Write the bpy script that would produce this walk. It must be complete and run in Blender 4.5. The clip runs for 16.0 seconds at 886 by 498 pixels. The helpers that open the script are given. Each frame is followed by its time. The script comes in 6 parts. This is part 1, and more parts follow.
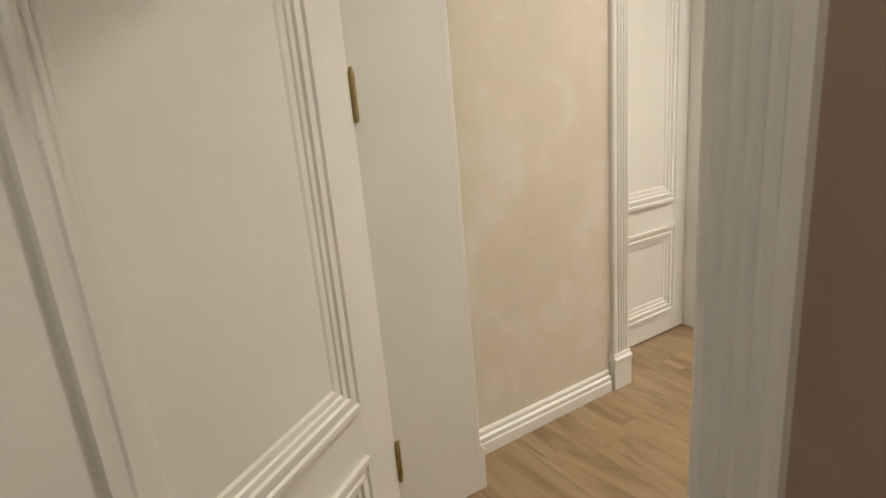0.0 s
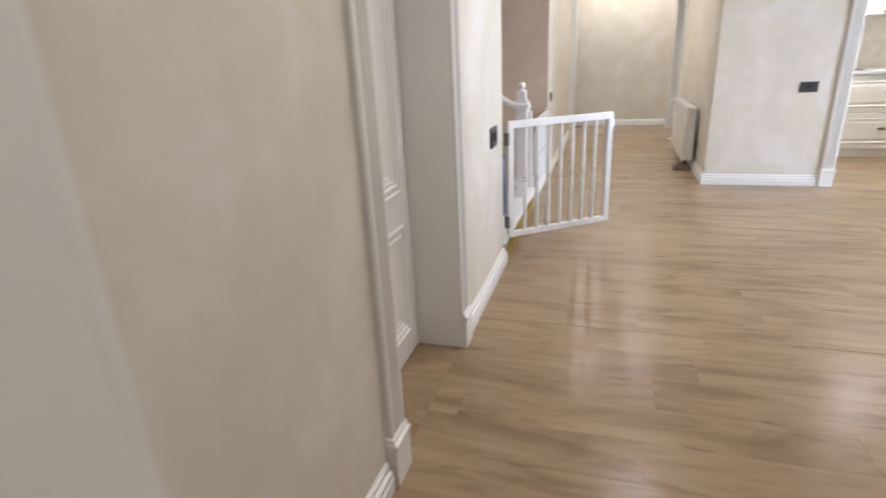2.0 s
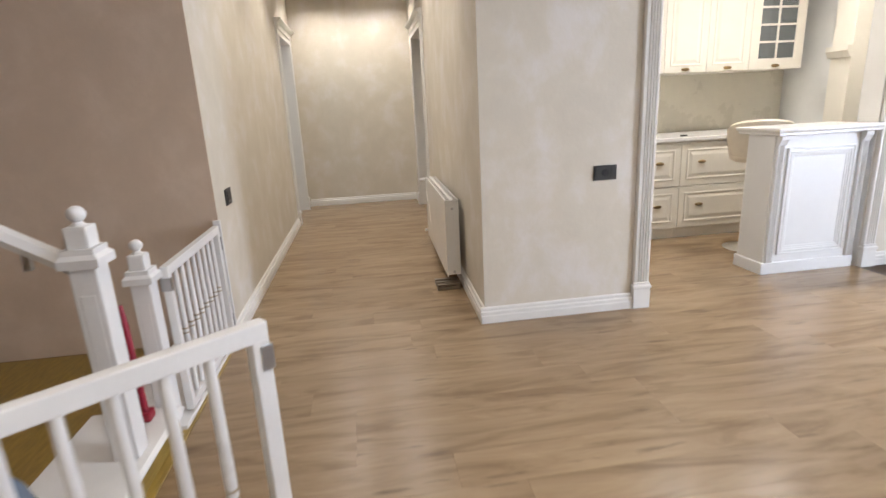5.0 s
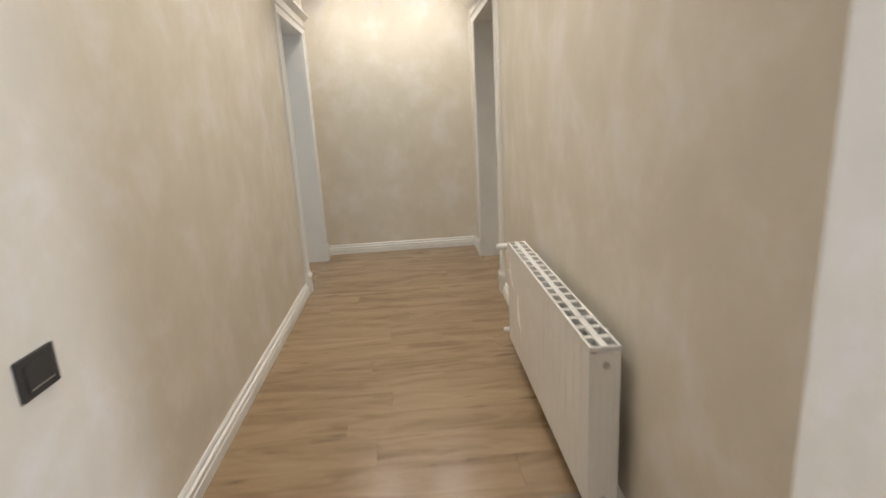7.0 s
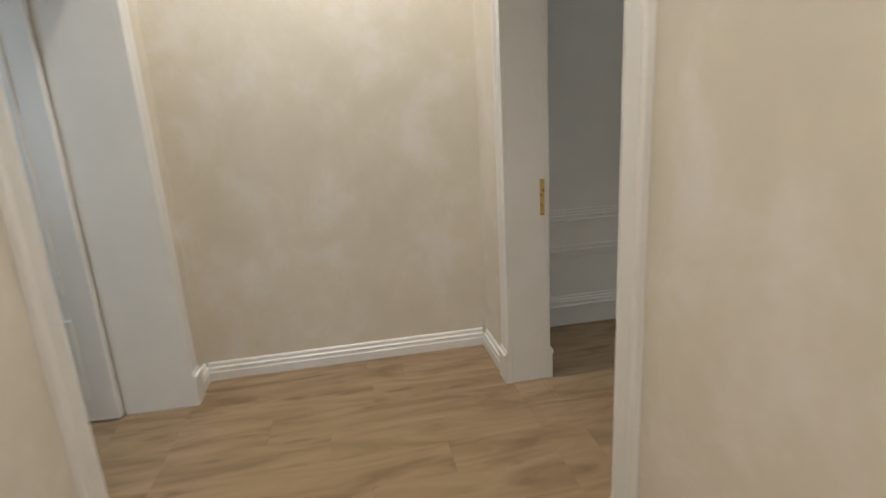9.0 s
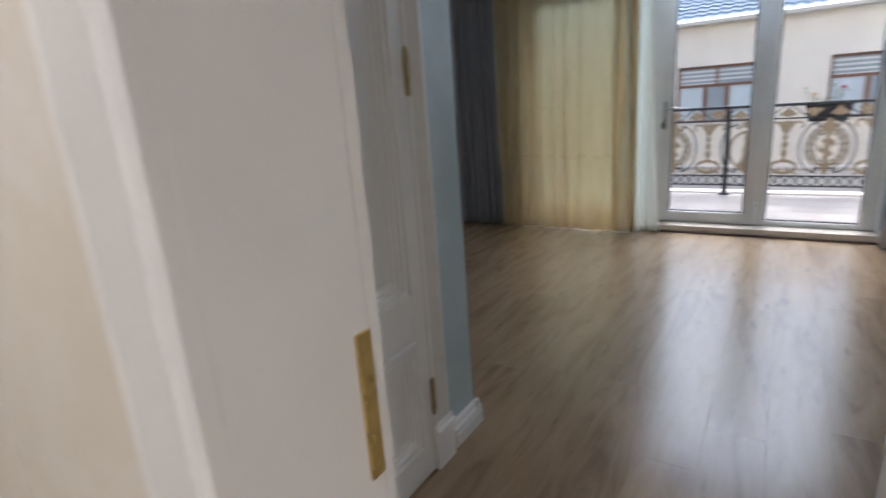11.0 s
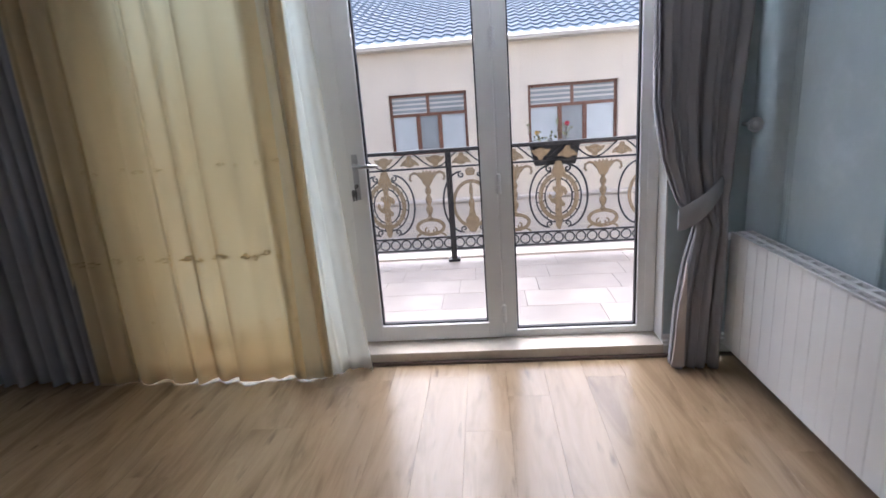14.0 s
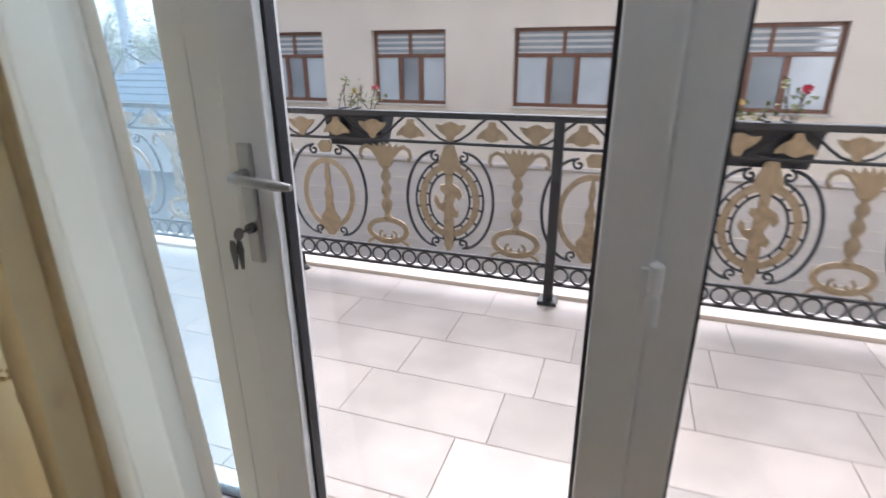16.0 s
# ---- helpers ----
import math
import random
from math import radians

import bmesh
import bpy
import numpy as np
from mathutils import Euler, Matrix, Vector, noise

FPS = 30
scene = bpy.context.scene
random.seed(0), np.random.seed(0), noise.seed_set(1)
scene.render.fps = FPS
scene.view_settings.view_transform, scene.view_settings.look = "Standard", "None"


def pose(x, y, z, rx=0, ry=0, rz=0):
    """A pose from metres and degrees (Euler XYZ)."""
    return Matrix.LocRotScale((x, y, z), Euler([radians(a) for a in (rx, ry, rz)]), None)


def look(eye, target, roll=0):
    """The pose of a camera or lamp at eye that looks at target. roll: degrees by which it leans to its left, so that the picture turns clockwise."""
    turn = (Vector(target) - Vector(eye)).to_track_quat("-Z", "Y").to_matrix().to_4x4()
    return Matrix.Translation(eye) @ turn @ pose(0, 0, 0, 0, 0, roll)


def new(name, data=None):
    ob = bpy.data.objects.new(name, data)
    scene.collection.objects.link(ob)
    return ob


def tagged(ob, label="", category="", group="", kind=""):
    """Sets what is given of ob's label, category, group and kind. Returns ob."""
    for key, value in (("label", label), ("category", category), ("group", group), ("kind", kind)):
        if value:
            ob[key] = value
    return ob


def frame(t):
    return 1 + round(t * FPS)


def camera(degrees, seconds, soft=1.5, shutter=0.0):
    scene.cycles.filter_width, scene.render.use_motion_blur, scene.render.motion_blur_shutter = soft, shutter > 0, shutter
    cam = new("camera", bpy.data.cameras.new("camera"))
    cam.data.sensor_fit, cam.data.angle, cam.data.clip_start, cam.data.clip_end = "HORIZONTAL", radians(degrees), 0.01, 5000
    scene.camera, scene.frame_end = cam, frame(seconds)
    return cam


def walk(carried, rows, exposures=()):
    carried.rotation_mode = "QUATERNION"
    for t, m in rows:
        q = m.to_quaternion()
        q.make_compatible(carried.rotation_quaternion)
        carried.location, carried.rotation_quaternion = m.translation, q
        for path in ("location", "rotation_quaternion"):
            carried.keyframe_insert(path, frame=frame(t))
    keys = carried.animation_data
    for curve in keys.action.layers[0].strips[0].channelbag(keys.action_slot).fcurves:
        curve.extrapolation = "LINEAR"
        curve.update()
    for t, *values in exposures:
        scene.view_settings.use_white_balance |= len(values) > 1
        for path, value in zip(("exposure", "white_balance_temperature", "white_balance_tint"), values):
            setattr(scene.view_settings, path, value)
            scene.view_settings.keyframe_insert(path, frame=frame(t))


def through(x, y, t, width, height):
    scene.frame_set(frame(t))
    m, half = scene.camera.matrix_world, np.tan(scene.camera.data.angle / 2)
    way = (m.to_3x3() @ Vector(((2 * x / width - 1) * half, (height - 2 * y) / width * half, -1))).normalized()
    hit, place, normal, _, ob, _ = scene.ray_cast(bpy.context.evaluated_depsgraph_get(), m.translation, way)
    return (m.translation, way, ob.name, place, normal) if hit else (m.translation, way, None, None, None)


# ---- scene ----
cam = camera(80.3, 16.0, shutter=0.35)
PATH = [
    (0, (-0.006, 0.111, 1.25), (-1.658, 1.123, 0.752), -5.1),
    (0.5, (-0.092, 0.075, 1.269), (-1.719, 1.093, 0.708), -5.1),
    (1, (-0.296, 0.076, 1.308), (-1.705, 1.349, 0.68), -5.0),
    (1.5, (-0.52, 0.22, 1.299), (-1.566, 1.79, 0.634), -4.7),
    (2, (-0.877, 0.659, 1.193), (-1.446, 2.456, 0.524), -2.9),
    (2.5, (-0.91, 0.949, 1.212), (-1.199, 2.827, 0.59), -3.5),
    (3, (-0.842, 1.247, 1.238), (-0.908, 3.152, 0.635), -3.3),
    (3.5, (-0.777, 1.679, 1.266), (-0.686, 3.589, 0.681), -3.6),
    (3.7, (-0.787, 1.857, 1.265), (-0.645, 3.766, 0.688), -3.5),
    (5.8, (-0.513, 3.956, 1.261), (-0.245, 5.872, 0.754), -2.9),
    (6, (-0.513, 4.165, 1.276), (-0.279, 6.085, 0.768), -3.1),
    (6.5, (-0.503, 4.74, 1.293), (-0.348, 6.67, 0.79), -3.4),
    (7, (-0.586, 5.284, 1.306), (-0.468, 7.221, 0.824), -3.2),
    (7.5, (-0.6, 5.906, 1.339), (-0.503, 7.846, 0.863), -3.4),
    (8, (-0.626, 6.515, 1.329), (-0.547, 8.458, 0.861), -3.5),
    (8.2, (-0.62, 6.74, 1.324), (-0.497, 8.685, 0.862), -3.3),
    (10.3, (-0.386, 9.527, 1.234), (0.583, 11.164, 0.614), -4.0),
    (10.5, (-0.297, 9.625, 1.217), (0.858, 11.147, 0.627), -4.0),
    (11, (-0.102, 9.795, 1.205), (1.515, 10.848, 0.678), -4.1),
    (11.5, (0.104, 9.918, 1.267), (1.926, 10.527, 0.711), -4.1),
    (12, (0.409, 9.98, 1.258), (2.255, 10.503, 0.696), -4.2),
    (12.5, (0.737, 10.008, 1.264), (2.599, 10.483, 0.71), -4.4),
    (13, (1.168, 10.042, 1.278), (3.067, 10.377, 0.748), -4.8),
    (13.5, (1.667, 9.993, 1.295), (3.581, 10.249, 0.776), -4.7),
    (14, (2.195, 9.992, 1.295), (4.12, 10.166, 0.781), -4.3),
    (14.5, (2.701, 9.942, 1.276), (4.627, 10.087, 0.755), -3.8),
    (15, (3.173, 9.969, 1.273), (5.077, 10.154, 0.69), -2.9),
    (15.5, (3.623, 9.981, 1.243), (5.481, 10.317, 0.584), -1.1),
    (16, (4.056, 9.991, 1.256), (5.827, 10.605, 0.557), -0.3),
]
walk(cam, [(t, look(eye, target, roll)) for t, eye, target, roll in PATH],
     exposures=[(0.0, 1.75, 6900, 8), (0.5, 1.75, 6350, 10), (1.0, 1.62, 6250, 11), (1.5, 1.48, 6250, 11), (2.0, 1.4, 5950, 12), (2.6, 1.2, 5950, 12), (3.7, 1.06, 6150, 13), (6.0, 1.06, 6400, 11), (8.2, 0.98, 6300, 9),
                (10.3, 1.15, 6300, 10), (10.6, 1.25, 6050, 12), (11.0, 1.3, 5700, 14), (11.5, 1.5, 5800, 18), (12.8, 1.75, 5820, 22), (13.5, 1.5, 5850, 21), (14.5, 1.2, 5950, 20), (15.5, 1.10, 5950, 17), (16.0, 1.02, 6100, 18)])

# ---------------------------------------------------------------- light
world = bpy.data.worlds.new("sky")
scene.world = world
world.use_nodes = True
wn = world.node_tree.nodes
sky = wn.new("ShaderNodeTexSky")
sky.sky_type = "NISHITA"
sky.sun_disc = False
sky.sun_elevation = radians(55)
sky.sun_rotation = radians(81)
sky.air_density = 1.0
sky.dust_density = 3.0
wn["Background"].inputs["Strength"].default_value = 0.15
haze = wn.new("ShaderNodeHueSaturation")   # thin overcast
haze.inputs["Saturation"].default_value = 0.55
haze.inputs["Value"].default_value = 1.3
world.node_tree.links.new(sky.outputs[0], haze.inputs["Color"])
world.node_tree.links.new(haze.outputs[0], wn["Background"].inputs["Color"])

sun_data = bpy.data.lights.new("sun", "SUN")
sun_data.energy = 1.3
sun_data.angle = radians(60)
sun_data.color = (1.0, 0.97, 0.93)
sun = new("sun", sun_data)
sun.matrix_world = look((24.0, 13.0, 30), (3.0, 9.8, 0))

LAMP_COLOR = (1.0, 0.94, 0.86)


# ---------------------------------------------------------------- materials
def node_material(name, base, rough=0.5, metal=0.0, vary=0.06, scale=6.0, bump=0.05, bump_scale=80.0, spec=0.5, stretch=(1, 1, 1),
                  second=None, coat=0.0, rough_vary=0.08, use_random=False):
    """A procedural surface: broad stains, fine grain and relief."""
    m = bpy.data.materials.new(name)
    m.use_nodes = True
    nt = m.node_tree
    n, l = nt.nodes, nt.links
    p = n["Principled BSDF"]
    p.inputs["Metallic"].default_value = metal
    p.inputs["Specular IOR Level"].default_value = spec
    p.inputs["Coat Weight"].default_value = coat
    tc = n.new("ShaderNodeTexCoord")
    mp = n.new("ShaderNodeMapping")
    mp.inputs["Scale"].default_value = stretch
    l.new(tc.outputs["Object"], mp.inputs["Vector"])
    a = n.new("ShaderNodeTexNoise")
    a.inputs["Scale"].default_value = scale
    a.inputs["Detail"].default_value = 5
    a.inputs["Roughness"].default_value = 0.6
    b = n.new("ShaderNodeTexNoise")
    b.inputs["Scale"].default_value = bump_scale
    b.inputs["Detail"].default_value = 3
    l.new(mp.outputs[0], a.inputs["Vector"])
    l.new(mp.outputs[0], b.inputs["Vector"])
    ramp = n.new("ShaderNodeMix")
    ramp.data_type = "RGBA"
    dark = second or tuple(max(0.0, c * (1 - 2 * vary)) for c in base)
    light = tuple(min(1.0, c * (1 + vary)) for c in base)
    ramp.inputs["A"].default_value = (*dark, 1)
    ramp.inputs["B"].default_value = (*light, 1)
    mr = n.new("ShaderNodeMapRange")
    mr.inputs["From Min"].default_value = 0.3
    mr.inputs["From Max"].default_value = 0.7
    l.new(a.outputs["Fac"], mr.inputs["Value"])
    l.new(mr.outputs[0], ramp.inputs["Factor"])
    if use_random:
        oi = n.new("ShaderNodeObjectInfo")
        hv = n.new("ShaderNodeHueSaturation")
        rv = n.new("ShaderNodeMapRange")
        rv.inputs["To Min"].default_value = 0.86
        rv.inputs["To Max"].default_value = 1.12
        l.new(oi.outputs["Random"], rv.inputs["Value"])
        l.new(rv.outputs[0], hv.inputs["Value"])
        l.new(ramp.outputs["Result"], hv.inputs["Color"])
        l.new(hv.outputs[0], p.inputs["Base Color"])
    else:
        l.new(ramp.outputs["Result"], p.inputs["Base Color"])
    rr = n.new("ShaderNodeMapRange")
    rr.inputs["To Min"].default_value = max(0.02, rough - rough_vary)
    rr.inputs["To Max"].default_value = min(1.0, rough + rough_vary)
    l.new(a.outputs["Fac"], rr.inputs["Value"])
    l.new(rr.outputs[0], p.inputs["Roughness"])
    if bump:
        bp = n.new("ShaderNodeBump")
        bp.inputs["Strength"].default_value = bump
        bp.inputs["Distance"].default_value = 0.01
        l.new(b.outputs["Fac"], bp.inputs["Height"])
        l.new(bp.outputs[0], p.inputs["Normal"])
    return m


def plaster_material(name, base, pearl):
    """Trowelled decorative plaster with cloudy, slightly pearly patches."""
    m = bpy.data.materials.new(name)
    m.use_nodes = True
    nt = m.node_tree
    n, l = nt.nodes, nt.links
    p = n["Principled BSDF"]
    tc = n.new("ShaderNodeTexCoord")
    big = n.new("ShaderNodeTexNoise")
    big.inputs["Scale"].default_value = 3.4
    big.inputs["Detail"].default_value = 7
    big.inputs["Roughness"].default_value = 0.62
    big.inputs["Distortion"].default_value = 0.25
    mp = n.new("ShaderNodeMapping")
    mp.inputs["Scale"].default_value = (1.0, 1.0, 0.9)
    l.new(tc.outputs["Object"], mp.inputs["Vector"])
    l.new(mp.outputs[0], big.inputs["Vector"])
    fine = n.new("ShaderNodeTexNoise")
    fine.inputs["Scale"].default_value = 38
    fine.inputs["Detail"].default_value = 6
    fine.inputs["Distortion"].default_value = 0.6
    l.new(mp.outputs[0], fine.inputs["Vector"])
    cr = n.new("ShaderNodeValToRGB")
    cr.color_ramp.elements[0].position = 0.36
    cr.color_ramp.elements[0].color = (*[c * 0.955 for c in base], 1)
    cr.color_ramp.elements[1].position = 0.66
    cr.color_ramp.elements[1].color = (*pearl, 1)
    mid = cr.color_ramp.elements.new(0.5)
    mid.color = (*base, 1)
    l.new(big.outputs["Fac"], cr.inputs["Fac"])
    l.new(cr.outputs[0], p.inputs["Base Color"])
    rr = n.new("ShaderNodeMapRange")
    rr.inputs["To Min"].default_value = 0.72
    rr.inputs["To Max"].default_value = 0.38
    l.new(big.outputs["Fac"], rr.inputs["Value"])
    l.new(rr.outputs[0], p.inputs["Roughness"])
    p.inputs["Specular IOR Level"].default_value = 0.35
    bp = n.new("ShaderNodeBump")
    bp.inputs["Strength"].default_value = 0.10
    bp.inputs["Distance"].default_value = 0.01
    l.new(fine.outputs["Fac"], bp.inputs["Height"])
    l.new(bp.outputs[0], p.inputs["Normal"])
    return m


def laminate_material():
    """Oak-look laminate, boards along x, each board with its own figure."""
    m = bpy.data.materials.new("oak_laminate")
    m.use_nodes = True
    nt = m.node_tree
    n, l = nt.nodes, nt.links
    p = n["Principled BSDF"]
    tc = n.new("ShaderNodeTexCoord")
    oi = n.new("ShaderNodeObjectInfo")
    off = n.new("ShaderNodeVectorMath")
    off.operation = "MULTIPLY_ADD"
    comb = n.new("ShaderNodeCombineXYZ")
    for i in range(3):
        l.new(oi.outputs["Random"], comb.inputs[i])
    off.inputs[1].default_value = (37.0, 53.0, 11.0)
    l.new(comb.outputs[0], off.inputs[0])
    l.new(tc.outputs["Object"], off.inputs[2])
    mp = n.new("ShaderNodeMapping")
    mp.inputs["Scale"].default_value = (0.75, 4.2, 1.0)
    l.new(off.outputs[0], mp.inputs["Vector"])
    a = n.new("ShaderNodeTexNoise")
    a.inputs["Scale"].default_value = 2.2
    a.inputs["Detail"].default_value = 8
    a.inputs["Roughness"].default_value = 0.62
    a.inputs["Distortion"].default_value = 0.9
    l.new(mp.outputs[0], a.inputs["Vector"])
    mp2 = n.new("ShaderNodeMapping")
    mp2.inputs["Scale"].default_value = (2.2, 30.0, 1.0)
    l.new(off.outputs[0], mp2.inputs["Vector"])
    b = n.new("ShaderNodeTexNoise")
    b.inputs["Scale"].default_value = 2.0
    b.inputs["Detail"].default_value = 5
    l.new(mp2.outputs[0], b.inputs["Vector"])
    knot = n.new("ShaderNodeTexNoise")
    mp3 = n.new("ShaderNodeMapping")
    mp3.inputs["Scale"].default_value = (2.0, 11.0, 1.0)
    l.new(off.outputs[0], mp3.inputs["Vector"])
    knot.inputs["Scale"].default_value = 1.7
    knot.inputs["Detail"].default_value = 3
    l.new(mp3.outputs[0], knot.inputs["Vector"])
    cr = n.new("ShaderNodeValToRGB")
    e = cr.color_ramp.elements
    e[0].position, e[0].color = 0.33, (0.212, 0.140, 0.078, 1)
    e[1].position, e[1].color = 0.68, (0.355, 0.254, 0.152, 1)
    mid = e.new(0.5)
    mid.color = (0.297, 0.205, 0.119, 1)
    l.new(a.outputs["Fac"], cr.inputs["Fac"])
    grain = n.new("ShaderNodeMix")
    grain.data_type = "RGBA"
    grain.blend_type = "MULTIPLY"
    grain.inputs["Factor"].default_value = 0.24
    g2 = n.new("ShaderNodeMapRange")
    g2.inputs["To Min"].default_value = 0.62
    g2.inputs["To Max"].default_value = 1.25
    l.new(b.outputs["Fac"], g2.inputs["Value"])
    l.new(cr.outputs[0], grain.inputs["A"])
    l.new(g2.outputs[0], grain.inputs["B"])
    kn = n.new("ShaderNodeMapRange")
    kn.inputs["From Min"].default_value = 0.635
    kn.inputs["From Max"].default_value = 0.78
    l.new(knot.outputs["Fac"], kn.inputs["Value"])
    kd = n.new("ShaderNodeMix")
    kd.data_type = "RGBA"
    kd.inputs["B"].default_value = (0.075, 0.05, 0.03, 1)
    kf = n.new("ShaderNodeMath")
    kf.operation = "MULTIPLY"
    kf.inputs[1].default_value = 0.75
    l.new(kn.outputs[0], kf.inputs[0])
    l.new(kf.outputs[0], kd.inputs["Factor"])
    l.new(grain.outputs["Result"], kd.inputs["A"])
    hv = n.new("ShaderNodeHueSaturation")
    rv = n.new("ShaderNodeMapRange")
    rv.inputs["To Min"].default_value = 0.965
    rv.inputs["To Max"].default_value = 1.035
    l.new(oi.outputs["Random"], rv.inputs["Value"])
    l.new(rv.outputs[0], hv.inputs["Value"])
    l.new(kd.outputs["Result"], hv.inputs["Color"])
    l.new(hv.outputs[0], p.inputs["Base Color"])
    rr = n.new("ShaderNodeMapRange")
    rr.inputs["To Min"].default_value = 0.23
    rr.inputs["To Max"].default_value = 0.28
    l.new(a.outputs["Fac"], rr.inputs["Value"])
    l.new(rr.outputs[0], p.inputs["Roughness"])
    p.inputs["Specular IOR Level"].default_value = 0.38
    bp = n.new("ShaderNodeBump")
    bp.inputs["Strength"].default_value = 0.02
    bp.inputs["Distance"].default_value = 0.004
    l.new(b.outputs["Fac"], bp.inputs["Height"])
    l.new(bp.outputs[0], p.inputs["Normal"])
    return m


def glass_material(name, tint=(1, 1, 1), rough=0.0, haze=0.0, milk=0.0):
    m = bpy.data.materials.new(name)
    m.use_nodes = True
    nt = m.node_tree
    n, l = nt.nodes, nt.links
    n.remove(n["Principled BSDF"])
    tr = n.new("ShaderNodeBsdfTransparent")
    tr.inputs[0].default_value = (*tint, 1)
    gl = n.new("ShaderNodeBsdfGlossy")
    gl.inputs["Roughness"].default_value = rough
    fr = n.new("ShaderNodeLayerWeight")
    fr.inputs["Blend"].default_value = 0.5
    pw = n.new("ShaderNodeMath")
    pw.operation = "POWER"
    pw.inputs[1].default_value = 5.0
    l.new(fr.outputs["Facing"], pw.inputs[0])
    sc = n.new("ShaderNodeMath")
    sc.operation = "MULTIPLY_ADD"
    sc.inputs[1].default_value = 0.75
    sc.inputs[2].default_value = 0.035
    l.new(pw.outputs[0], sc.inputs[0])
    mx = n.new("ShaderNodeMixShader")
    l.new(sc.outputs[0], mx.inputs[0])
    l.new(tr.outputs[0], mx.inputs[1])
    l.new(gl.outputs[0], mx.inputs[2])
    last = mx
    if haze:
        df = n.new("ShaderNodeBsdfDiffuse")
        df.inputs[0].default_value = (0.8, 0.85, 0.88, 1)
        m2 = n.new("ShaderNodeMixShader")
        m2.inputs[0].default_value = haze
        l.new(mx.outputs[0], m2.inputs[1])
        l.new(df.outputs[0], m2.inputs[2])
        last = m2
    if milk:
        ts = n.new("ShaderNodeBsdfTranslucent")
        ts.inputs[0].default_value = (0.62, 0.86, 0.98, 1)
        m3 = n.new("ShaderNodeMixShader")
        m3.inputs[0].default_value = milk
        l.new(last.outputs[0], m3.inputs[1])
        l.new(ts.outputs[0], m3.inputs[2])
        last = m3
    l.new(last.outputs[0], n["Material Output"].inputs["Surface"])
    return m


def cloth_material(name, base, through=0.0, clear=0.0, weave=420.0, vary=0.05):
    """Cloth that lets some light through (through) and shows some of what is behind (clear)."""
    m = bpy.data.materials.new(name)
    m.use_nodes = True
    nt = m.node_tree
    n, l = nt.nodes, nt.links
    p = n["Principled BSDF"]
    p.inputs["Roughness"].default_value = 0.85
    p.inputs["Specular IOR Level"].default_value = 0.2
    p.inputs["Sheen Weight"].default_value = 0.25
    tc = n.new("ShaderNodeTexCoord")
    a = n.new("ShaderNodeTexNoise")
    a.inputs["Scale"].default_value = 5
    a.inputs["Detail"].default_value = 6
    l.new(tc.outputs["Object"], a.inputs["Vector"])
    mixc = n.new("ShaderNodeMix")
    mixc.data_type = "RGBA"
    mixc.inputs["A"].default_value = (*[c * (1 - vary * 2) for c in base], 1)
    mixc.inputs["B"].default_value = (*[min(1, c * (1 + vary)) for c in base], 1)
    l.new(a.outputs["Fac"], mixc.inputs["Factor"])
    l.new(mixc.outputs["Result"], p.inputs["Base Color"])
    wv = n.new("ShaderNodeTexNoise")
    wv.inputs["Scale"].default_value = weave
    l.new(tc.outputs["Object"], wv.inputs["Vector"])
    bp = n.new("ShaderNodeBump")
    bp.inputs["Strength"].default_value = 0.15
    bp.inputs["Distance"].default_value = 0.002
    l.new(wv.outputs["Fac"], bp.inputs["Height"])
    l.new(bp.outputs[0], p.inputs["Normal"])
    last = p
    if through:
        ts = n.new("ShaderNodeBsdfTranslucent")
        l.new(mixc.outputs["Result"], ts.inputs[0])
        mx = n.new("ShaderNodeMixShader")
        mx.inputs[0].default_value = through
        l.new(p.outputs[0], mx.inputs[1])
        l.new(ts.outputs[0], mx.inputs[2])
        last = mx
    if clear:
        tr = n.new("ShaderNodeBsdfRefraction")
        tr.inputs["Color"].default_value = (*[c ** 0.55 for c in base], 1)
        tr.inputs["Roughness"].default_value = 0.75
        tr.inputs["IOR"].default_value = 1.18
        m2 = n.new("ShaderNodeMixShader")
        m2.inputs[0].default_value = clear
        l.new(last.outputs[0], m2.inputs[1])
        l.new(tr.outputs[0], m2.inputs[2])
        last = m2
    l.new(last.outputs[0], n["Material Output"].inputs["Surface"])
    return m


def lamp_material(name, color, strength):
    m = bpy.data.materials.new(name)
    m.use_nodes = True
    p = m.node_tree.nodes["Principled BSDF"]
    p.inputs["Base Color"].default_value = (*color, 1)
    p.inputs["Emission Color"].default_value = (*color, 1)
    p.inputs["Emission Strength"].default_value = strength
    return m


M = {}
M["beige"] = plaster_material("beige_plaster", (0.645, 0.592, 0.497), (0.695, 0.652, 0.60))
M["blue"] = plaster_material("blue_plaster", (0.41, 0.485, 0.50), (0.475, 0.55, 0.565))
M["taupe"] = plaster_material("taupe_plaster", (0.60, 0.475, 0.36), (0.65, 0.525, 0.41))
M["cocoa"] = plaster_material("cocoa_plaster", (0.33, 0.235, 0.18), (0.38, 0.28, 0.22))
M["ceiling"] = node_material("ceiling_paint", (0.78, 0.76, 0.72), 0.8, vary=0.02, bump=0.03)
M["trim"] = node_material("white_lacquer", (0.74, 0.725, 0.69), 0.32, vary=0.025, scale=3, bump=0.02, bump_scale=160)
M["trim_cool"] = node_material("white_wall_paint", (0.70, 0.70, 0.68), 0.5, vary=0.03, scale=3, bump=0.03)
M["laminate"] = laminate_material()
M["subfloor"] = node_material("underlay", (0.09, 0.06, 0.035), 0.9)
M["brass"] = node_material("brass", (0.62, 0.45, 0.16), 0.28, metal=1.0, vary=0.1, scale=30)
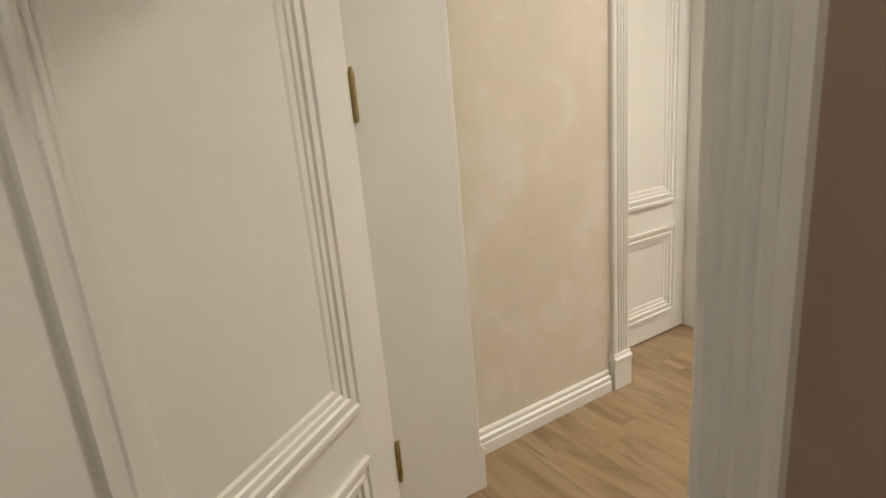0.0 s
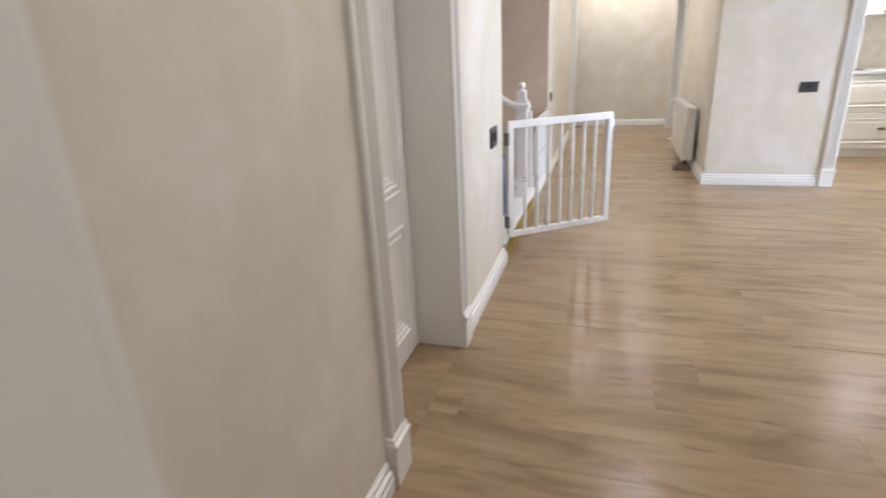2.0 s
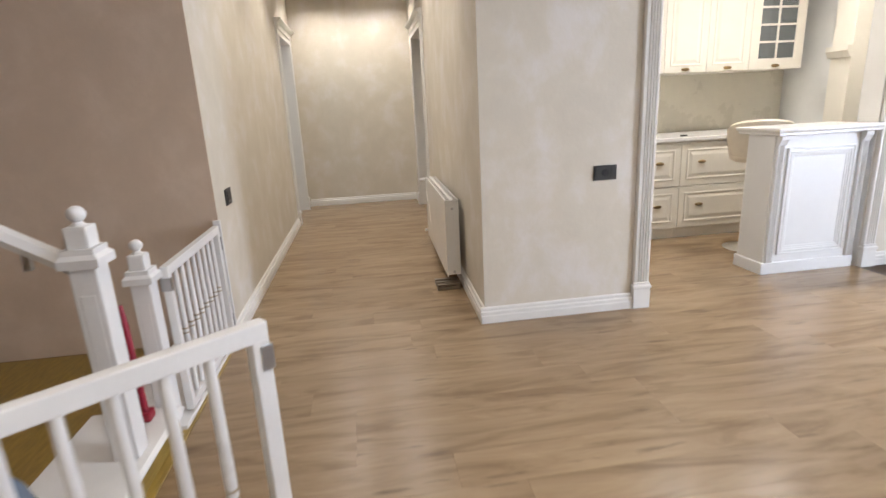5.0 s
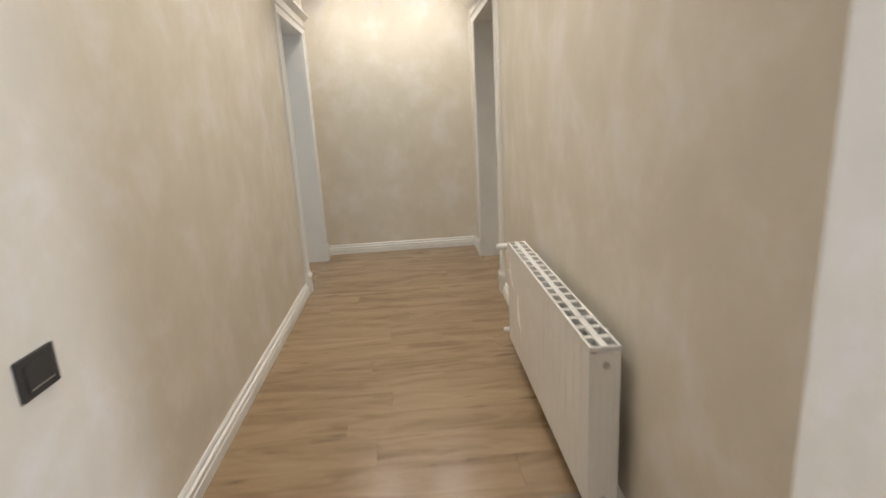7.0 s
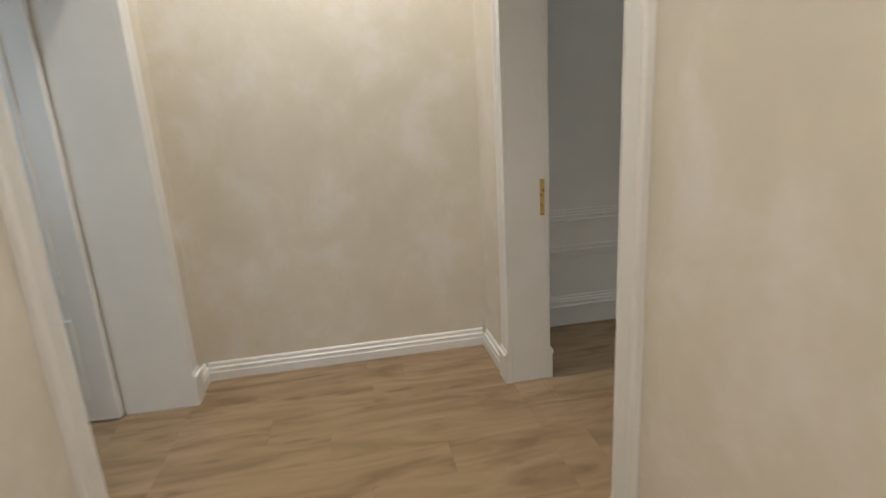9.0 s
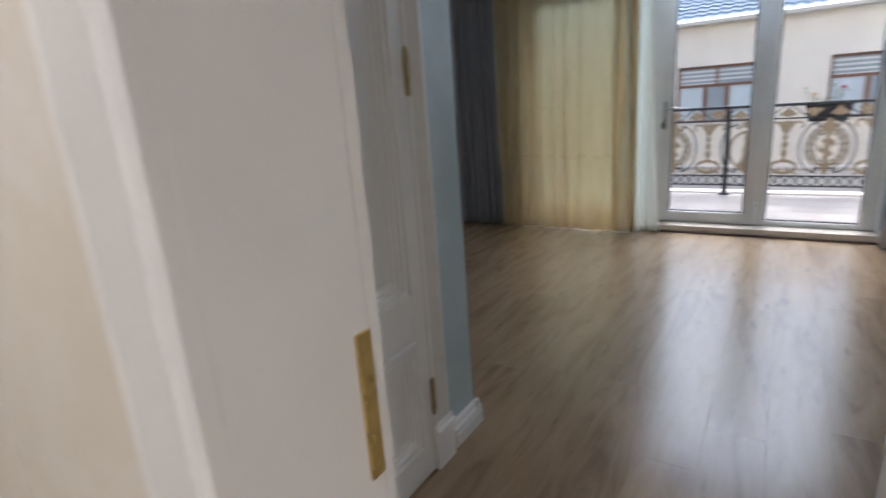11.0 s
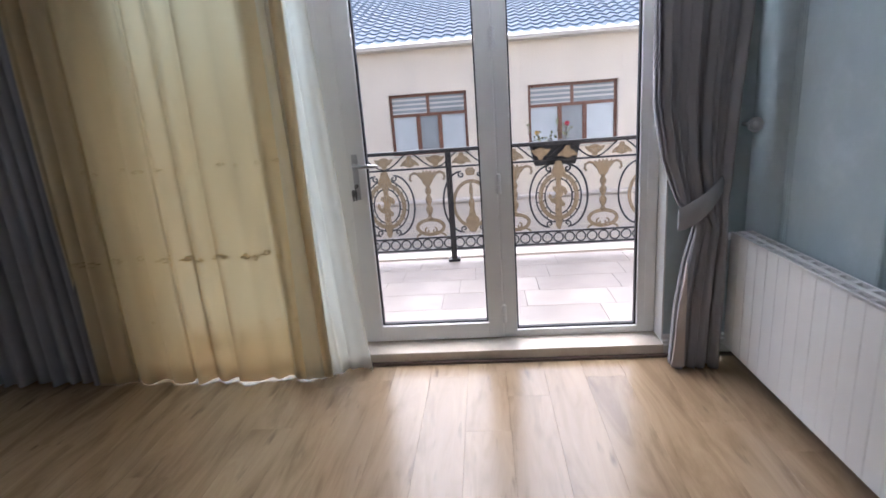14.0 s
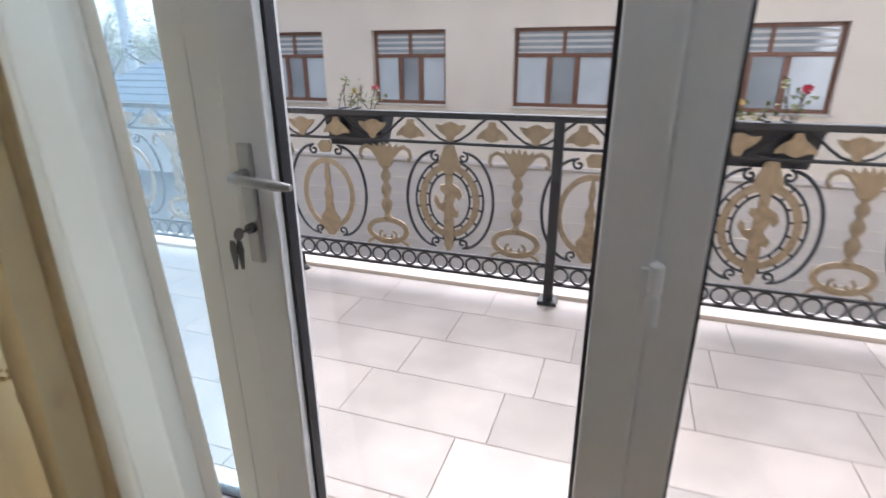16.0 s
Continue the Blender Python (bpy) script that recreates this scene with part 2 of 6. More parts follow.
M["old_brass"] = node_material("dull_brass", (0.40, 0.31, 0.16), 0.38, metal=1.0, vary=0.15, scale=30)
M["bronze"] = node_material("antique_bronze", (0.30, 0.21, 0.10), 0.4, metal=1.0, vary=0.2, scale=40)
M["gold"] = node_material("gold_leaf", (0.72, 0.47, 0.10), 0.33, metal=1.0, vary=0.15, scale=25, bump=0.2, bump_scale=60)
M["champagne"] = node_material("champagne_nickel", (0.66, 0.60, 0.48), 0.3, metal=1.0, vary=0.08, scale=30)
M["chrome"] = node_material("chrome", (0.75, 0.75, 0.76), 0.12, metal=1.0, vary=0.03)
M["steel"] = node_material("brushed_steel", (0.5, 0.5, 0.5), 0.35, metal=1.0, vary=0.06)
M["charcoal"] = node_material("charcoal_plastic", (0.035, 0.034, 0.033), 0.38, vary=0.1)
M["black"] = node_material("black_rubber", (0.012, 0.012, 0.014), 0.6, vary=0.1)
M["radiator"] = node_material("radiator_enamel", (0.78, 0.77, 0.74), 0.25, vary=0.02, scale=2, bump=0.01)
M["radiator_in"] = node_material("radiator_core", (0.35, 0.35, 0.34), 0.5, vary=0.05)
M["wood_dark"] = node_material("weathered_oak", (0.20, 0.155, 0.105), 0.6, vary=0.2, scale=8, stretch=(1, 6, 1), bump=0.2)
M["ochre"] = node_material("ochre_varnished_wood", (0.33, 0.22, 0.05), 0.4, vary=0.15, scale=9, stretch=(6, 1, 6), bump=0.1)
M["velvet"] = cloth_material("teal_velvet", (0.030, 0.060, 0.074), weave=600)
M["satin"] = cloth_material("dark_teal_satin", (0.02, 0.05, 0.06), weave=500)
M["drape"] = cloth_material("grey_drape", (0.32, 0.305, 0.31), through=0.10, weave=380)
M["tie_cloth"] = cloth_material("grey_tie_cloth", (0.37, 0.355, 0.36), through=0.05, weave=380)
M["drape_back"] = cloth_material("beige_drape_lining", (0.55, 0.47, 0.42), through=0.10)
M["sheer"] = cloth_material("cream_sheer", (0.76, 0.61, 0.385), through=0.32, clear=0.50, weave=700)
M["sheer_band"] = cloth_material("sheer_embroidery", (0.72, 0.55, 0.30), through=0.7, clear=0.55, weave=90, vary=0.2)
M["sheer_white"] = cloth_material("white_voile", (0.90, 0.87, 0.79), through=0.60, clear=0.36, weave=700)
M["pvc"] = node_material("white_pvc", (0.76, 0.76, 0.74), 0.3, vary=0.02, scale=2, bump=0.0)
M["glass"] = glass_material("window_glass", (0.95, 0.97, 0.97))
# pale blue pane with a tenth of milky translucency mixed in
M["milky_glass"] = glass_material("milky_window_glass", (0.84, 0.95, 0.99), milk=0.10)
M["cab_glass"] = glass_material("cabinet_glass", (0.55, 0.58, 0.58), haze=0.12)
M["marble"] = node_material("cream_marble", (0.66, 0.58, 0.48), 0.15, vary=0.12, scale=4, bump=0.0)
M["quartz"] = node_material("white_quartz", (0.74, 0.73, 0.70), 0.2, vary=0.03, scale=8, bump=0.0)
M["white_stair"] = node_material("white_stair_paint", (0.76, 0.75, 0.73), 0.3, vary=0.03, scale=4)
M["tile"] = node_material("beige_porcelain", (0.395, 0.337, 0.295), 0.36, vary=0.13, scale=2.8, bump=0.04, bump_scale=50, use_random=True)
M["grout"] = node_material("grout", (0.37, 0.325, 0.29), 0.9, vary=0.12, scale=6)
M["iron"] = node_material("black_iron", (0.012, 0.012, 0.015), 0.42, metal=0.0, vary=0.2, scale=40, bump=0.1)
M["iron_gold"] = node_material("aged_gold_paint", (0.31, 0.235, 0.145), 0.5, metal=0.2, vary=0.18, scale=30, bump=0.25, bump_scale=70)
M["facade"] = node_material("cream_stucco", (0.80, 0.70, 0.57), 0.9, vary=0.05, scale=1.2, bump=0.08, bump_scale=120)
M["facade_low"] = node_material("pale_limestone", (0.74, 0.66, 0.58), 0.85, vary=0.06, scale=1.5, bump=0.08)
M["roof"] = node_material("blue_metal_tile", (0.125, 0.175, 0.225), 0.72, vary=0.08, scale=3, use_random=True)
M["gutter"] = node_material("cream_gutter", (0.62, 0.56, 0.48), 0.5)
M["mahogany"] = node_material("red_brown_window_wood", (0.185, 0.075, 0.04), 0.45, vary=0.15, scale=12)
# far panes, and the sheets that stand for shade in the rooms behind
M["dark_glass_room"] = node_material("far_glass_and_room_shade", (0.30, 0.33, 0.34), 0.08, vary=0.12, scale=2, bump=0)
M["frost_glass"] = node_material("far_window_film", (0.55, 0.60, 0.61), 0.25, vary=0.06, scale=3, bump=0)
M["blind"] = node_material("zebra_blind", (0.62, 0.60, 0.56), 0.7, vary=0.05)
M["asphalt"] = node_material("asphalt", (0.055, 0.053, 0.05), 0.9, vary=0.2, scale=3, bump=0.3)
M["kitchen"] = node_material("ivory_lacquer", (0.74, 0.705, 0.62), 0.35, vary=0.025, scale=3, bump=0.02)
M["kitchen_white"] = node_material("white_panel_lacquer", (0.74, 0.74, 0.73), 0.35, vary=0.02, scale=3)
M["backsplash"] = node_material("cream_backsplash", (0.66, 0.62, 0.52), 0.28, vary=0.04, scale=3)
M["leather"] = node_material("cream_leather", (0.62, 0.55, 0.44), 0.4, vary=0.05, scale=8, bump=0.1)
M["plastic_white"] = node_material("white_plastic", (0.74, 0.74, 0.73), 0.35, vary=0.02)
M["screen"] = node_material("lcd_grey", (0.10, 0.12, 0.12), 0.2)
M["blue_plastic"] = node_material("pale_blue_water_jug", (0.15, 0.20, 0.27), 0.2, vary=0.12, scale=6)
M["blue_cap"] = node_material("blue_cap", (0.03, 0.10, 0.42), 0.4)
M["red"] = node_material("dark_red_plastic", (0.30, 0.012, 0.03), 0.4, vary=0.1)
M["sprig"] = node_material("sprig_yellow_green", (0.20, 0.22, 0.06), 0.5, vary=0.3, scale=20)
M["leaf"] = node_material("leaf_green", (0.07, 0.12, 0.035), 0.5, vary=0.3, scale=20)
M["petal"] = node_material("red_petal", (0.45, 0.02, 0.05), 0.5)
M["petal_pale"] = node_material("ochre_petal", (0.5, 0.32, 0.08), 0.5)
M["twig"] = node_material("twig_bark", (0.10, 0.065, 0.04), 0.8)
M["soil_box"] = node_material("dark_planter_plastic", (0.02, 0.022, 0.03), 0.5)
M["print_white"] = node_material("print_ground", (0.58, 0.58, 0.58), 0.35, vary=0.10, scale=3)
M["print_black"] = node_material("print_ink", (0.03, 0.03, 0.035), 0.35)
M["print_grey"] = node_material("print_wash", (0.24, 0.26, 0.28), 0.35, vary=0.2, scale=6)
M["cable"] = node_material("grey_cable", (0.12, 0.115, 0.11), 0.5)
M["lens"] = lamp_material("downlight_lens", LAMP_COLOR, 60.0)
M["key"] = node_material("dark_nickel_keys", (0.16, 0.155, 0.15), 0.35, metal=1.0, vary=0.1)
M["seam"] = node_material("dark_wood_strip", (0.085, 0.045, 0.028), 0.5, vary=0.2, scale=10)


# ---------------------------------------------------------------- building helpers
WORLD_OF = {}


def thing(name, at=(0, 0, 0), label="", category="", group="", kind="", turn=0.0):
    ob = new(name)
    ob.empty_display_size = 0.1
    ob.matrix_basis = pose(*at, 0, 0, turn)
    WORLD_OF[ob] = ob.matrix_basis.copy()
    return tagged(ob, label, category, group, kind)


def finish(bm, name, material, smooth=0.0):
    bmesh.ops.recalc_face_normals(bm, faces=bm.faces)
    if smooth:
        for f in bm.faces:
            f.smooth = True
    me = bpy.data.meshes.new(name)
    bm.to_mesh(me)
    bm.free()
    if smooth:
        me.set_sharp_from_angle(angle=radians(smooth))
    me.materials.append(M[material])
    return me


def part(name, bm, material, parent, label="", smooth=0.0, local=False):
    """One mesh under a thing or a part; the bmesh is in world places unless local."""
    if not local:
        bm.transform(WORLD_OF[parent].inverted())
    ob = new(name, finish(bm, name, material, smooth))
    ob.parent = parent
    WORLD_OF[ob] = WORLD_OF[parent]
    if label:
        ob["label"] = label
    return ob


def single(name, bm, material, label="", category="", group="", kind="", smooth=0.0):
    ob = new(name, finish(bm, name, material, smooth))
    WORLD_OF[ob] = Matrix.Identity(4)
    return tagged(ob, label, category, group, kind)


def box(bm, x0, x1, y0, y1, z0, z1, bevel=0.0, m=None):
    got = bmesh.ops.create_cube(bm, size=1.0)["verts"]
    size = Matrix.Diagonal((abs(x1 - x0), abs(y1 - y0), abs(z1 - z0), 1))
    mid = Matrix.Translation(((x0 + x1) / 2, (y0 + y1) / 2, (z0 + z1) / 2))
    bmesh.ops.transform(bm, matrix=mid @ size, verts=got)
    if bevel:
        edges = list({e for v in got for e in v.link_edges})
        got = bmesh.ops.bevel(bm, geom=edges, offset=bevel, segments=2, affect="EDGES", profile=0.6)["verts"]
        got = list({v for v in got})
    if m is not None:
        seen, todo = set(got), list(got)
        while todo:
            v = todo.pop()
            for e in v.link_edges:
                o = e.other_vert(v)
                if o not in seen:
                    seen.add(o)
                    todo.append(o)
        bmesh.ops.transform(bm, matrix=m, verts=list(seen))
    return bm


def cube(x0, x1, y0, y1, z0, z1, bevel=0.0):
    return box(bmesh.new(), x0, x1, y0, y1, z0, z1, bevel)


def loft(bm, rings, close=True, caps=True):
    """Skin of rings of points, each with the same count."""
    made = [[bm.verts.new(p) for p in ring] for ring in rings]
    n = len(made[0])
    for a, b in zip(made, made[1:]):
        for i in range(n if close else n - 1):
            j = (i + 1) % n
            bm.faces.new((a[i], a[j], b[j], b[i]))
    if caps and close:
        bm.faces.new(list(reversed(made[0])))
        bm.faces.new(made[-1])
    return bm


def sweep(bm, profile, start, end, out, up=(0, 0, 1)):
    """A profile of (out, up) points drawn along a straight line."""
    start, end, out, up = Vector(start), Vector(end), Vector(out), Vector(up)
    return loft(bm, [[p + out * a + up * b for a, b in profile] for p in (start, end)])


def lathe(bm, profile, center, axis="Z", segments=14):
    """A turned body: profile of (radius, along)."""
    rings = []
    for r, h in profile:
        ring = []
        for i in range(segments):
            a = 2 * math.pi * i / segments
            c, s = r * math.cos(a), r * math.sin(a)
            v = {"Z": (c, s, h), "X": (h, c, s), "Y": (s, h, c)}[axis]
            ring.append(Vector(center) + Vector(v))
        rings.append(ring)
    return loft(bm, rings)


def tube(bm, points, radius, segments=8, closed=False):
    """A round rod along a row of points; radius may be a list."""
    pts = [Vector(p) for p in points]
    n = len(pts)
    rings = []
    side = None
    for i, p in enumerate(pts):
        a = pts[(i - 1) % n] if closed or i > 0 else p
        b = pts[(i + 1) % n] if closed or i < n - 1 else p
        d = (b - a).normalized()
        if side is None:
            side = d.orthogonal().normalized()
        side = (side - d * side.dot(d)).normalized()
        w = d.cross(side)
        r = radius[i] if isinstance(radius, (list, tuple)) else radius
        rings.append([p + side * (r * math.cos(2 * math.pi * k / segments)) + w * (r * math.sin(2 * math.pi * k / segments)) for k in range(segments)])
    if closed:
        rings.append(rings[0])
        made = [[bm.verts.new(p) for p in ring] for ring in rings[:-1]]
        made.append(made[0])
        for a, b in zip(made, made[1:]):
            best = 0
            if a is made[-2]:
                best = min(range(segments), key=lambda s: sum((a[k].co - b[(k + s) % segments].co).length for k in range(segments)))
            for k in range(segments):
                j = (k + 1) % segments
                bm.faces.new((a[k], a[j], b[(j + best) % segments], b[(k + best) % segments]))
        return bm
    return loft(bm, rings)


def outline(bm, points, depth, to_world):
    """A flat cut-out with thickness: points (u, v); to_world(u, v, w) gives places."""
    front = [to_world(u, v, depth / 2) for u, v in points]
    back = [to_world(u, v, -depth / 2) for u, v in points]
    return loft(bm, [back, front])


BASE = [(0, 0), (0.026, 0), (0.026, 0.045), (0.022, 0.05), (0.022, 0.068), (0.012, 0.074), (0.012, 0.088), (0.006, 0.096), (0, 0.096)]


def baseboard(a, b, out, parent=None):
    bm = sweep(bmesh.new(), BASE, (*a, 0.001), (*b, 0.001), (*out, 0))
    return single("baseboard", bm, "trim", "white stepped baseboard along the foot of the wall", "baseboard", kind="structure")


def casing_profile(w, t):
    """Fluted board: (along, out)."""
    pts = [(0, 0), (0, t * 0.75)]
    flutes = 4
    edge = w * 0.16
    pts.append((edge * 0.4, t))
    step = (w - 2 * edge) / flutes
    for i in range(flutes):
        u = edge + i * step
        pts += [(u, t), (u + step * 0.2, t * 0.72), (u + step * 0.75, t * 0.72), (u + step * 0.95, t)]
    pts += [(w - edge * 0.4, t), (w, t * 0.75), (w, 0)]
    return pts


def door_trim(door, edge0, edge1, axis, face, outward, height, w=0.10, t=0.024, header=True):
    """Casing round an opening: edge0, edge1 along the wall's axis; the wall's face and its outward sign."""
    def put(u, n, z):
        return Vector((u, face + outward * n, z)) if axis == "x" else Vector((face + outward * n, u, z))
    for e, s in ((edge0, -1), (edge1, 1)):
        bm = bmesh.new()
        prof = casing_profile(w, t)
        loft(bm, [[put(e + s * u, n, z) for u, n in prof] for z in (0.16, height + (0.0 if header else w))])
        part("casing", bm, "trim", door, "white fluted door casing")
        bm = bmesh.new()
        rings = []
        for z, g in ((0.0, 0.010), (0.125, 0.010), (0.132, 0.016), (0.146, 0.016), (0.152, 0.006), (0.165, 0.003)):
            lo, hi = e - s * 0.0, e + s * (w + 0.004)
            rings.append([put(lo, 0, z + 0.001), put(lo, t + g, z + 0.001), put(hi + s * g * 0.3, t + g, z + 0.001), put(hi + s * g * 0.3, 0, z + 0.001)])
        loft(bm, rings)
        part("plinth_block", bm, "trim", door)
    if header:
        lo, hi = min(edge0, edge1) - w, max(edge0, edge1) + w
        prof = [(0, 0), (0, t), (0.05, t), (0.06, t + 0.012), (0.075, t + 0.012), (0.085, t + 0.004), (0.12, t + 0.006), (0.135, t + 0.03), (0.15, t + 0.05), (0.165, t + 0.05), (0.17, 0)]
        bm = bmesh.new()
        rings = [[put(u, n, height + z) for z, n in prof] for u in (lo - 0.012, hi + 0.012)]
        loft(bm, rings)
        part("cornice", bm, "trim", door, "white moulded door header")


def lining(door, edge0, edge1, axis, f0, f1, height, t=0.03):
    """Boards that line the opening through the wall."""
    def slab(u0, u1, z0, z1):
        return cube(u0, u1, f0, f1, z0, z1, 0.002) if axis == "x" else cube(f0, f1, u0, u1, z0, z1, 0.002)
    part("jamb", slab(edge0 - t, edge0, 0.001, height), "trim", door)
    part("jamb", slab(edge1, edge1 + t, 0.001, height), "trim", door)
    part("head_jamb", slab(edge0 - t, edge1 + t, height, height + t), "trim", door)


def panel_frame(bm, u0, u1, z0, z1, put, w=0.045, d=0.018):
    """Stepped moulding round a sunk panel; put(u, n, z)."""
    prof = [(0, 0), (0.0, d), (0.16, d), (0.20, d * 0.62), (0.34, d * 0.62), (0.38, d * 0.88), (0.50, d * 0.88), (0.54, d * 0.5), (0.70, d * 0.5), (0.74, d * 0.25), (0.92, d * 0.2), (1.0, 0)]
    prof = [(a * w, n) for a, n in prof]
    corners = [(u0, z0, 1, 1), (u1, z0, -1, 1), (u1, z1, -1, -1), (u0, z1, 1, -1)]
    rings = []
    for u, z, su, sz in corners:
        rings.append([bm.verts.new(put(u + su * a, n, z + sz * a)) for a, n in prof])
    for k in range(4):
        a, b = rings[k], rings[(k + 1) % 4]
        for i in range(len(prof) - 1):
            bm.faces.new((a[i], b[i], b[i + 1], a[i + 1]))
    return bm


def door_leaf(door, hinge, angle, width, height, thick=0.042, split=0.60, hinges=(), handle_at=None, handle_material="brass", mirror=1, stile=0.115, mw=0.085, gap=0.135):
    """A panelled leaf that turns on its hinge; angle: direction of its width, degrees from +x. Its faces are at +-thick/2."""
    d = Vector((math.cos(radians(angle)), math.sin(radians(angle)), 0))
    nrm = Vector((-d.y, d.x, 0)) * mirror
    h = Vector((hinge[0], hinge[1], 0))
    m = Matrix(((d.x, nrm.x, 0, h.x), (d.y, nrm.y, 0, h.y), (0, 0, 1, 0), (0, 0, 0, 1)))
    bm = bmesh.new()
    box(bm, 0.003, width, -thick / 2 + 0.006, thick / 2 - 0.006, 0.008, height, 0.0, m)
    leaf = part("leaf", bm, "trim", door, "white lacquered panel door leaf")

    def add(name, b, mat="trim", label="", smooth=0.0):
        return part(name, b, mat, leaf, label, smooth)
    low, high = split - gap, split
    z_levels = [(0.13, low), (high, height - 0.12)]
    for s in (1, -1):
        for u0, u1, z0, z1 in ((0.003, stile, 0.008, height), (width - stile, width, 0.008, height),
                               (stile, width - stile, 0.008, 0.13), (stile, width - stile, low, high), (stile, width - stile, height - 0.12, height)):
            b = bmesh.new()
            n0, n1 = sorted((s * (thick / 2 - 0.007), s * thick / 2))
            box(b, u0, u1, n0, n1, z0, z1, 0.0012, m)
            add("stile" if z1 - z0 > 1 else "rail", b)
        for z0, z1 in z_levels:
            b = bmesh.new()
            panel_frame(b, stile - 0.004, width - stile + 0.004, z0 - 0.004, z1 + 0.004, lambda u, n, z: m @ Vector((u, s * (thick / 2 - 0.006 + n), z)), mw, 0.020)
            add("moulding", b)
    for z in hinges:
        b = bmesh.new()
        box(b, -0.022, 0.006, thick / 2 - 0.004, thick / 2 + 0.003, z, z + 0.12, 0.001, m)
        for k in range(4):
            lathe(b, [(0.004, 0), (0.004, 0.003), (0.001, 0.004)], m @ Vector((-0.010, thick / 2 + 0.002, z + 0.018 + k * 0.028)), segments=8)
        lathe(b, [(0.006, -0.004), (0.006, 0.124), (0.003, 0.13)], m @ Vector((0.0, thick / 2 + 0.006, z)), segments=8)
        add("hinge", b, "old_brass", "dull brass butt hinge")
    if handle_at:
        u, z = handle_at
        for s in (1, -1):
            c = m @ Vector((u, s * thick / 2, z))
            def q(a, n, zz):
                return m @ Vector((u + a, s * (thick / 2 + n), z + zz))
            for zz, r in ((0, 0.027), (-0.085, 0.025)):
                b = bmesh.new()
                rings = []
                for rr, n in ((r, 0.0), (r, 0.004), (r * 0.9, 0.007), (r * 0.78, 0.006), (r * 0.7, 0.009), (r * 0.35, 0.010)):
                    rings.append([q(rr * math.cos(2 * math.pi * k / 20), n, zz + rr * math.sin(2 * math.pi * k / 20)) for k in range(20)])
                loft(b, rings)
                add("rosette", b, "bronze", "antique bronze rosette", 40)
            b = bmesh.new()
            pts = [q(0, 0.0, 0), q(0, 0.03, 0), q(-0.004, 0.046, 0), q(-0.02, 0.054, -0.002), q(-0.05, 0.055, -0.006), q(-0.085, 0.053, -0.008), q(-0.115, 0.050, -0.006), q(-0.125, 0.048, -0.004)]
            tube(b, pts, [0.009, 0.009, 0.0095, 0.0095, 0.008, 0.0105, 0.0115, 0.004], 10)
            add("door_handle", b, handle_material, "curved lever handle", 50)
        b = bmesh.new()
        def q1(a, n, zz):
            return m @ Vector((u + a, thick / 2 + n, z + zz))
        tube(b, [q1(0, 0.008, -0.085), q1(0, 0.034, -0.083)], 0.003, 6)
        loft(b, [[q1(a, n, zz) for a, zz in ((-0.010, -0.094), (0.010, -0.094), (0.010, -0.074), (-0.010, -0.074))] for n in (0.034, 0.037)])
        tube(b, [q1(0.011 * math.cos(k), 0.036, -0.103 + 0.011 * math.sin(k)) for k in np.linspace(0, 2 * math.pi, 13)[:-1]], 0.001, 5, True)
        loft(b, [[q1(a, n, zz) for a, zz in ((-0.010, -0.135), (-0.004, -0.175), (0.004, -0.175), (0.010, -0.135), (0.007, -0.112), (-0.007, -0.112))] for n in (0.033, 0.0355)])
        add("key", b, "bronze", "hanging key in the lock")
    return leaf


def wall_along(name, axis, f0, f1, a0, a1, z0, z1, material, openings=(), label="plastered wall"):
    """A wall with openings through it. axis: its run; f0, f1 its faces; openings (from, to, bottom, top)."""
    bm = bmesh.new()
    cuts = sorted(openings)
    def slab(u0, u1, b, t):
        if u1 - u0 < 1e-4 or t - b < 1e-4:
            return
        if axis == "x":
            box(bm, u0, u1, f0, f1, b, t)
        else:
            box(bm, f0, f1, u0, u1, b, t)
    u = a0
    for o0, o1, b, t in cuts:
        slab(u, o0, z0, z1)
        slab(o0, o1, z0, b)
        slab(o0, o1, t, z1)
        u = o1
    slab(u, a1, z0, z1)
    return single(name, bm, material, label, "wall", kind="structure")


# ---------------------------------------------------------------- the shell of the flat
CEIL = 2.75
XL = -1.445          # left wall of hall and corridor
DOOR_H = 2.10

# start room behind the first door
wall_along("wall_start_north", "x", 0.65, 0.95, -2.6, 0.497, 0, CEIL, "cocoa", [(-1.31, -0.30, 0, DOOR_H + 0.03)], "brown plaster wall with a doorway through it")
wall_along("wall_start_west", "y", -2.8, -2.6, -2.0, 0.95, 0, CEIL, "beige")
wall_along("wall_start_south", "x", -2.2, -2.0, -2.8, 1.2, 0, CEIL, "beige")
wall_along("wall_start_east", "y", 1.0, 1.2, -2.0, 0.65, 0, CEIL, "beige")
wall_along("wall_start_return", "x", 0.65, 0.80, 0.497, 1.2, 0, CEIL, "beige")

# left wall: door, stair opening, door
wall_along("wall_hall_west", "y", -1.745, XL, 0.95, 3.695, 0, CEIL, "beige", [(1.875, 2.655, 0, DOOR_H + 0.03)], "beige pearly plaster wall with a door")
wall_along("wall_corridor_west", "y", -1.745, XL, 6.154, 10.63, 0, CEIL, "beige", [(9.42, 10.39, 0, DOOR_H + 0.03)], "beige pearly plaster wall with a doorway")
wall_along("wall_bath_west", "y", -2.6, -2.45, 0.95, 3.4, 0, CEIL, "beige")
wall_along("wall_side_room_west", "y", -3.2, -3.05, 8.6, 11.0, 0, CEIL, "beige")
wall_along("wall_side_room_south", "x", 8.45, 8.6, -3.2, -1.745, 0, CEIL, "beige")
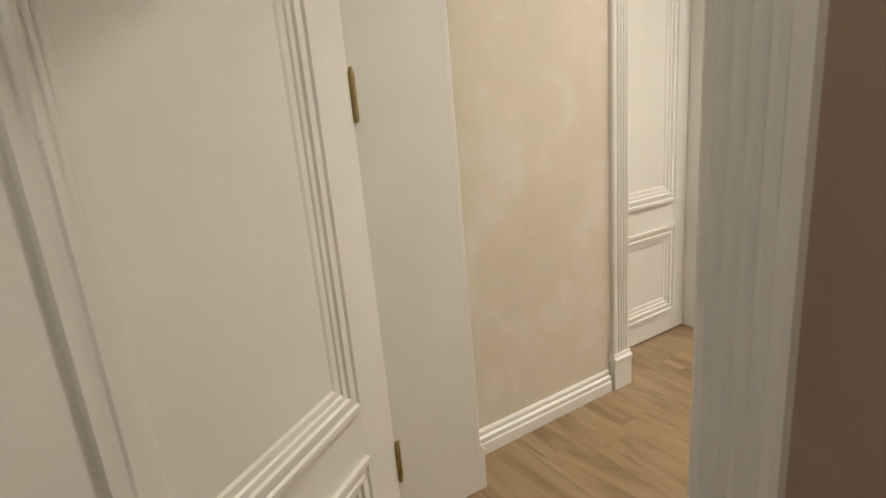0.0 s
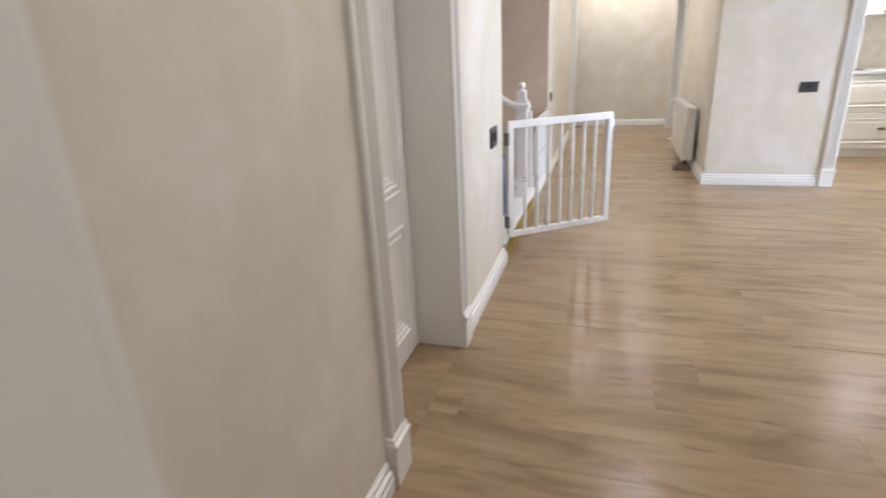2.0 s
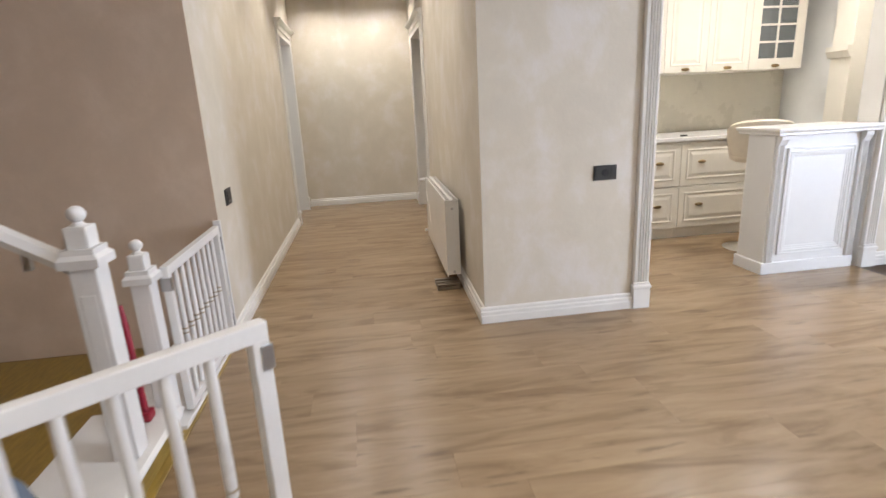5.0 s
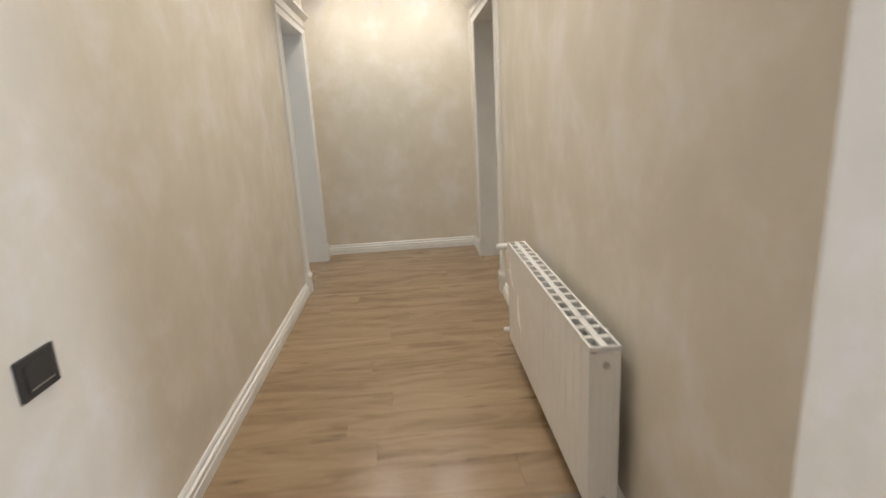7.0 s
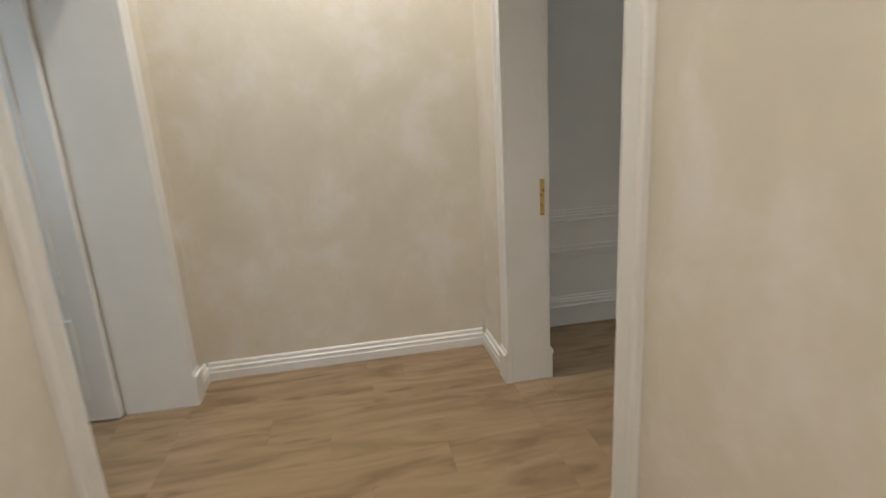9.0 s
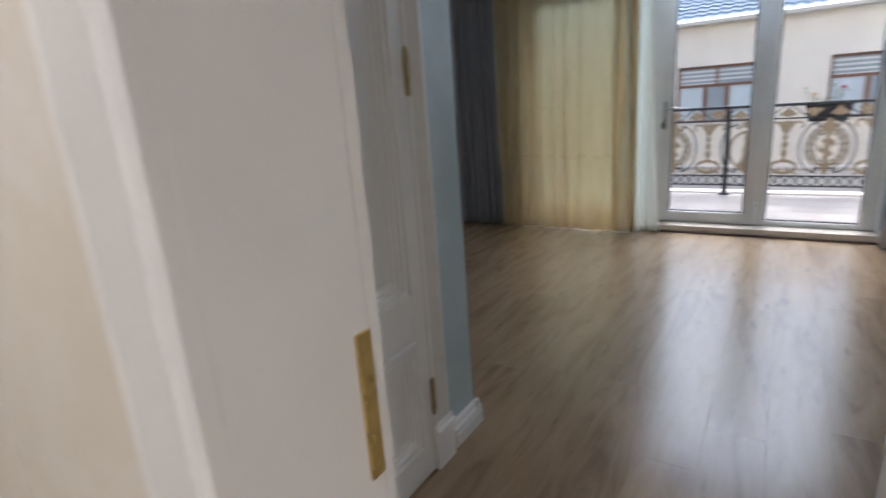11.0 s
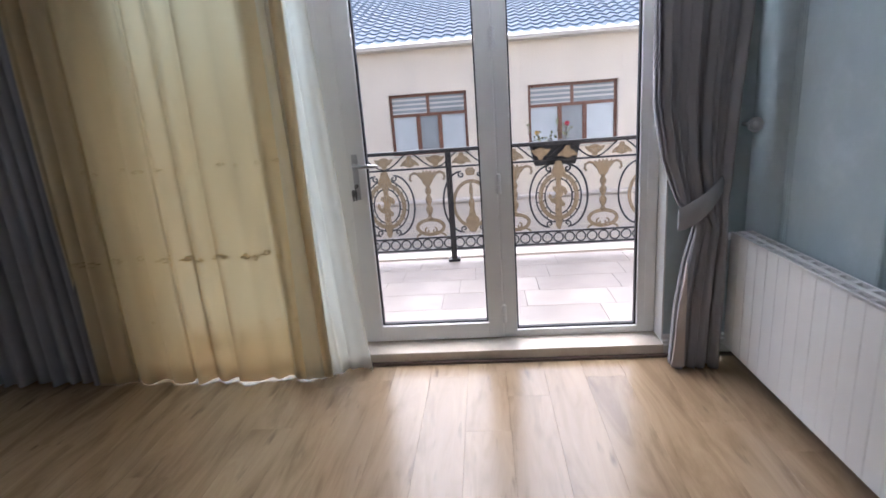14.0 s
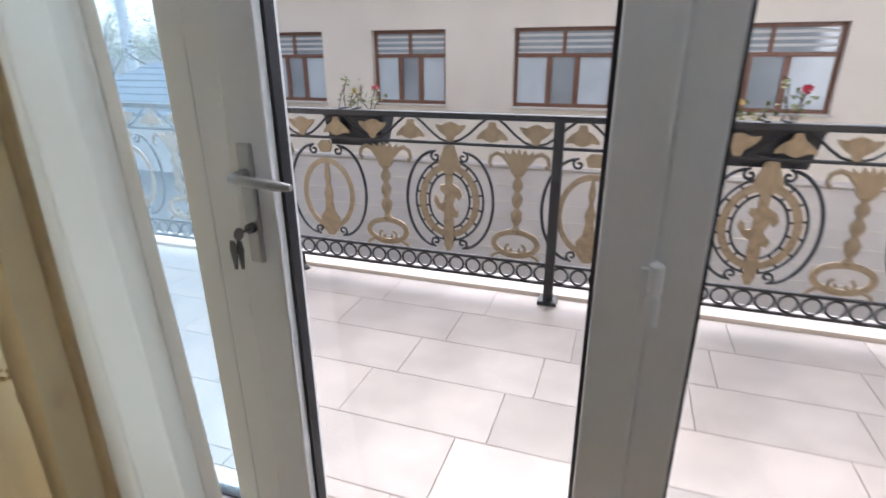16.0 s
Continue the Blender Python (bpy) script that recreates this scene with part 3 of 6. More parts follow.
wall_along("wall_side_room_north", "x", 10.85, 11.0, -3.2, -1.745, 0, CEIL, "beige")
# stair recess
wall_along("wall_stair_north", "x", 6.15, 6.30, -3.2, -1.745, 0, CEIL, "taupe", label="taupe plaster wall of the stair recess")
wall_along("wall_stair_south", "x", 3.545, 3.695, -3.2, -1.745, 0, CEIL, "taupe")
wall_along("wall_stair_west", "y", -3.35, -3.2, 3.545, 6.30, 0, CEIL, "taupe")
single("wall_stair_return", cube(-1.745, XL, 6.15, 6.154, 0, CEIL), "taupe", "taupe plaster end of the recess wall", "wall", kind="structure")
# corridor end
wall_along("wall_corridor_north", "x", 10.63, 10.80, -1.745, 0.27, 0, CEIL, "beige", label="beige plaster wall at the end of the corridor")
# corridor east: a slightly skewed run, then the bedroom doorway
bm = bmesh.new()
loft(bm, [[Vector((x, y, z)) for x, y in ((0.022, 6.0), (0.22, 6.0), (0.27, 9.0), (0.098, 9.0))] for z in (0, CEIL)])
single("wall_corridor_east", bm, "beige", "beige plaster corridor wall behind the radiator", "wall", kind="structure")
wall_along("wall_bedroom_west", "y", 0.098, 0.27, 9.0, 10.63, 0, CEIL, "beige", [(9.085, 10.165, 0, DOOR_H + 0.03)], "beige plaster wall with the bedroom doorway")
# grey-lit pier between corridor and kitchen
wall_along("wall_pier", "x", 6.0, 6.16, 0.22, 1.05, 0, CEIL, "beige", label="pale plaster pier between corridor and kitchen")
wall_along("wall_kitchen_head", "x", 6.0, 6.16, 1.05, 3.0, 2.45, CEIL, "beige")
wall_along("wall_kitchen_west", "y", 0.90, 1.05, 6.16, 8.4, 0, CEIL, "beige")
wall_along("wall_kitchen_north", "x", 8.38, 8.76, 0.27, 5.05, 0, CEIL, "blue", label="wall with blue plaster")
bm = bmesh.new()
box(bm, 1.05, 3.60, 8.092, 8.379, 0.0, CEIL)
single("wall_kitchen_back", bm, "backsplash", "cream kitchen back wall", "wall", kind="structure")
wall_along("wall_kitchen_east", "y", 3.60, 3.75, 6.45, 8.38, 0, CEIL, "trim_cool")
wall_along("wall_living_north", "x", 6.30, 6.45, 2.85, 5.4, 0, CEIL, "beige", label="pale plaster wall lit by daylight")
# living room
wall_along("wall_vestibule_east", "y", 0.497, 0.685, 0.80, 2.93, 0, CEIL, "beige", label="beige plaster wall stub beside the sofa")
wall_along("wall_living_south", "x", 0.65, 0.80, 0.685, 5.4, 0, CEIL, "beige")
wall_along("wall_living_east", "y", 5.4, 5.6, 0.65, 6.45, 0, CEIL, "beige", [(2.6, 5.9, 0.15, 2.45)])
# bedroom
wall_along("wall_bedroom_closet", "x", 10.72, 10.87, 0.27, 1.455, 0, CEIL, "blue", [(0.33, 1.185, 0, DOOR_H + 0.03)], "blue plaster wall with a white door")
wall_along("wall_bedroom_return", "y", 1.305, 1.455, 10.87, 13.06, 0, CEIL, "blue")
wall_along("wall_bedroom_north", "x", 13.06, 13.25, 1.305, 5.05, 0, CEIL, "blue", label="blue plaster wall with picture moulding")
wall_along("wall_bedroom_east", "y", 4.76, 5.05, 8.38, 13.25, 0, CEIL, "blue", [(9.13, 11.95, 0, 2.17)], "blue plaster wall round the balcony door")
wall_along("wall_closet_back", "x", 11.6, 11.7, 0.1, 1.305, 0, CEIL, "beige")

bm = bmesh.new()
for x0, x1, y0, y1 in ((-2.8, 1.2, -2.2, 0.95), (-3.35, 5.6, 0.95, 6.45), (-3.2, 5.05, 6.45, 13.25)):
    box(bm, x0, x1, y0, y1, CEIL, CEIL + 0.12)
single("ceiling", bm, "ceiling", "white painted ceiling with small downlights", "ceiling", kind="structure")

# baseboards
for a, b, out in (
    ((XL, 0.955), (XL, 1.785), (1, 0)), ((XL, 2.765), (XL, 3.695), (1, 0)), ((XL, 6.15), (XL, 9.33), (1, 0)), ((XL, 10.49), (XL, 10.63), (1, 0)),
    ((-1.42, 10.63), (0.075, 10.63), (0, -1)), ((0.098, 10.60), (0.098, 10.27), (-1, 0)),
    ((0.022, 6.0), (0.096, 8.98), (-1, 0.0)), ((-0.004, 6.0), (0.95, 6.0), (0, -1)),
    ((0.497, 0.955), (0.497, 2.93), (-1, 0)), ((0.471, 2.93), (0.685, 2.93), (0, 1)),
    ((2.95, 6.30), (5.4, 6.30), (0, -1)), ((-0.24, 0.95), (0.51, 0.95), (0, 1)),
    ((0.30, 8.76), (4.76, 8.76), (0, 1)), ((1.285, 10.72), (1.481, 10.72), (0, -1)), ((1.455, 10.70), (1.455, 13.06), (1, 0)),
    ((1.48, 13.06), (4.76, 13.06), (0, -1)), ((4.76, 11.96), (4.76, 13.03), (-1, 0)), ((4.76, 8.786), (4.76, 9.13), (-1, 0)), ((0.27, 8.786), (0.27, 8.98), (1, 0)),
):
    baseboard(a, b, out)

# ---------------------------------------------------------------- doors
d1 = thing("door_1", (-0.83, 0.80, 0), "white panelled door standing ajar in fluted casing", "door", kind="structure")
lining(d1, -1.28, -0.33, "x", 0.65, 0.95, DOOR_H)
door_trim(d1, -1.28, -0.33, "x", 0.65, -1, DOOR_H)
door_trim(d1, -1.28, -0.33, "x", 0.95, 1, DOOR_H)
door_leaf(d1, (-1.283, 0.645), -54, 0.945, 2.08, split=0.545, gap=0.155, stile=0.158, mw=0.095, hinges=(0.20, 1.25), handle_at=(0.865, 0.735), handle_material="brass")

d2 = thing("door_2", (-1.6, 2.265, 0), "closed white panelled door in a deep fluted frame", "door", kind="structure")
lining(d2, 1.905, 2.625, "y", -1.745, -1.445, DOOR_H)
door_trim(d2, 1.905, 2.625, "y", XL, 1, DOOR_H)
door_leaf(d2, (-1.655, 2.622), -90, 0.714, 2.08, split=0.725, mirror=1, stile=0.105)

d3 = thing("door_3", (-1.6, 9.905, 0), "open doorway with white lining and fluted casing", "door", kind="structure")
lining(d3, 9.45, 10.36, "y", -1.745, -1.445, DOOR_H)
door_trim(d3, 9.45, 10.36, "y", XL, 1, DOOR_H)
bm = bmesh.new()
box(bm, -1.62, -1.56, 9.450, 9.4525, 0.92, 1.10, 0.0008)
part("strike_plate", bm, "bronze", d3, "bronze strike plate in the jamb")
door_leaf(d3, (-1.750, 10.349), 176, 0.88, 2.08, split=0.64, handle_at=(0.82, 0.98))

d4 = thing("door_4", (0.18, 9.62, 0), "white bedroom door standing open with key in its lock", "door", kind="structure")
lining(d4, 9.115, 10.135, "y", 0.098, 0.27, DOOR_H)
door_trim(d4, 9.115, 10.135, "y", 0.098, -1, DOOR_H)
door_trim(d4, 9.115, 10.135, "y", 0.27, 1, DOOR_H)
bm = bmesh.new()
box(bm, 0.248, 0.268, 10.1305, 10.1352, 0.825, 0.992, 0.0008)
part("strike_plate", bm, "brass", d4, "brass strike plate in the jamb")
door_leaf(d4, (0.285, 9.125), 27.0, 0.935, 2.08, split=0.60, hinges=(0.22, 1.70), handle_at=(0.890, 0.870), handle_material="champagne")

d5 = thing("door_5", (0.76, 10.78, 0), "closed white panelled closet door in fluted casing", "door", kind="structure")
lining(d5, 0.36, 1.155, "x", 10.72, 10.87, DOOR_H)
door_trim(d5, 0.36, 1.155, "x", 10.72, -1, DOOR_H)
door_leaf(d5, (1.158, 10.722), 180, 0.79, 2.08, split=0.655, gap=0.15, stile=0.072, mw=0.075, hinges=(0.22, 1.24), mirror=1)

# kitchen opening trim
k1 = thing("trim_kitchen_opening", (1.03, 6.0, 0), "white fluted casing beside the kitchen opening", "trim", kind="structure")
def kitchen_casing(u0, face, width):
    bm = bmesh.new()
    loft(bm, [[Vector((u0 + u, face - n, z)) for u, n in casing_profile(width, 0.026)] for z in (0.16, 2.45)])
    part("casing", bm, "trim", k1)
    bm = bmesh.new()
    loft(bm, [[Vector(p) for p in ((u0 - g, face, z), (u0 - g, face - 0.034 - g, z), (u0 + width + g, face - 0.034 - g, z), (u0 + width + g, face, z))]
              for z, g in ((0.001, 0.003), (0.125, 0.003), (0.133, 0.008), (0.147, 0.008), (0.154, 0.0), (0.166, 0.0))])
    part("plinth_block", bm, "trim", k1)
kitchen_casing(0.95, 6.0, 0.10)
kitchen_casing(2.85, 6.30, 0.10)
part("reveal", cube(1.051, 1.061, 6.002, 6.165, 0, 2.45, 0.002), "trim", k1)
part("reveal", cube(2.838, 2.849, 6.302, 6.455, 0, 2.45, 0.002), "trim", k1)
part("head_reveal", cube(1.061, 2.838, 6.002, 6.158, 2.43, 2.45, 0.002), "trim", k1)


# ---------------------------------------------------------------- switches and sockets
def wall_plate(name, center, out, w, h, label, slots, category):
    """A dark wall plate: out is the wall's outward axis."""
    out = Vector(out)
    side = Vector((-out.y, out.x, 0))
    m = Matrix(((side.x, out.x, 0, center[0]), (side.y, out.y, 0, center[1]), (0, 0, 1, center[2]), (0, 0, 0, 1)))
    t = thing(name, center, label, category)
    part("frame", box(bmesh.new(), -w / 2, w / 2, 0.0, 0.009, -h / 2, h / 2, 0.002, m), "charcoal", t)
    if slots == "socket":
        b = bmesh.new()
        lathe(b, [(0.021, 0), (0.021, 0.004), (0.017, 0.004), (0.017, 0.001), (0.001, 0.001)], (0, 0, 0), "Y", 20)
        b.transform(m @ Matrix.Translation((0, 0.009, 0)))
        part("socket", b, "black", t, "", 40)
        for s in (-1, 1):
            part("rocker", box(bmesh.new(), s * w * 0.36 - 0.012, s * w * 0.36 + 0.012, 0.009, 0.012, -h * 0.3, h * 0.3, 0.001, m), "charcoal", t)
    else:
        for k in range(slots):
            u = (k - (slots - 1) / 2) * (w * 0.78 / slots)
            part("rocker", box(bmesh.new(), u - w * 0.36 / slots, u + w * 0.36 / slots, 0.009, 0.013, -h * 0.34, h * 0.34, 0.0015, m), "charcoal", t)
        part("trim_line", box(bmesh.new(), -w * 0.3, w * 0.3, 0.013, 0.0145, -h * 0.30, -h * 0.26, 0.0004, m), "steel", t)
    return t


wall_plate("wall_socket", (XL, 3.420, 0.810), (1, 0, 0), 0.150, 0.105, "dark plate with a round socket on beige plaster", "socket", "socket")
wall_plate("light_switch", (XL, 6.425, 0.805), (1, 0, 0), 0.125, 0.095, "charcoal rocker switch on the beige corridor wall", 1, "switch")
wall_plate("wall_socket", (0.752, 6.0, 0.850), (0, -1, 0), 0.138, 0.085, "dark double plate on the pale pier", "socket", "socket")
wall_plate("wall_socket", (4.30, 13.06, 0.615), (0, -1, 0), 0.125, 0.090, "black socket inside the wall panel moulding", "socket", "socket")

# ---------------------------------------------------------------- downlights
def downlight(x, y, power, first=None):
    t = thing("downlight", (x, y, CEIL), "small round recessed ceiling downlight, lit", "ceiling light", "downlights in the ceiling")
    b = bmesh.new()
    lathe(b, [(0.034, -0.004), (0.046, -0.004), (0.048, -0.001), (0.048, 0.0), (0.034, 0.0)], (x, y, CEIL), segments=24)
    part("ring", b, "plastic_white", t, "white ring", 40)
    b = bmesh.new()
    lathe(b, [(0.001, -0.0035), (0.033, -0.003), (0.033, -0.0005), (0.001, -0.0005)], (x, y, CEIL), segments=20)
    part("lens", b, "lens", t, "glowing warm lens")
    lt = bpy.data.lights.new("downlight_beam", "SPOT")
    lt.energy = power
    lt.color = LAMP_COLOR
    lt.spot_size = radians(150)
    lt.spot_blend = 0.9
    lt.shadow_soft_size = 0.035
    o = new("downlight_beam", lt)
    o.matrix_world = Matrix.Translation((x, y, CEIL - 0.02))


for y, watts in ((7.08, 18), (8.42, 17), (10.15, 23)):
    downlight(-1.02, y, watts)
    downlight(-0.31, y, watts)
# unseen downlights added to brighten the hall and living area
for x, y, watts in ((-0.45, 1.7, 31), (-0.45, 3.2, 28), (-0.45, 4.7, 17), (1.6, 3.2, 12), (1.6, 4.7, 8)):
    downlight(x, y, watts)
for x in (1.98, 2.9):
    downlight(x, 6.80, 48)
# unseen start-room downlight, added so the first door leaf is lit
downlight(0.30, -0.35, 18)

# daylight through the living-room window
win = bpy.data.lights.new("window_daylight", "AREA")
win.shape = "RECTANGLE"
win.size, win.size_y = 3.2, 2.2
win.energy = 310
win.color = (0.72, 0.82, 1.0)
wo = new("window_daylight", win)
wo.matrix_world = look((5.45, 4.25, 1.3), (0.0, 4.6, 1.2))
win_side = bpy.data.lights.new("window_daylight", "AREA")   # small window of the side room
win_side.shape = "RECTANGLE"
win_side.size, win_side.size_y = 1.0, 1.2
win_side.energy = 7
win_side.color = (0.72, 0.86, 1.0)
ws = new("window_daylight", win_side)
ws.matrix_world = look((-3.02, 9.1, 1.45), (-1.6, 9.9, 1.2))


# added fill strips standing in for sky light at balcony door and side window
for where, aim, wide, high, watts in (((4.80, 9.95, 2.125), (4.05, 9.95, 3.05), 1.45, 0.08, 20), ((5.0, 11.92, 1.10), (4.55, 10.9, 1.10), 0.07, 1.9, 0.5)):
    lt = bpy.data.lights.new("skylight_fill", "AREA")
    lt.shape = "RECTANGLE"
    lt.size, lt.size_y = wide, high
    lt.energy = watts
    lt.color = (0.84, 0.92, 1.0)
    lo = new("skylight_fill", lt)
    lo.matrix_world = look(where, aim)


# ---------------------------------------------------------------- radiators
def radiator(name, origin, along, out, sections, z0, z1, label, pitch=0.08, depth=0.095, valve_end=1):
    """Sectional aluminium radiator: origin is the foot of its first end on the wall side."""
    a, o = Vector((*along, 0)), Vector((*out, 0))
    m = Matrix(((a.x, o.x, 0, origin[0]), (a.y, o.y, 0, origin[1]), (0, 0, 1, 0), (0, 0, 0, 1)))
    length = sections * pitch
    t = thing(name, (origin[0] + a.x * length / 2 + o.x * depth / 2, origin[1] + a.y * length / 2 + o.y * depth / 2, z0), label, "radiator")
    for k in range(sections):
        u0 = k * pitch
        u1 = u0 + pitch - 0.0015
        b = bmesh.new()
        box(b, u0, u1, depth - 0.007, depth, z0 + 0.004, z1 - 0.004, 0.0022, m)
        box(b, u0, u1, 0.0, 0.006, z0 + 0.02, z1 - 0.004, 0.0, m)
        box(b, u0 + pitch / 2 - 0.003, u0 + pitch / 2 + 0.003, 0.006, depth - 0.007, z0 + 0.03, z1 - 0.03, 0.0, m)
        for n0, n1 in ((0.0, 0.008), (depth * 0.40, depth * 0.62), (depth - 0.010, depth)):
            box(b, u0, u1, n0, n1, z1 - 0.012, z1, 0.001, m)
        for w0, w1 in ((u0, u0 + 0.010), (u1 - 0.010, u1)):
            box(b, w0, w1, 0.008, depth - 0.010, z1 - 0.014, z1 - 0.002, 0.0, m)
        sec = part("section", b, "radiator", t)
        b = bmesh.new()
        box(b, u0 + 0.002, u1 - 0.002, depth * 0.30, depth * 0.66, z1 - 0.075, z1 - 0.045, 0.004, m)
        box(b, u0 + 0.002, u1 - 0.002, depth * 0.30, depth * 0.66, z0 + 0.025, z0 + 0.055, 0.004, m)
        for n in (0.25, 0.45, 0.65, 0.85):
            box(b, u0 + 0.012, u1 - 0.012, depth * n - 0.001, depth * n + 0.001, z0 + 0.05, z1 - 0.05, 0.0, m)
        part("core", b, "radiator_in", sec)
    for u in (-0.004, length):
        b = bmesh.new()
        box(b, u, u + 0.004, 0.004, depth - 0.006, z0 + 0.02, z1 - 0.018, 0.001, m)
        for n in (0.18, 0.36, 0.62, 0.80):
            box(b, u - 0.0015, u + 0.0055, depth * n - 0.004, depth * n + 0.004, z0 + 0.05, z1 - 0.09, 0.001, m)
        part("end_panel", b, "radiator", t)
    far = length if valve_end > 0 else 0.0
    s = 1 if valve_end > 0 else -1
    for z, r, top in ((z1 - 0.030, 0.017, 0.050), (z0 + 0.04, 0.012, 0.022)):
        b = bmesh.new()
        lathe(b, [(0.009, 0), (0.009, 0.014), (0.013, 0.016), (0.013, 0.040), (0.004, 0.042)], (0, 0, 0), "X", 14)
        b.transform(Matrix.Translation((far, depth * 0.5, z)) @ Matrix.Diagonal((s, 1, 1, 1)))
        e = bmesh.new()
        lathe(e, [(0.010, 0.0), (0.010, 0.020), (r * 0.85, 0.026), (r, 0.034), (r, 0.050 + top * 0.7), (r * 0.82, 0.050 + top), (0.003, 0.052 + top)], (far + s * 0.027, depth * 0.5, z), "Y", 16)
        e.to_mesh(tmp := bpy.data.meshes.new("valve_head"))
        e.free()
        b.from_mesh(tmp)
        bpy.data.meshes.remove(tmp)
        b.transform(m)
        part("valve", b, "plastic_white", t, "white radiator valve", 40)
    near = 0.0 if valve_end > 0 else length
    for z in (z1 - 0.058, z0 + 0.04):
        b = bmesh.new()
        lathe(b, [(0.011, 0), (0.011, 0.008), (0.006, 0.010), (0.001, 0.010)], (0, 0, 0), "X", 12)
        b.transform(m @ Matrix.Translation((near, depth * 0.48, z)) @ Matrix.Diagonal((-s, 1, 1, 1)))
        part("plug", b, "steel", t)
    for u in (0.14 * length, 0.86 * length):
        part("bracket", box(bmesh.new(), u - 0.015, u + 0.015, -0.032, 0.004, z1 - 0.10, z1 - 0.03, 0.001, m), "radiator_in", t)
    return t


radiator("radiator", (0.000, 6.655), (0.018, 1.0), (-1, 0.018), 17, 0.085, 0.640, "white sectional radiator on the beige corridor wall", valve_end=1)
radiator("radiator", (3.50, 8.792), (1, 0), (0, 1), 14, 0.095, 0.660, "white sectional radiator on the blue wall", valve_end=1)

# low grille block on the floor under the corridor radiator
gb = thing("floor_grille_block", (-0.09, 6.71, 0), "small grey-brown slatted block on the floor under the radiator", "block")
part("base", cube(-0.175, -0.012, 6.63, 6.80, 0.001, 0.022, 0.003), "wood_dark", gb)
for k in range(3):
    part("slat", cube(-0.175, -0.012, 6.632 + k * 0.062, 6.668 + k * 0.062, 0.030, 0.042, 0.003), "wood_dark", gb)
for k in range(2):
    part("riser", cube(-0.172 + k * 0.13, -0.150 + k * 0.13, 6.635, 6.795, 0.022, 0.030, 0.001), "wood_dark", gb)


# ---------------------------------------------------------------- stair opening
part_floor = cube(-3.2, -1.44, 3.695, 6.15, -0.12, -0.002)
single("floor_stair_recess", part_floor, "ochre", "ochre varnished floor of the stair recess", "floor", kind="structure")
step = thing("stair_step", (-1.62, 4.43, 0), "white stair step with an ochre wooden riser", "step", kind="structure")
bm = bmesh.new()
sweep(bm, [(0, 0), (0.0, 0.026), (0.34, 0.026), (0.352, 0.020), (0.356, 0.013), (0.352, 0.006), (0.34, 0.0)], (-1.785, 3.70, 0.100), (-1.785, 5.20, 0.100), (1, 0, 0))
part("tread", bm, "white_stair", step)
part("riser", cube(-1.475, -1.460, 3.70, 5.20, 0.0, 0.10), "ochre", step)
part("body", cube(-1.785, -1.475, 3.70, 5.19, 0.0, 0.10), "white_stair", step)
part("sill", cube(-1.785, -1.435, 5.205, 6.145, 0.001, 0.026, 0.004), "white_stair", step)
part("floor_strip", cube(-1.462, -1.425, 3.70, 6.145, 0.0, 0.009, 0.002), "ochre", step)


def newel(name, x, y, z0, z1, size, label):
    t = thing(name, (x, y, z0), label, "newel post")
    b = bmesh.new()
    h = z1 - z0
    box(b, x - size / 2, x + size / 2, y - size / 2, y + size / 2, z0, z0 + h * 0.76, 0.006)
    part("post", b, "white_stair", t)
    for s in (1, -1):
        b = bmesh.new()
        box(b, x - size * 0.28, x + size * 0.28, y + s * size * 0.5 - 0.001, y + s * size * 0.5 + 0.005, z0 + h * 0.2, z0 + h * 0.66, 0.003)
        part("panel", b, "white_stair", t)
    b = bmesh.new()
    w = size * 0.72
    rings = []
    for k, g in ((0.0, w), (0.03, w), (0.045, w * 0.8), (0.065, w * 0.8)):
        rings.append([Vector((x + sx * g, y + sy * g, z0 + h * 0.76 + k * h)) for sx, sy in ((-1, -1), (1, -1), (1, 1), (-1, 1))])
    loft(b, rings)
    box(b, x - size * 0.42, x + size * 0.42, y - size * 0.42, y + size * 0.42, z0 + h * 0.82, z0 + h * 0.90, 0.008)
    part("cap", b, "white_stair", t)
    b = bmesh.new()
    r = size * 0.33
    prof = [(r * 0.9, 0), (r * 0.5, 0.012)] + [(max(0.002, r * math.sin(a)), 0.012 + r * 0.85 - r * math.cos(a) * 0.95) for a in np.linspace(0.5, math.pi, 9)]
    lathe(b, prof, (x, y, z0 + h * 0.90), segments=18)
    part("finial", b, "white_stair", t, "white ball finial", 50)
    return t


newel("newel_post", -1.515, 4.90, 0.126, 1.050, 0.085, "white square newel post with a ball finial")
newel("newel_post", -1.515, 5.26, 0.026, 0.850, 0.075, "smaller white newel post with a ball finial")
hr = thing("stair_handrail", (-2.2, 4.90, 0.9), "white sloping handrail joining the newel post", "handrail")
bm = bmesh.new()
sl = Vector((-1, 0, 0.62)).normalized()
upv = Vector((0.62, 0, 1)).normalized()
a0 = Vector((-1.550, 4.90, 0.80))
loft(bm, [[a0 + sl * s + Vector((0, p, 0)) + upv * q for p, q in ((-0.028, 0), (0.028, 0), (0.034, 0.022), (0.02, 0.045), (-0.02, 0.045), (-0.034, 0.022))] for s in (0, 1.84)])
part("rail", bm, "white_stair", hr)
for s in (0.16, 1.0, 1.7):
    p = a0 + sl * s
    part("bracket", cube(p.x - 0.012, p.x + 0.012, 4.888, 4.912, p.z - 0.06, p.z + 0.006, 0.003), "steel", hr)


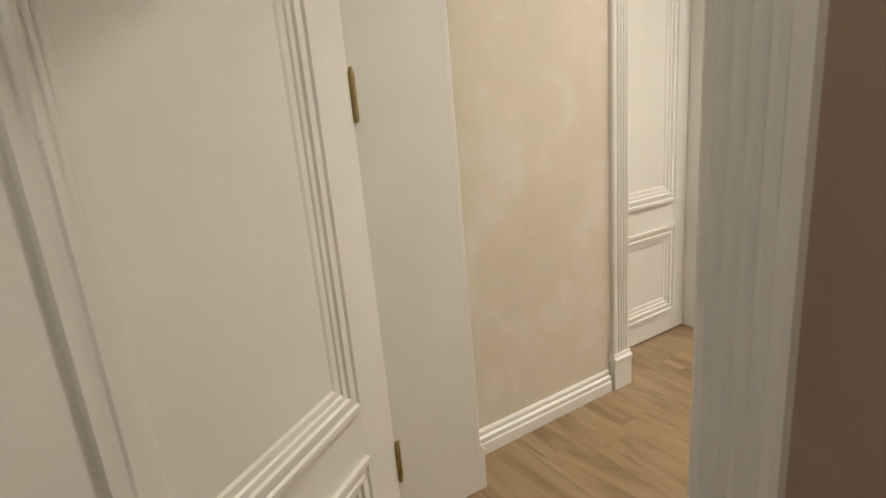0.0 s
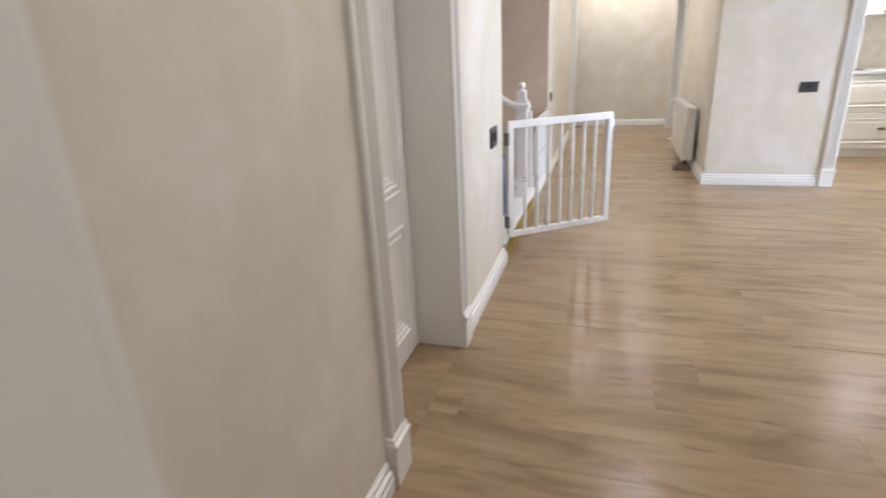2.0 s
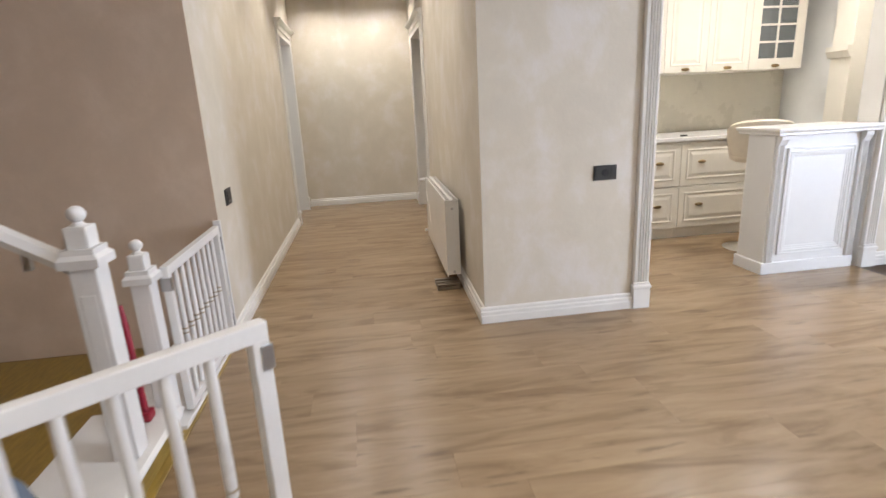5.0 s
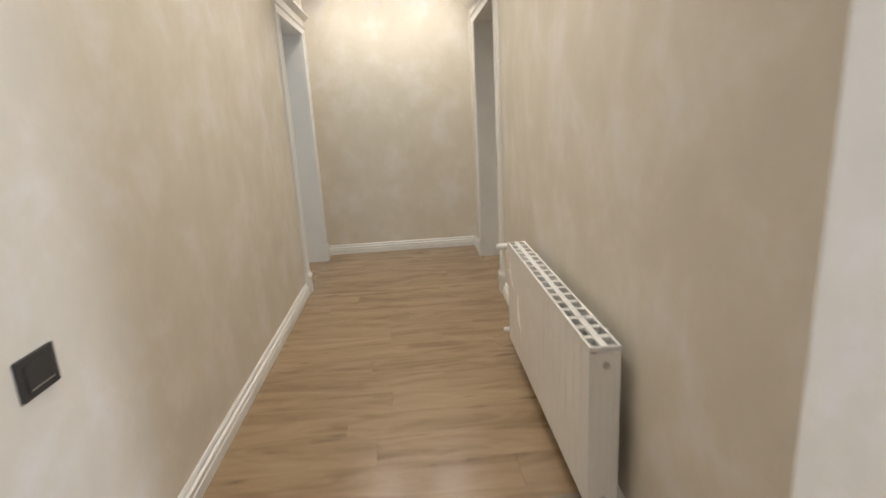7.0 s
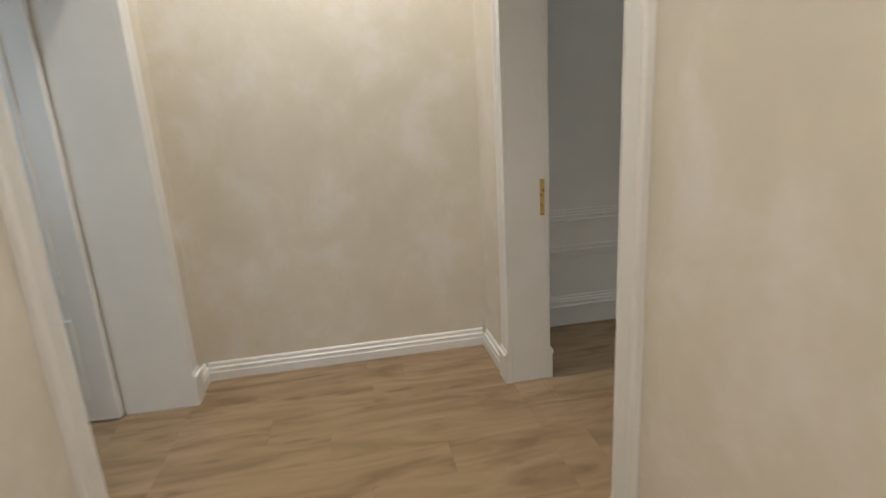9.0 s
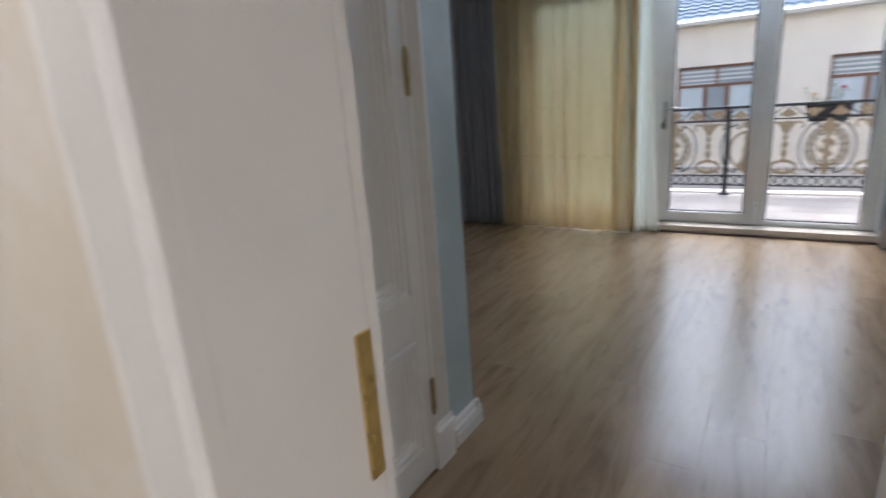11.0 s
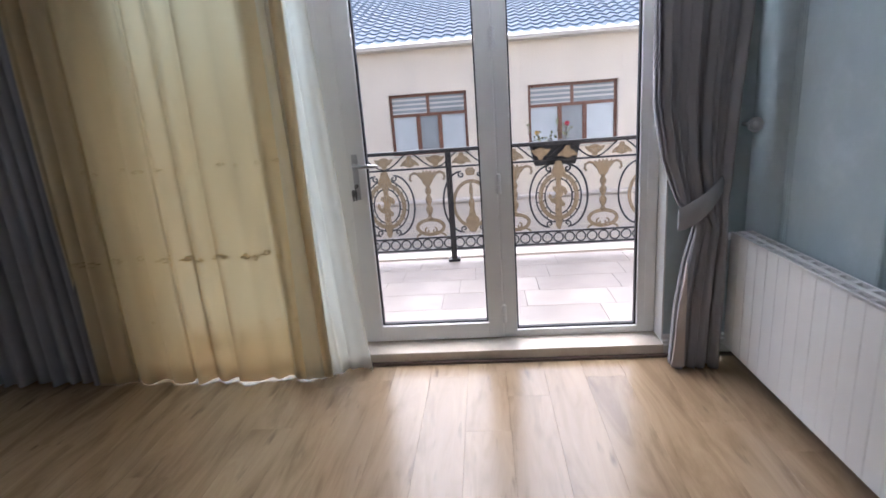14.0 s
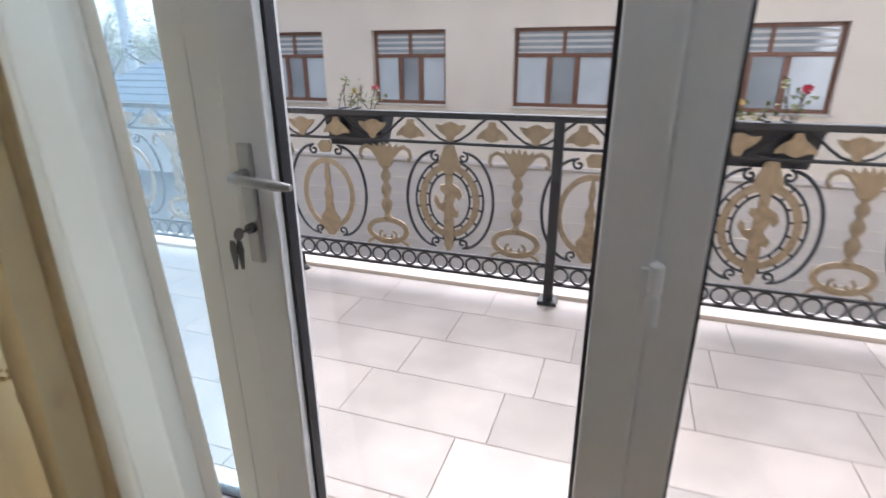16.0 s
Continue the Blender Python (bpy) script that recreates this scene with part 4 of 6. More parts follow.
def gate(name, hinge, angle, length, z0, z1, count, label):
    """Framed gate of turned slats with gilt rings half way."""
    m = pose(hinge[0], hinge[1], 0, 0, 0, angle)
    t = thing(name, (hinge[0], hinge[1], z0), label, "gate", "white stair gates")
    w = 0.038
    part("top_rail", box(bmesh.new(), 0, length, -0.016, 0.016, z1 - 0.042, z1, 0.004, m), "white_stair", t)
    part("bottom_rail", box(bmesh.new(), 0, length, -0.016, 0.016, z0, z0 + 0.036, 0.004, m), "white_stair", t)
    for u in (0.0, length - w):
        part("stile", box(bmesh.new(), u, u + w, -0.0165, 0.0165, z0 + 0.03, z1 - 0.036, 0.004, m), "white_stair", t)
    gap = (length - 2 * w) / (count + 1)
    mid = (z0 + z1) / 2
    for k in range(count):
        u = w + gap * (k + 1)
        b = bmesh.new()
        lathe(b, [(0.0115, z0 + 0.03), (0.0120, mid - 0.12), (0.0128, mid - 0.03), (0.0118, mid - 0.014), (0.0128, mid), (0.0118, mid + 0.014), (0.0128, mid + 0.03), (0.0120, mid + 0.12), (0.0110, z1 - 0.04)], (u, 0, 0), segments=12)
        b.transform(m)
        sl_ = part("slat", b, "white_stair", t, "", 40)
        for dz in (-0.010, 0.010):
            b = bmesh.new()
            lathe(b, [(0.0115, mid + dz - 0.003), (0.0136, mid + dz - 0.0015), (0.0136, mid + dz + 0.0015), (0.0115, mid + dz + 0.003)], (u, 0, 0), segments=12)
            b.transform(m)
            part("ring", b, "old_brass", sl_, "thin dull brass ring", 40)
    for z in (z0 + 0.06, z1 - 0.14):
        part("hinge", box(bmesh.new(), -0.012, 0.006, -0.018, 0.018, z, z + 0.075, 0.002, m), "cable", t, "dark grey hinge")
    part("latch", box(bmesh.new(), length - 0.022, length + 0.004, -0.021, 0.021, z1 - 0.105, z1 - 0.05, 0.002, m), "steel", t, "steel latch")
    return t


gate("stair_gate", (-1.425, 3.735), 38, 0.74, 0.150, 0.855, 7, "white wooden stair gate with turned slats, swung open")
post = thing("gate_post", (-1.455, 6.140, 0.026), "white wooden hinge post against the corridor wall end", "gate post")
part("post", cube(-1.472, -1.432, 6.131, 6.149, 0.027, 0.715, 0.004), "white_stair", post)
gate("stair_gate", (-1.455, 6.118), -90, 0.80, 0.035, 0.690, 8, "white wooden stair gate with turned slats, closed")

# water jug and red-handled stick on the step
jug = thing("water_jug", (-1.585, 4.36, 0.126), "pale blue plastic water jug with a blue cap on the step", "jug")
b = bmesh.new()
lathe(b, [(0.02, 0.0), (0.085, 0.0), (0.092, 0.012), (0.092, 0.06), (0.088, 0.07), (0.092, 0.08), (0.092, 0.14), (0.088, 0.15), (0.092, 0.16), (0.092, 0.21), (0.075, 0.27), (0.045, 0.315), (0.026, 0.335), (0.026, 0.35)], (-1.585, 4.36, 0.126), segments=24)
part("body", b, "blue_plastic", jug, "", 40)
b = bmesh.new()
lathe(b, [(0.031, 0.345), (0.031, 0.385), (0.026, 0.392), (0.002, 0.392)], (-1.585, 4.36, 0.126), segments=20)
part("cap", b, "blue_cap", jug, "blue screw cap", 40)
b = bmesh.new()
tube(b, [(-1.585 + 0.05 * math.cos(a), 4.36, 0.126 + 0.36 + 0.07 * math.sin(a)) for a in np.linspace(-0.2, math.pi + 0.2, 10)], 0.005, 6)
part("carry_handle", b, "blue_cap", jug, "", 40)
red = thing("broom", (-1.615, 5.12, 0.126), "dark red broom handle leaning between the newel posts", "broom")
b = bmesh.new()
tube(b, [(-1.545, 5.12, 0.14), (-1.56, 5.14, 0.52), (-1.565, 5.145, 0.60)], [0.014, 0.014, 0.009], 10)
part("shaft", b, "red", red, "", 40)
part("head", cube(-1.60, -1.52, 5.09, 5.15, 0.127, 0.165, 0.008), "red", red)


# ---------------------------------------------------------------- sofa
def tufted_patch(width, height, depth_at, nu, nv, cell_u, cell_v):
    """A padded sheet with diamond tufting; depth_at(u, v) gives the base surface."""
    b = bmesh.new()
    grid = []
    for j in range(nv + 1):
        row = []
        for i in range(nu + 1):
            u, v = width * i / nu, height * j / nv
            du, dv = u / cell_u, v / cell_v
            pu, pv = (du + dv) / 2, (du - dv) / 2
            fa, fb = abs(pu - round(pu)), abs(pv - round(pv))
            near = math.sqrt((fa * cell_u) ** 2 + (fb * cell_v) ** 2)
            dimple = 0.030 * math.exp(-((near / 0.017) ** 2))
            fold = 0.0045 * (math.exp(-((fa / 0.10) ** 2)) + math.exp(-((fb / 0.10) ** 2)))
            row.append(b.verts.new(depth_at(u, v, 0.028 - dimple - fold)))
        grid.append(row)
    for j in range(nv):
        for i in range(nu):
            b.faces.new((grid[j][i], grid[j][i + 1], grid[j + 1][i + 1], grid[j + 1][i]))
    return b


SOFA = pose(0.878, 3.877, 0, 0, 0, -72)   # local x runs along the back, local y towards the seat
def sofa_back(u, v, n):
    """v: 0 at the apron, to 0.60 up the bulging back and over its roll."""
    if v < 0.52:
        s = v / 0.52
        y = -0.02 + 0.11 * s ** 1.6 - 0.035 * math.sin(math.pi * min(1, s * 1.3))
        z = 0.165 + 0.455 * s
        ny, nz = -0.98, 0.15
    else:
        a = (v - 0.52) / 0.16 * math.pi * 0.55
        y = 0.09 + 0.085 - 0.085 * math.cos(a)
        z = 0.62 + 0.075 * math.sin(a)
        ny, nz = -math.cos(a), math.sin(a)
    end = 0.0
    if u < 0.06:
        end = 0.05 * (1 - u / 0.06) ** 2
    return SOFA @ Vector((u + 0.0, y + n * ny + end, z + n * nz - end * 0.6))


sofa = thing("tufted_sofa", (1.12, 3.17, 0), "teal velvet deep-buttoned sofa on gilt carved legs", "sofa")
part("tufted_back", tufted_patch(1.7, 0.68, sofa_back, 290, 120, 0.078, 0.070), "velvet", sofa, "deep-buttoned teal velvet back", 60)
bm = bmesh.new()
box(bm, 0.012, 1.69, 0.055, 0.80, 0.15, 0.42, 0.03, SOFA)
part("seat_base", bm, "velvet", sofa)
bm = bmesh.new()
box(bm, 0.015, 1.69, 0.09, 0.24, 0.30, 0.665, 0.05, SOFA)
part("back_core", bm, "velvet", sofa)
bm = bmesh.new()
box(bm, 0.03, 1.68, 0.22, 0.82, 0.40, 0.50, 0.04, SOFA)
part("seat_cushion", bm, "velvet", sofa)
def cabriole(u, y, su):
    b = bmesh.new()
    pts = [(u, y, 0.185), (u - su * 0.004, y - 0.004, 0.14), (u - su * 0.014, y - 0.012, 0.10), (u - su * 0.010, y - 0.006, 0.055), (u - su * 0.002, y, 0.030), (u - su * 0.022, y - 0.014, 0.010), (u - su * 0.036, y - 0.022, 0.009)]
    tube(b, [SOFA @ Vector(p) for p in pts], [0.046, 0.042, 0.033, 0.022, 0.018, 0.0125, 0.009], 12)
    part("leg", b, "gold", sofa, "gilt cabriole leg", 60)
    b = bmesh.new()
    for k in range(7):
        p = SOFA @ Vector((u + su * (0.05 + k * 0.030), y - 0.012, 0.150 - 0.010 * math.sin(k * 1.1)))
        lathe(b, [(0.002, -0.018), (0.014, -0.010), (0.017, 0.0), (0.012, 0.010), (0.002, 0.017)], p, segments=10)
    part("carved_apron", b, "gold", sofa, "gilt carved apron scroll", 60)
cabriole(0.055, 0.045, 1)
cabriole(1.65, 0.045, -1)
for u in (0.055, 1.65):
    b = bmesh.new()
    tube(b, [SOFA @ Vector((u, 0.76, z)) for z in (0.17, 0.08, 0.002)], [0.04, 0.025, 0.018], 10)
    part("leg", b, "gold", sofa, "gilt leg", 60)
cushion = thing("throw_cushion", (1.42, 3.70, 0.5), "dark teal satin cushion standing on the sofa seat", "cushion")
b = bmesh.new()
cm = SOFA @ pose(0.25, 0.31, 0.59, 14, 8, 4)
rings = []
for k in range(9):
    w = (k - 4) / 4
    g = math.sqrt(max(0, 1 - w * w))
    ring = []
    for i in range(32):
        a = 2 * math.pi * i / 32
        c, s = math.cos(a), math.sin(a)
        r = 0.21 / max(abs(c), abs(s)) * (0.93 + 0.07 * abs(math.sin(2 * a)) ** 0.5 * -1 + 0.07) * (0.86 + 0.14 * g)
        ring.append(cm @ Vector((r * c, w * 0.075, r * s)))
    rings.append(ring)
loft(b, rings)
part("cover", b, "satin", cushion, "", 50)


# ---------------------------------------------------------------- kitchen
def cup_handle(parent, x, y, z):
    b = bmesh.new()
    rings = []
    for k in range(7):
        a = math.pi * k / 6
        rings.append([Vector((x + 0.038 * math.cos(t), y - 0.016 * math.sin(a) * (1 if True else 0) - 0.002, z + 0.013 * math.sin(t) * (0.4 + 0.6 * math.sin(a)) + 0.0)) for t in np.linspace(0, 2 * math.pi, 17)[:-1]] if False else
                     [Vector((x + 0.040 * math.cos(t) * (0.35 + 0.65 * math.cos(a / 2)), y - 0.020 * math.sin(a / 2), z + 0.016 * math.sin(t) * (0.35 + 0.65 * math.cos(a / 2)))) for t in np.linspace(0, 2 * math.pi, 17)[:-1]])
    loft(b, rings)
    return part("handle", b, "bronze", parent, "oval antique bronze cup handle", 60)


def raised_front(name, thing_, x0, x1, z0, z1, y, mat="kitchen"):
    """Raised-panel door or drawer front facing -y."""
    b = bmesh.new()
    box(b, x0 + 0.002, x1 - 0.002, y, y + 0.02, z0 + 0.002, z1 - 0.002, 0.003)
    f = part(name, b, mat, thing_)
    b = bmesh.new()
    e = 0.055
    prof = [(0, -0.003), (0.001, 0.004), (0.006, 0.006), (0.014, 0.0055), (0.018, 0.0015), (0.028, 0.0015), (0.050, 0.0065), (0.054, 0.007)]
    rings = []
    for a, n in prof:
        rings.append([Vector(p) for p in ((x0 + e + a, y - n, z0 + e + a), (x1 - e - a, y - n, z0 + e + a), (x1 - e - a, y - n, z1 - e - a), (x0 + e + a, y - n, z1 - e - a))])
    loft(b, rings)
    part("raised_panel", b, mat, f)
    return f


for x0, x1 in ((1.06, 1.22), (1.22, 2.12), (2.12, 3.02), (3.02, 3.598)):
    c = thing("base_cabinet", ((x0 + x1) / 2, 7.720, 0), "ivory raised-panel drawer cabinet with bronze cup handles", "cabinet", "kitchen base cabinets")
    part("body", cube(x0 + 0.001, x1 - 0.001, 7.435, 8.090, 0.10, 0.87), "kitchen", c)
    part("toe_kick", cube(x0 + 0.001, x1 - 0.001, 7.455, 7.475, 0.001, 0.10), "kitchen", c)
    for z0, z1 in ((0.10, 0.475), (0.48, 0.855)):
        f = raised_front("drawer", c, x0, x1, z0, z1, 7.412)
        if x1 - x0 > 0.5:
            cup_handle(f, x0 + (x1 - x0) * 0.22, 7.408, (z0 + z1) / 2 + 0.02)
            cup_handle(f, x0 + (x1 - x0) * 0.78, 7.408, (z0 + z1) / 2 + 0.02)
b = cube(1.061, 3.598, 7.390, 8.091, 0.872, 0.905, 0.004)
single("worktop", b, "quartz", "white quartz kitchen worktop with a dark tray", "worktop")
tray = cube(1.40, 1.70, 7.520, 7.740, 0.906, 0.918, 0.004)
single("tray", tray, "wood_dark", "thin dark tray lying on the white worktop", "tray")
b = bmesh.new()
lathe(b, [(0.002, 0), (0.03, 0), (0.032, 0.012), (0.002, 0.015)], (2.20, 7.520, 0.906), segments=16)
single("jar_lid", b, "charcoal", "small dark round lid on the worktop", "lid", smooth=40)

for x0, x1, glass in ((1.25, 1.653, 0), (1.653, 2.061, 0), (2.061, 2.465, 0), (2.465, 2.877, 0), (2.877, 3.41, 1)):
    c = thing("wall_cabinet", ((x0 + x1) / 2, 7.870, 1.445), "ivory wall cabinet with a glazed door" if glass else "ivory raised-panel wall cabinet with bronze handle", "cabinet", "kitchen wall cabinets")
    if glass:
        bm = bmesh.new()
        for q in ((x0, x0 + 0.018, 7.690, 8.090, 1.445, 2.35), (x1 - 0.018, x1, 7.690, 8.090, 1.445, 2.35), (x0 + 0.018, x1 - 0.018, 7.690, 8.090, 1.445, 1.463), (x0 + 0.018, x1 - 0.018, 7.690, 8.090, 2.332, 2.35), (x0 + 0.018, x1 - 0.018, 8.070, 8.090, 1.463, 2.332), (x0 + 0.018, x1 - 0.018, 7.740, 8.070, 1.86, 1.872)):
            box(bm, *q)
        part("body", bm, "kitchen", c)
        bm = bmesh.new()
        for q in ((x0 + 0.002, x0 + 0.09, 1.447, 2.348), (x1 - 0.09, x1 - 0.002, 1.447, 2.348), (x0 + 0.09, x1 - 0.09, 1.447, 1.54), (x0 + 0.09, x1 - 0.09, 2.26, 2.348)):
            box(bm, q[0], q[1], 7.668, 7.689, q[2], q[3], 0.002)
        door = part("door", bm, "kitchen", c)
        mid = (x0 + x1) / 2
        part("glazing_bar", cube(mid - 0.009, mid + 0.009, 7.670, 7.686, 1.54, 2.26), "kitchen", door)
        for z in (1.68, 1.825, 1.97, 2.115):
            part("glazing_bar", cube(x0 + 0.09, x1 - 0.09, 7.671, 7.685, z - 0.009, z + 0.009), "kitchen", door)
        part("pane", cube(x0 + 0.088, x1 - 0.088, 7.677, 7.680, 1.538, 2.262), "cab_glass", door)
        cup_handle(door, mid, 7.666, 1.475)
    else:
        part("body", cube(x0 + 0.001, x1 - 0.001, 7.690, 8.090, 1.445, 2.35), "kitchen", c)
        door = raised_front("door", c, x0, x1, 1.447, 2.348, 7.668)
        cup_handle(door, (x0 + x1) / 2, 7.665, 1.475)
bm = sweep(bmesh.new(), [(0, 0), (0.0, 0.09), (0.055, 0.09), (0.05, 0.06), (0.02, 0.03), (0.012, 0.0)], (1.25, 7.668, 2.352), (3.41, 7.668, 2.352), (0, -1, 0))
single("cabinet_cornice", bm, "kitchen", "ivory cornice along the top of the wall cabinets", "cornice")
pil = thing("kitchen_pilaster", (3.50, 7.0, 0), "ivory panelled pilaster with a small corbel", "pilaster")
part("shaft", cube(3.45, 3.598, 7.20, 7.40, 0.905, 2.45, 0.004), "kitchen", pil)
bm = sweep(bmesh.new(), [(0, 0), (0.02, 0.0), (0.05, 0.05), (0.05, 0.09), (0.0, 0.09)], (3.45, 7.19, 1.50), (3.45, 7.41, 1.50), (-1, 0, 0))
part("corbel", bm, "kitchen", pil)
part("base", cube(3.44, 3.598, 7.19, 7.41, 0.0, 0.905, 0.004), "kitchen", pil)

pen = thing("peninsula", (2.44, 6.480, 0), "white panelled kitchen peninsula with moulded top edge", "peninsula")
part("body", cube(2.10, 2.80, 6.325, 6.580, 0.0, 0.965, 0.006), "kitchen_white", pen)
part("plinth", cube(2.085, 2.815, 6.310, 6.595, 0.0, 0.085, 0.006), "kitchen_white", pen)
bm = bmesh.new()
panel_frame(bm, 2.20, 2.71, 0.14, 0.88, lambda u, n, z: Vector((u, 6.325 - n, z)), 0.06, 0.016)
part("panel_moulding", bm, "kitchen_white", pen)
for x in (2.112, 2.745):
    bm = bmesh.new()
    loft(bm, [[Vector((x + u, 6.325 - n, z)) for u, n in casing_profile(0.055, 0.02)] for z in (0.085, 0.90)])
    part("pilaster", bm, "kitchen_white", pen)
    bm = sweep(bmesh.new(), [(0, 0), (0.022, 0.0), (0.045, 0.04), (0.045, 0.066), (0.0, 0.066)], (x, 6.326, 0.90), (x + 0.055, 6.326, 0.90), (0, -1, 0))
    part("corbel", bm, "kitchen_white", pen)
bm = bmesh.new()
rings = []
for z, g in ((0.966, 0.0), (0.972, 0.012), (0.985, 0.012), (0.99, 0.02), (1.0, 0.026), (1.012, 0.026), (1.016, 0.020)):
    rings.append([Vector(p) for p in ((2.085 - g, 6.270 - g, z), (2.834, 6.270 - g, z), (2.834, 6.640 + g, z), (2.085 - g, 6.640 + g, z))])
loft(bm, rings)
part("top", bm, "quartz", pen, "white stone top with a moulded edge")

stool = thing("bar_stool", (2.50, 6.96, 0), "cream leather bar stool on a chrome pedestal", "stool")
sx, sy = 2.50, 6.96
b = bmesh.new()
lathe(b, [(0.002, 0.012), (0.03, 0.03), (0.10, 0.022), (0.19, 0.012), (0.20, 0.006), (0.20, 0.001), (0.002, 0.001)], (sx, sy, 0), segments=28)
part("base", b, "chrome", stool, "round chrome base", 40)
b = bmesh.new()
lathe(b, [(0.028, 0.02), (0.028, 0.40), (0.018, 0.41), (0.018, 0.72)], (sx, sy, 0), segments=16)
part("column", b, "chrome", stool, "", 40)
b = bmesh.new()
rings = []
for r, z in ((0.02, 0.715), (0.17, 0.72), (0.205, 0.74), (0.21, 0.765), (0.195, 0.79), (0.15, 0.80), (0.02, 0.798)):
    rings.append([Vector((sx + r * math.cos(t), sy + r * 0.95 * math.sin(t), z)) for t in np.linspace(0, 2 * math.pi, 29)[:-1]])
loft(b, rings)
part("seat", b, "leather", stool, "", 50)
b = bmesh.new()
rings = []
for t in np.linspace(-1.75, 1.75, 23):
    ca, sa = math.sin(t), math.cos(t)
    h = 0.27 * (0.45 + 0.55 * math.cos(t * 0.62))
    ring = []
    for r, z in ((0.205, 0.77), (0.215, 0.77), (0.24, 0.77 + h * 0.6), (0.245, 0.77 + h), (0.225, 0.785 + h), (0.205, 0.77 + h), (0.195, 0.77 + h * 0.5)):
        ring.append(Vector((sx - r * sa * 0.55 + r * ca * 0.8, sy - r * sa * 0.8 - r * ca * 0.55, z)))
    rings.append(ring)
loft(b, rings)
part("backrest", b, "leather", stool, "curved low backrest with chrome rim", 50)

th = thing("thermostat", (3.235, 6.30, 1.545), "small white wall thermostat with a grey display", "thermostat")
part("case", cube(3.185, 3.285, 6.285, 6.30, 1.50, 1.59, 0.004), "plastic_white", th)
part("display", cube(3.222, 3.276, 6.2835, 6.286, 1.545, 1.580, 0.001), "screen", th)
wall_plate("wall_socket", (3.60, 6.75, 1.07), (-1, 0, 0), 0.08, 0.08, "dark socket on the kitchen side wall", "socket", "socket")


# ---------------------------------------------------------------- balcony door
FX0, FX1 = 4.875, 4.945
bd = thing("window_balcony_door", (4.91, 10.5, 0), "white plastic balcony door and windows with clear panes", "balcony door", kind="structure")
def pvc(name, y0, y1, z0, z1, x0=FX0, x1=FX1, parent=None, bevel=0.004):
    return part(name, cube(x0, x1, y0, y1, z0, z1, bevel), "pvc", parent or bd)
pvc("window_frame", 9.135, 9.195, 0.062, 2.165)
pvc("window_frame", 10.695, 10.775, 0.062, 2.165)
pvc("window_frame", 11.885, 11.945, 0.062, 2.165)
pvc("window_frame", 9.195, 10.695, 2.095, 2.165)
pvc("window_frame", 10.775, 11.885, 2.095, 2.165)
pvc("window_frame", 9.195, 10.695, 0.062, 0.085)
pvc("window_frame", 10.775, 11.885, 0.062, 0.105)
pvc("window_mullion", 9.905, 9.945, 0.085, 2.095)


def sash(name, y0, y1, z0, z1, stile0, stile1, bot, topr, x0, x1, glass="glass", about="clear glass pane"):
    """A glazed leaf: stile0 at y0, stile1 at y1."""
    b = bmesh.new()
    box(b, x0, x1, y0, y0 + stile0, z0, z1, 0.005)
    box(b, x0, x1, y1 - stile1, y1, z0, z1, 0.005)
    box(b, x0 + 0.001, x1 - 0.001, y0 + stile0 - 0.004, y1 - stile1 + 0.004, z0, z0 + bot, 0.005)
    box(b, x0 + 0.001, x1 - 0.001, y0 + stile0 - 0.004, y1 - stile1 + 0.004, z1 - topr, z1, 0.005)
    s = part(name, b, "pvc", bd, "white plastic glazed leaf")
    g0, g1, h0, h1 = y0 + stile0, y1 - stile1, z0 + bot, z1 - topr
    xm = (x0 + x1) / 2
    b = bmesh.new()
    for q in ((g0, g0 + 0.008, h0, h1), (g1 - 0.008, g1, h0, h1), (g0 + 0.008, g1 - 0.008, h0, h0 + 0.008), (g0 + 0.008, g1 - 0.008, h1 - 0.008, h1)):
        box(b, xm - 0.014, xm + 0.014, q[0], q[1], q[2], q[3])
    part("gasket", b, "black", s, "black rubber gasket")
    p = part("pane", cube(xm - 0.003, xm + 0.003, g0 + 0.002, g1 - 0.002, h0 + 0.002, h1 - 0.002), glass, s, about)
    p.visible_shadow = False
    return s


left = sash("leaf", 9.932, 10.690, 0.070, 2.10, 0.082, 0.092, 0.088, 0.085, 4.852, 4.922)
sash("leaf", 9.185, 9.928, 0.072, 2.10, 0.042, 0.070, 0.030, 0.06, 4.872, 4.938)
side = sash("leaf", 10.770, 11.890, 0.10, 2.10, 0.06, 0.06, 0.05, 0.06, 4.872, 4.938, "milky_glass", "pale blue, slightly milky pane")
for z in (0.16, 0.86, 1.55):
    b = bmesh.new()
    lathe(b, [(0.011, 0), (0.011, 0.045), (0.008, 0.047), (0.008, 0.052), (0.011, 0.054), (0.011, 0.098), (0.004, 0.103)], (4.843, 9.926, z), segments=12)
    box(b, 4.846, 4.856, 9.926, 9.948, z + 0.01, z + 0.09, 0.002)
    part("hinge", b, "plastic_white", left, "white hinge", 40)
b = bmesh.new()
box(b, 4.842, 4.853, 10.634, 10.664, 0.872, 1.105, 0.004)
plate = part("handle_plate", b, "steel", left, "brushed steel handle plate")
b = bmesh.new()
tube(b, [(4.845, 10.649, 1.05), (4.812, 10.649, 1.05), (4.800, 10.644, 1.049), (4.797, 10.622, 1.047), (4.797, 10.552, 1.043), (4.798, 10.522, 1.042)], [0.009, 0.009, 0.010, 0.010, 0.010, 0.006], 10)
part("lever_handle", b, "steel", left, "steel lever handle", 50)
b = bmesh.new()
lathe(b, [(0.010, 0), (0.010, 0.012), (0.002, 0.012)], (0, 0, 0), "X", 12)
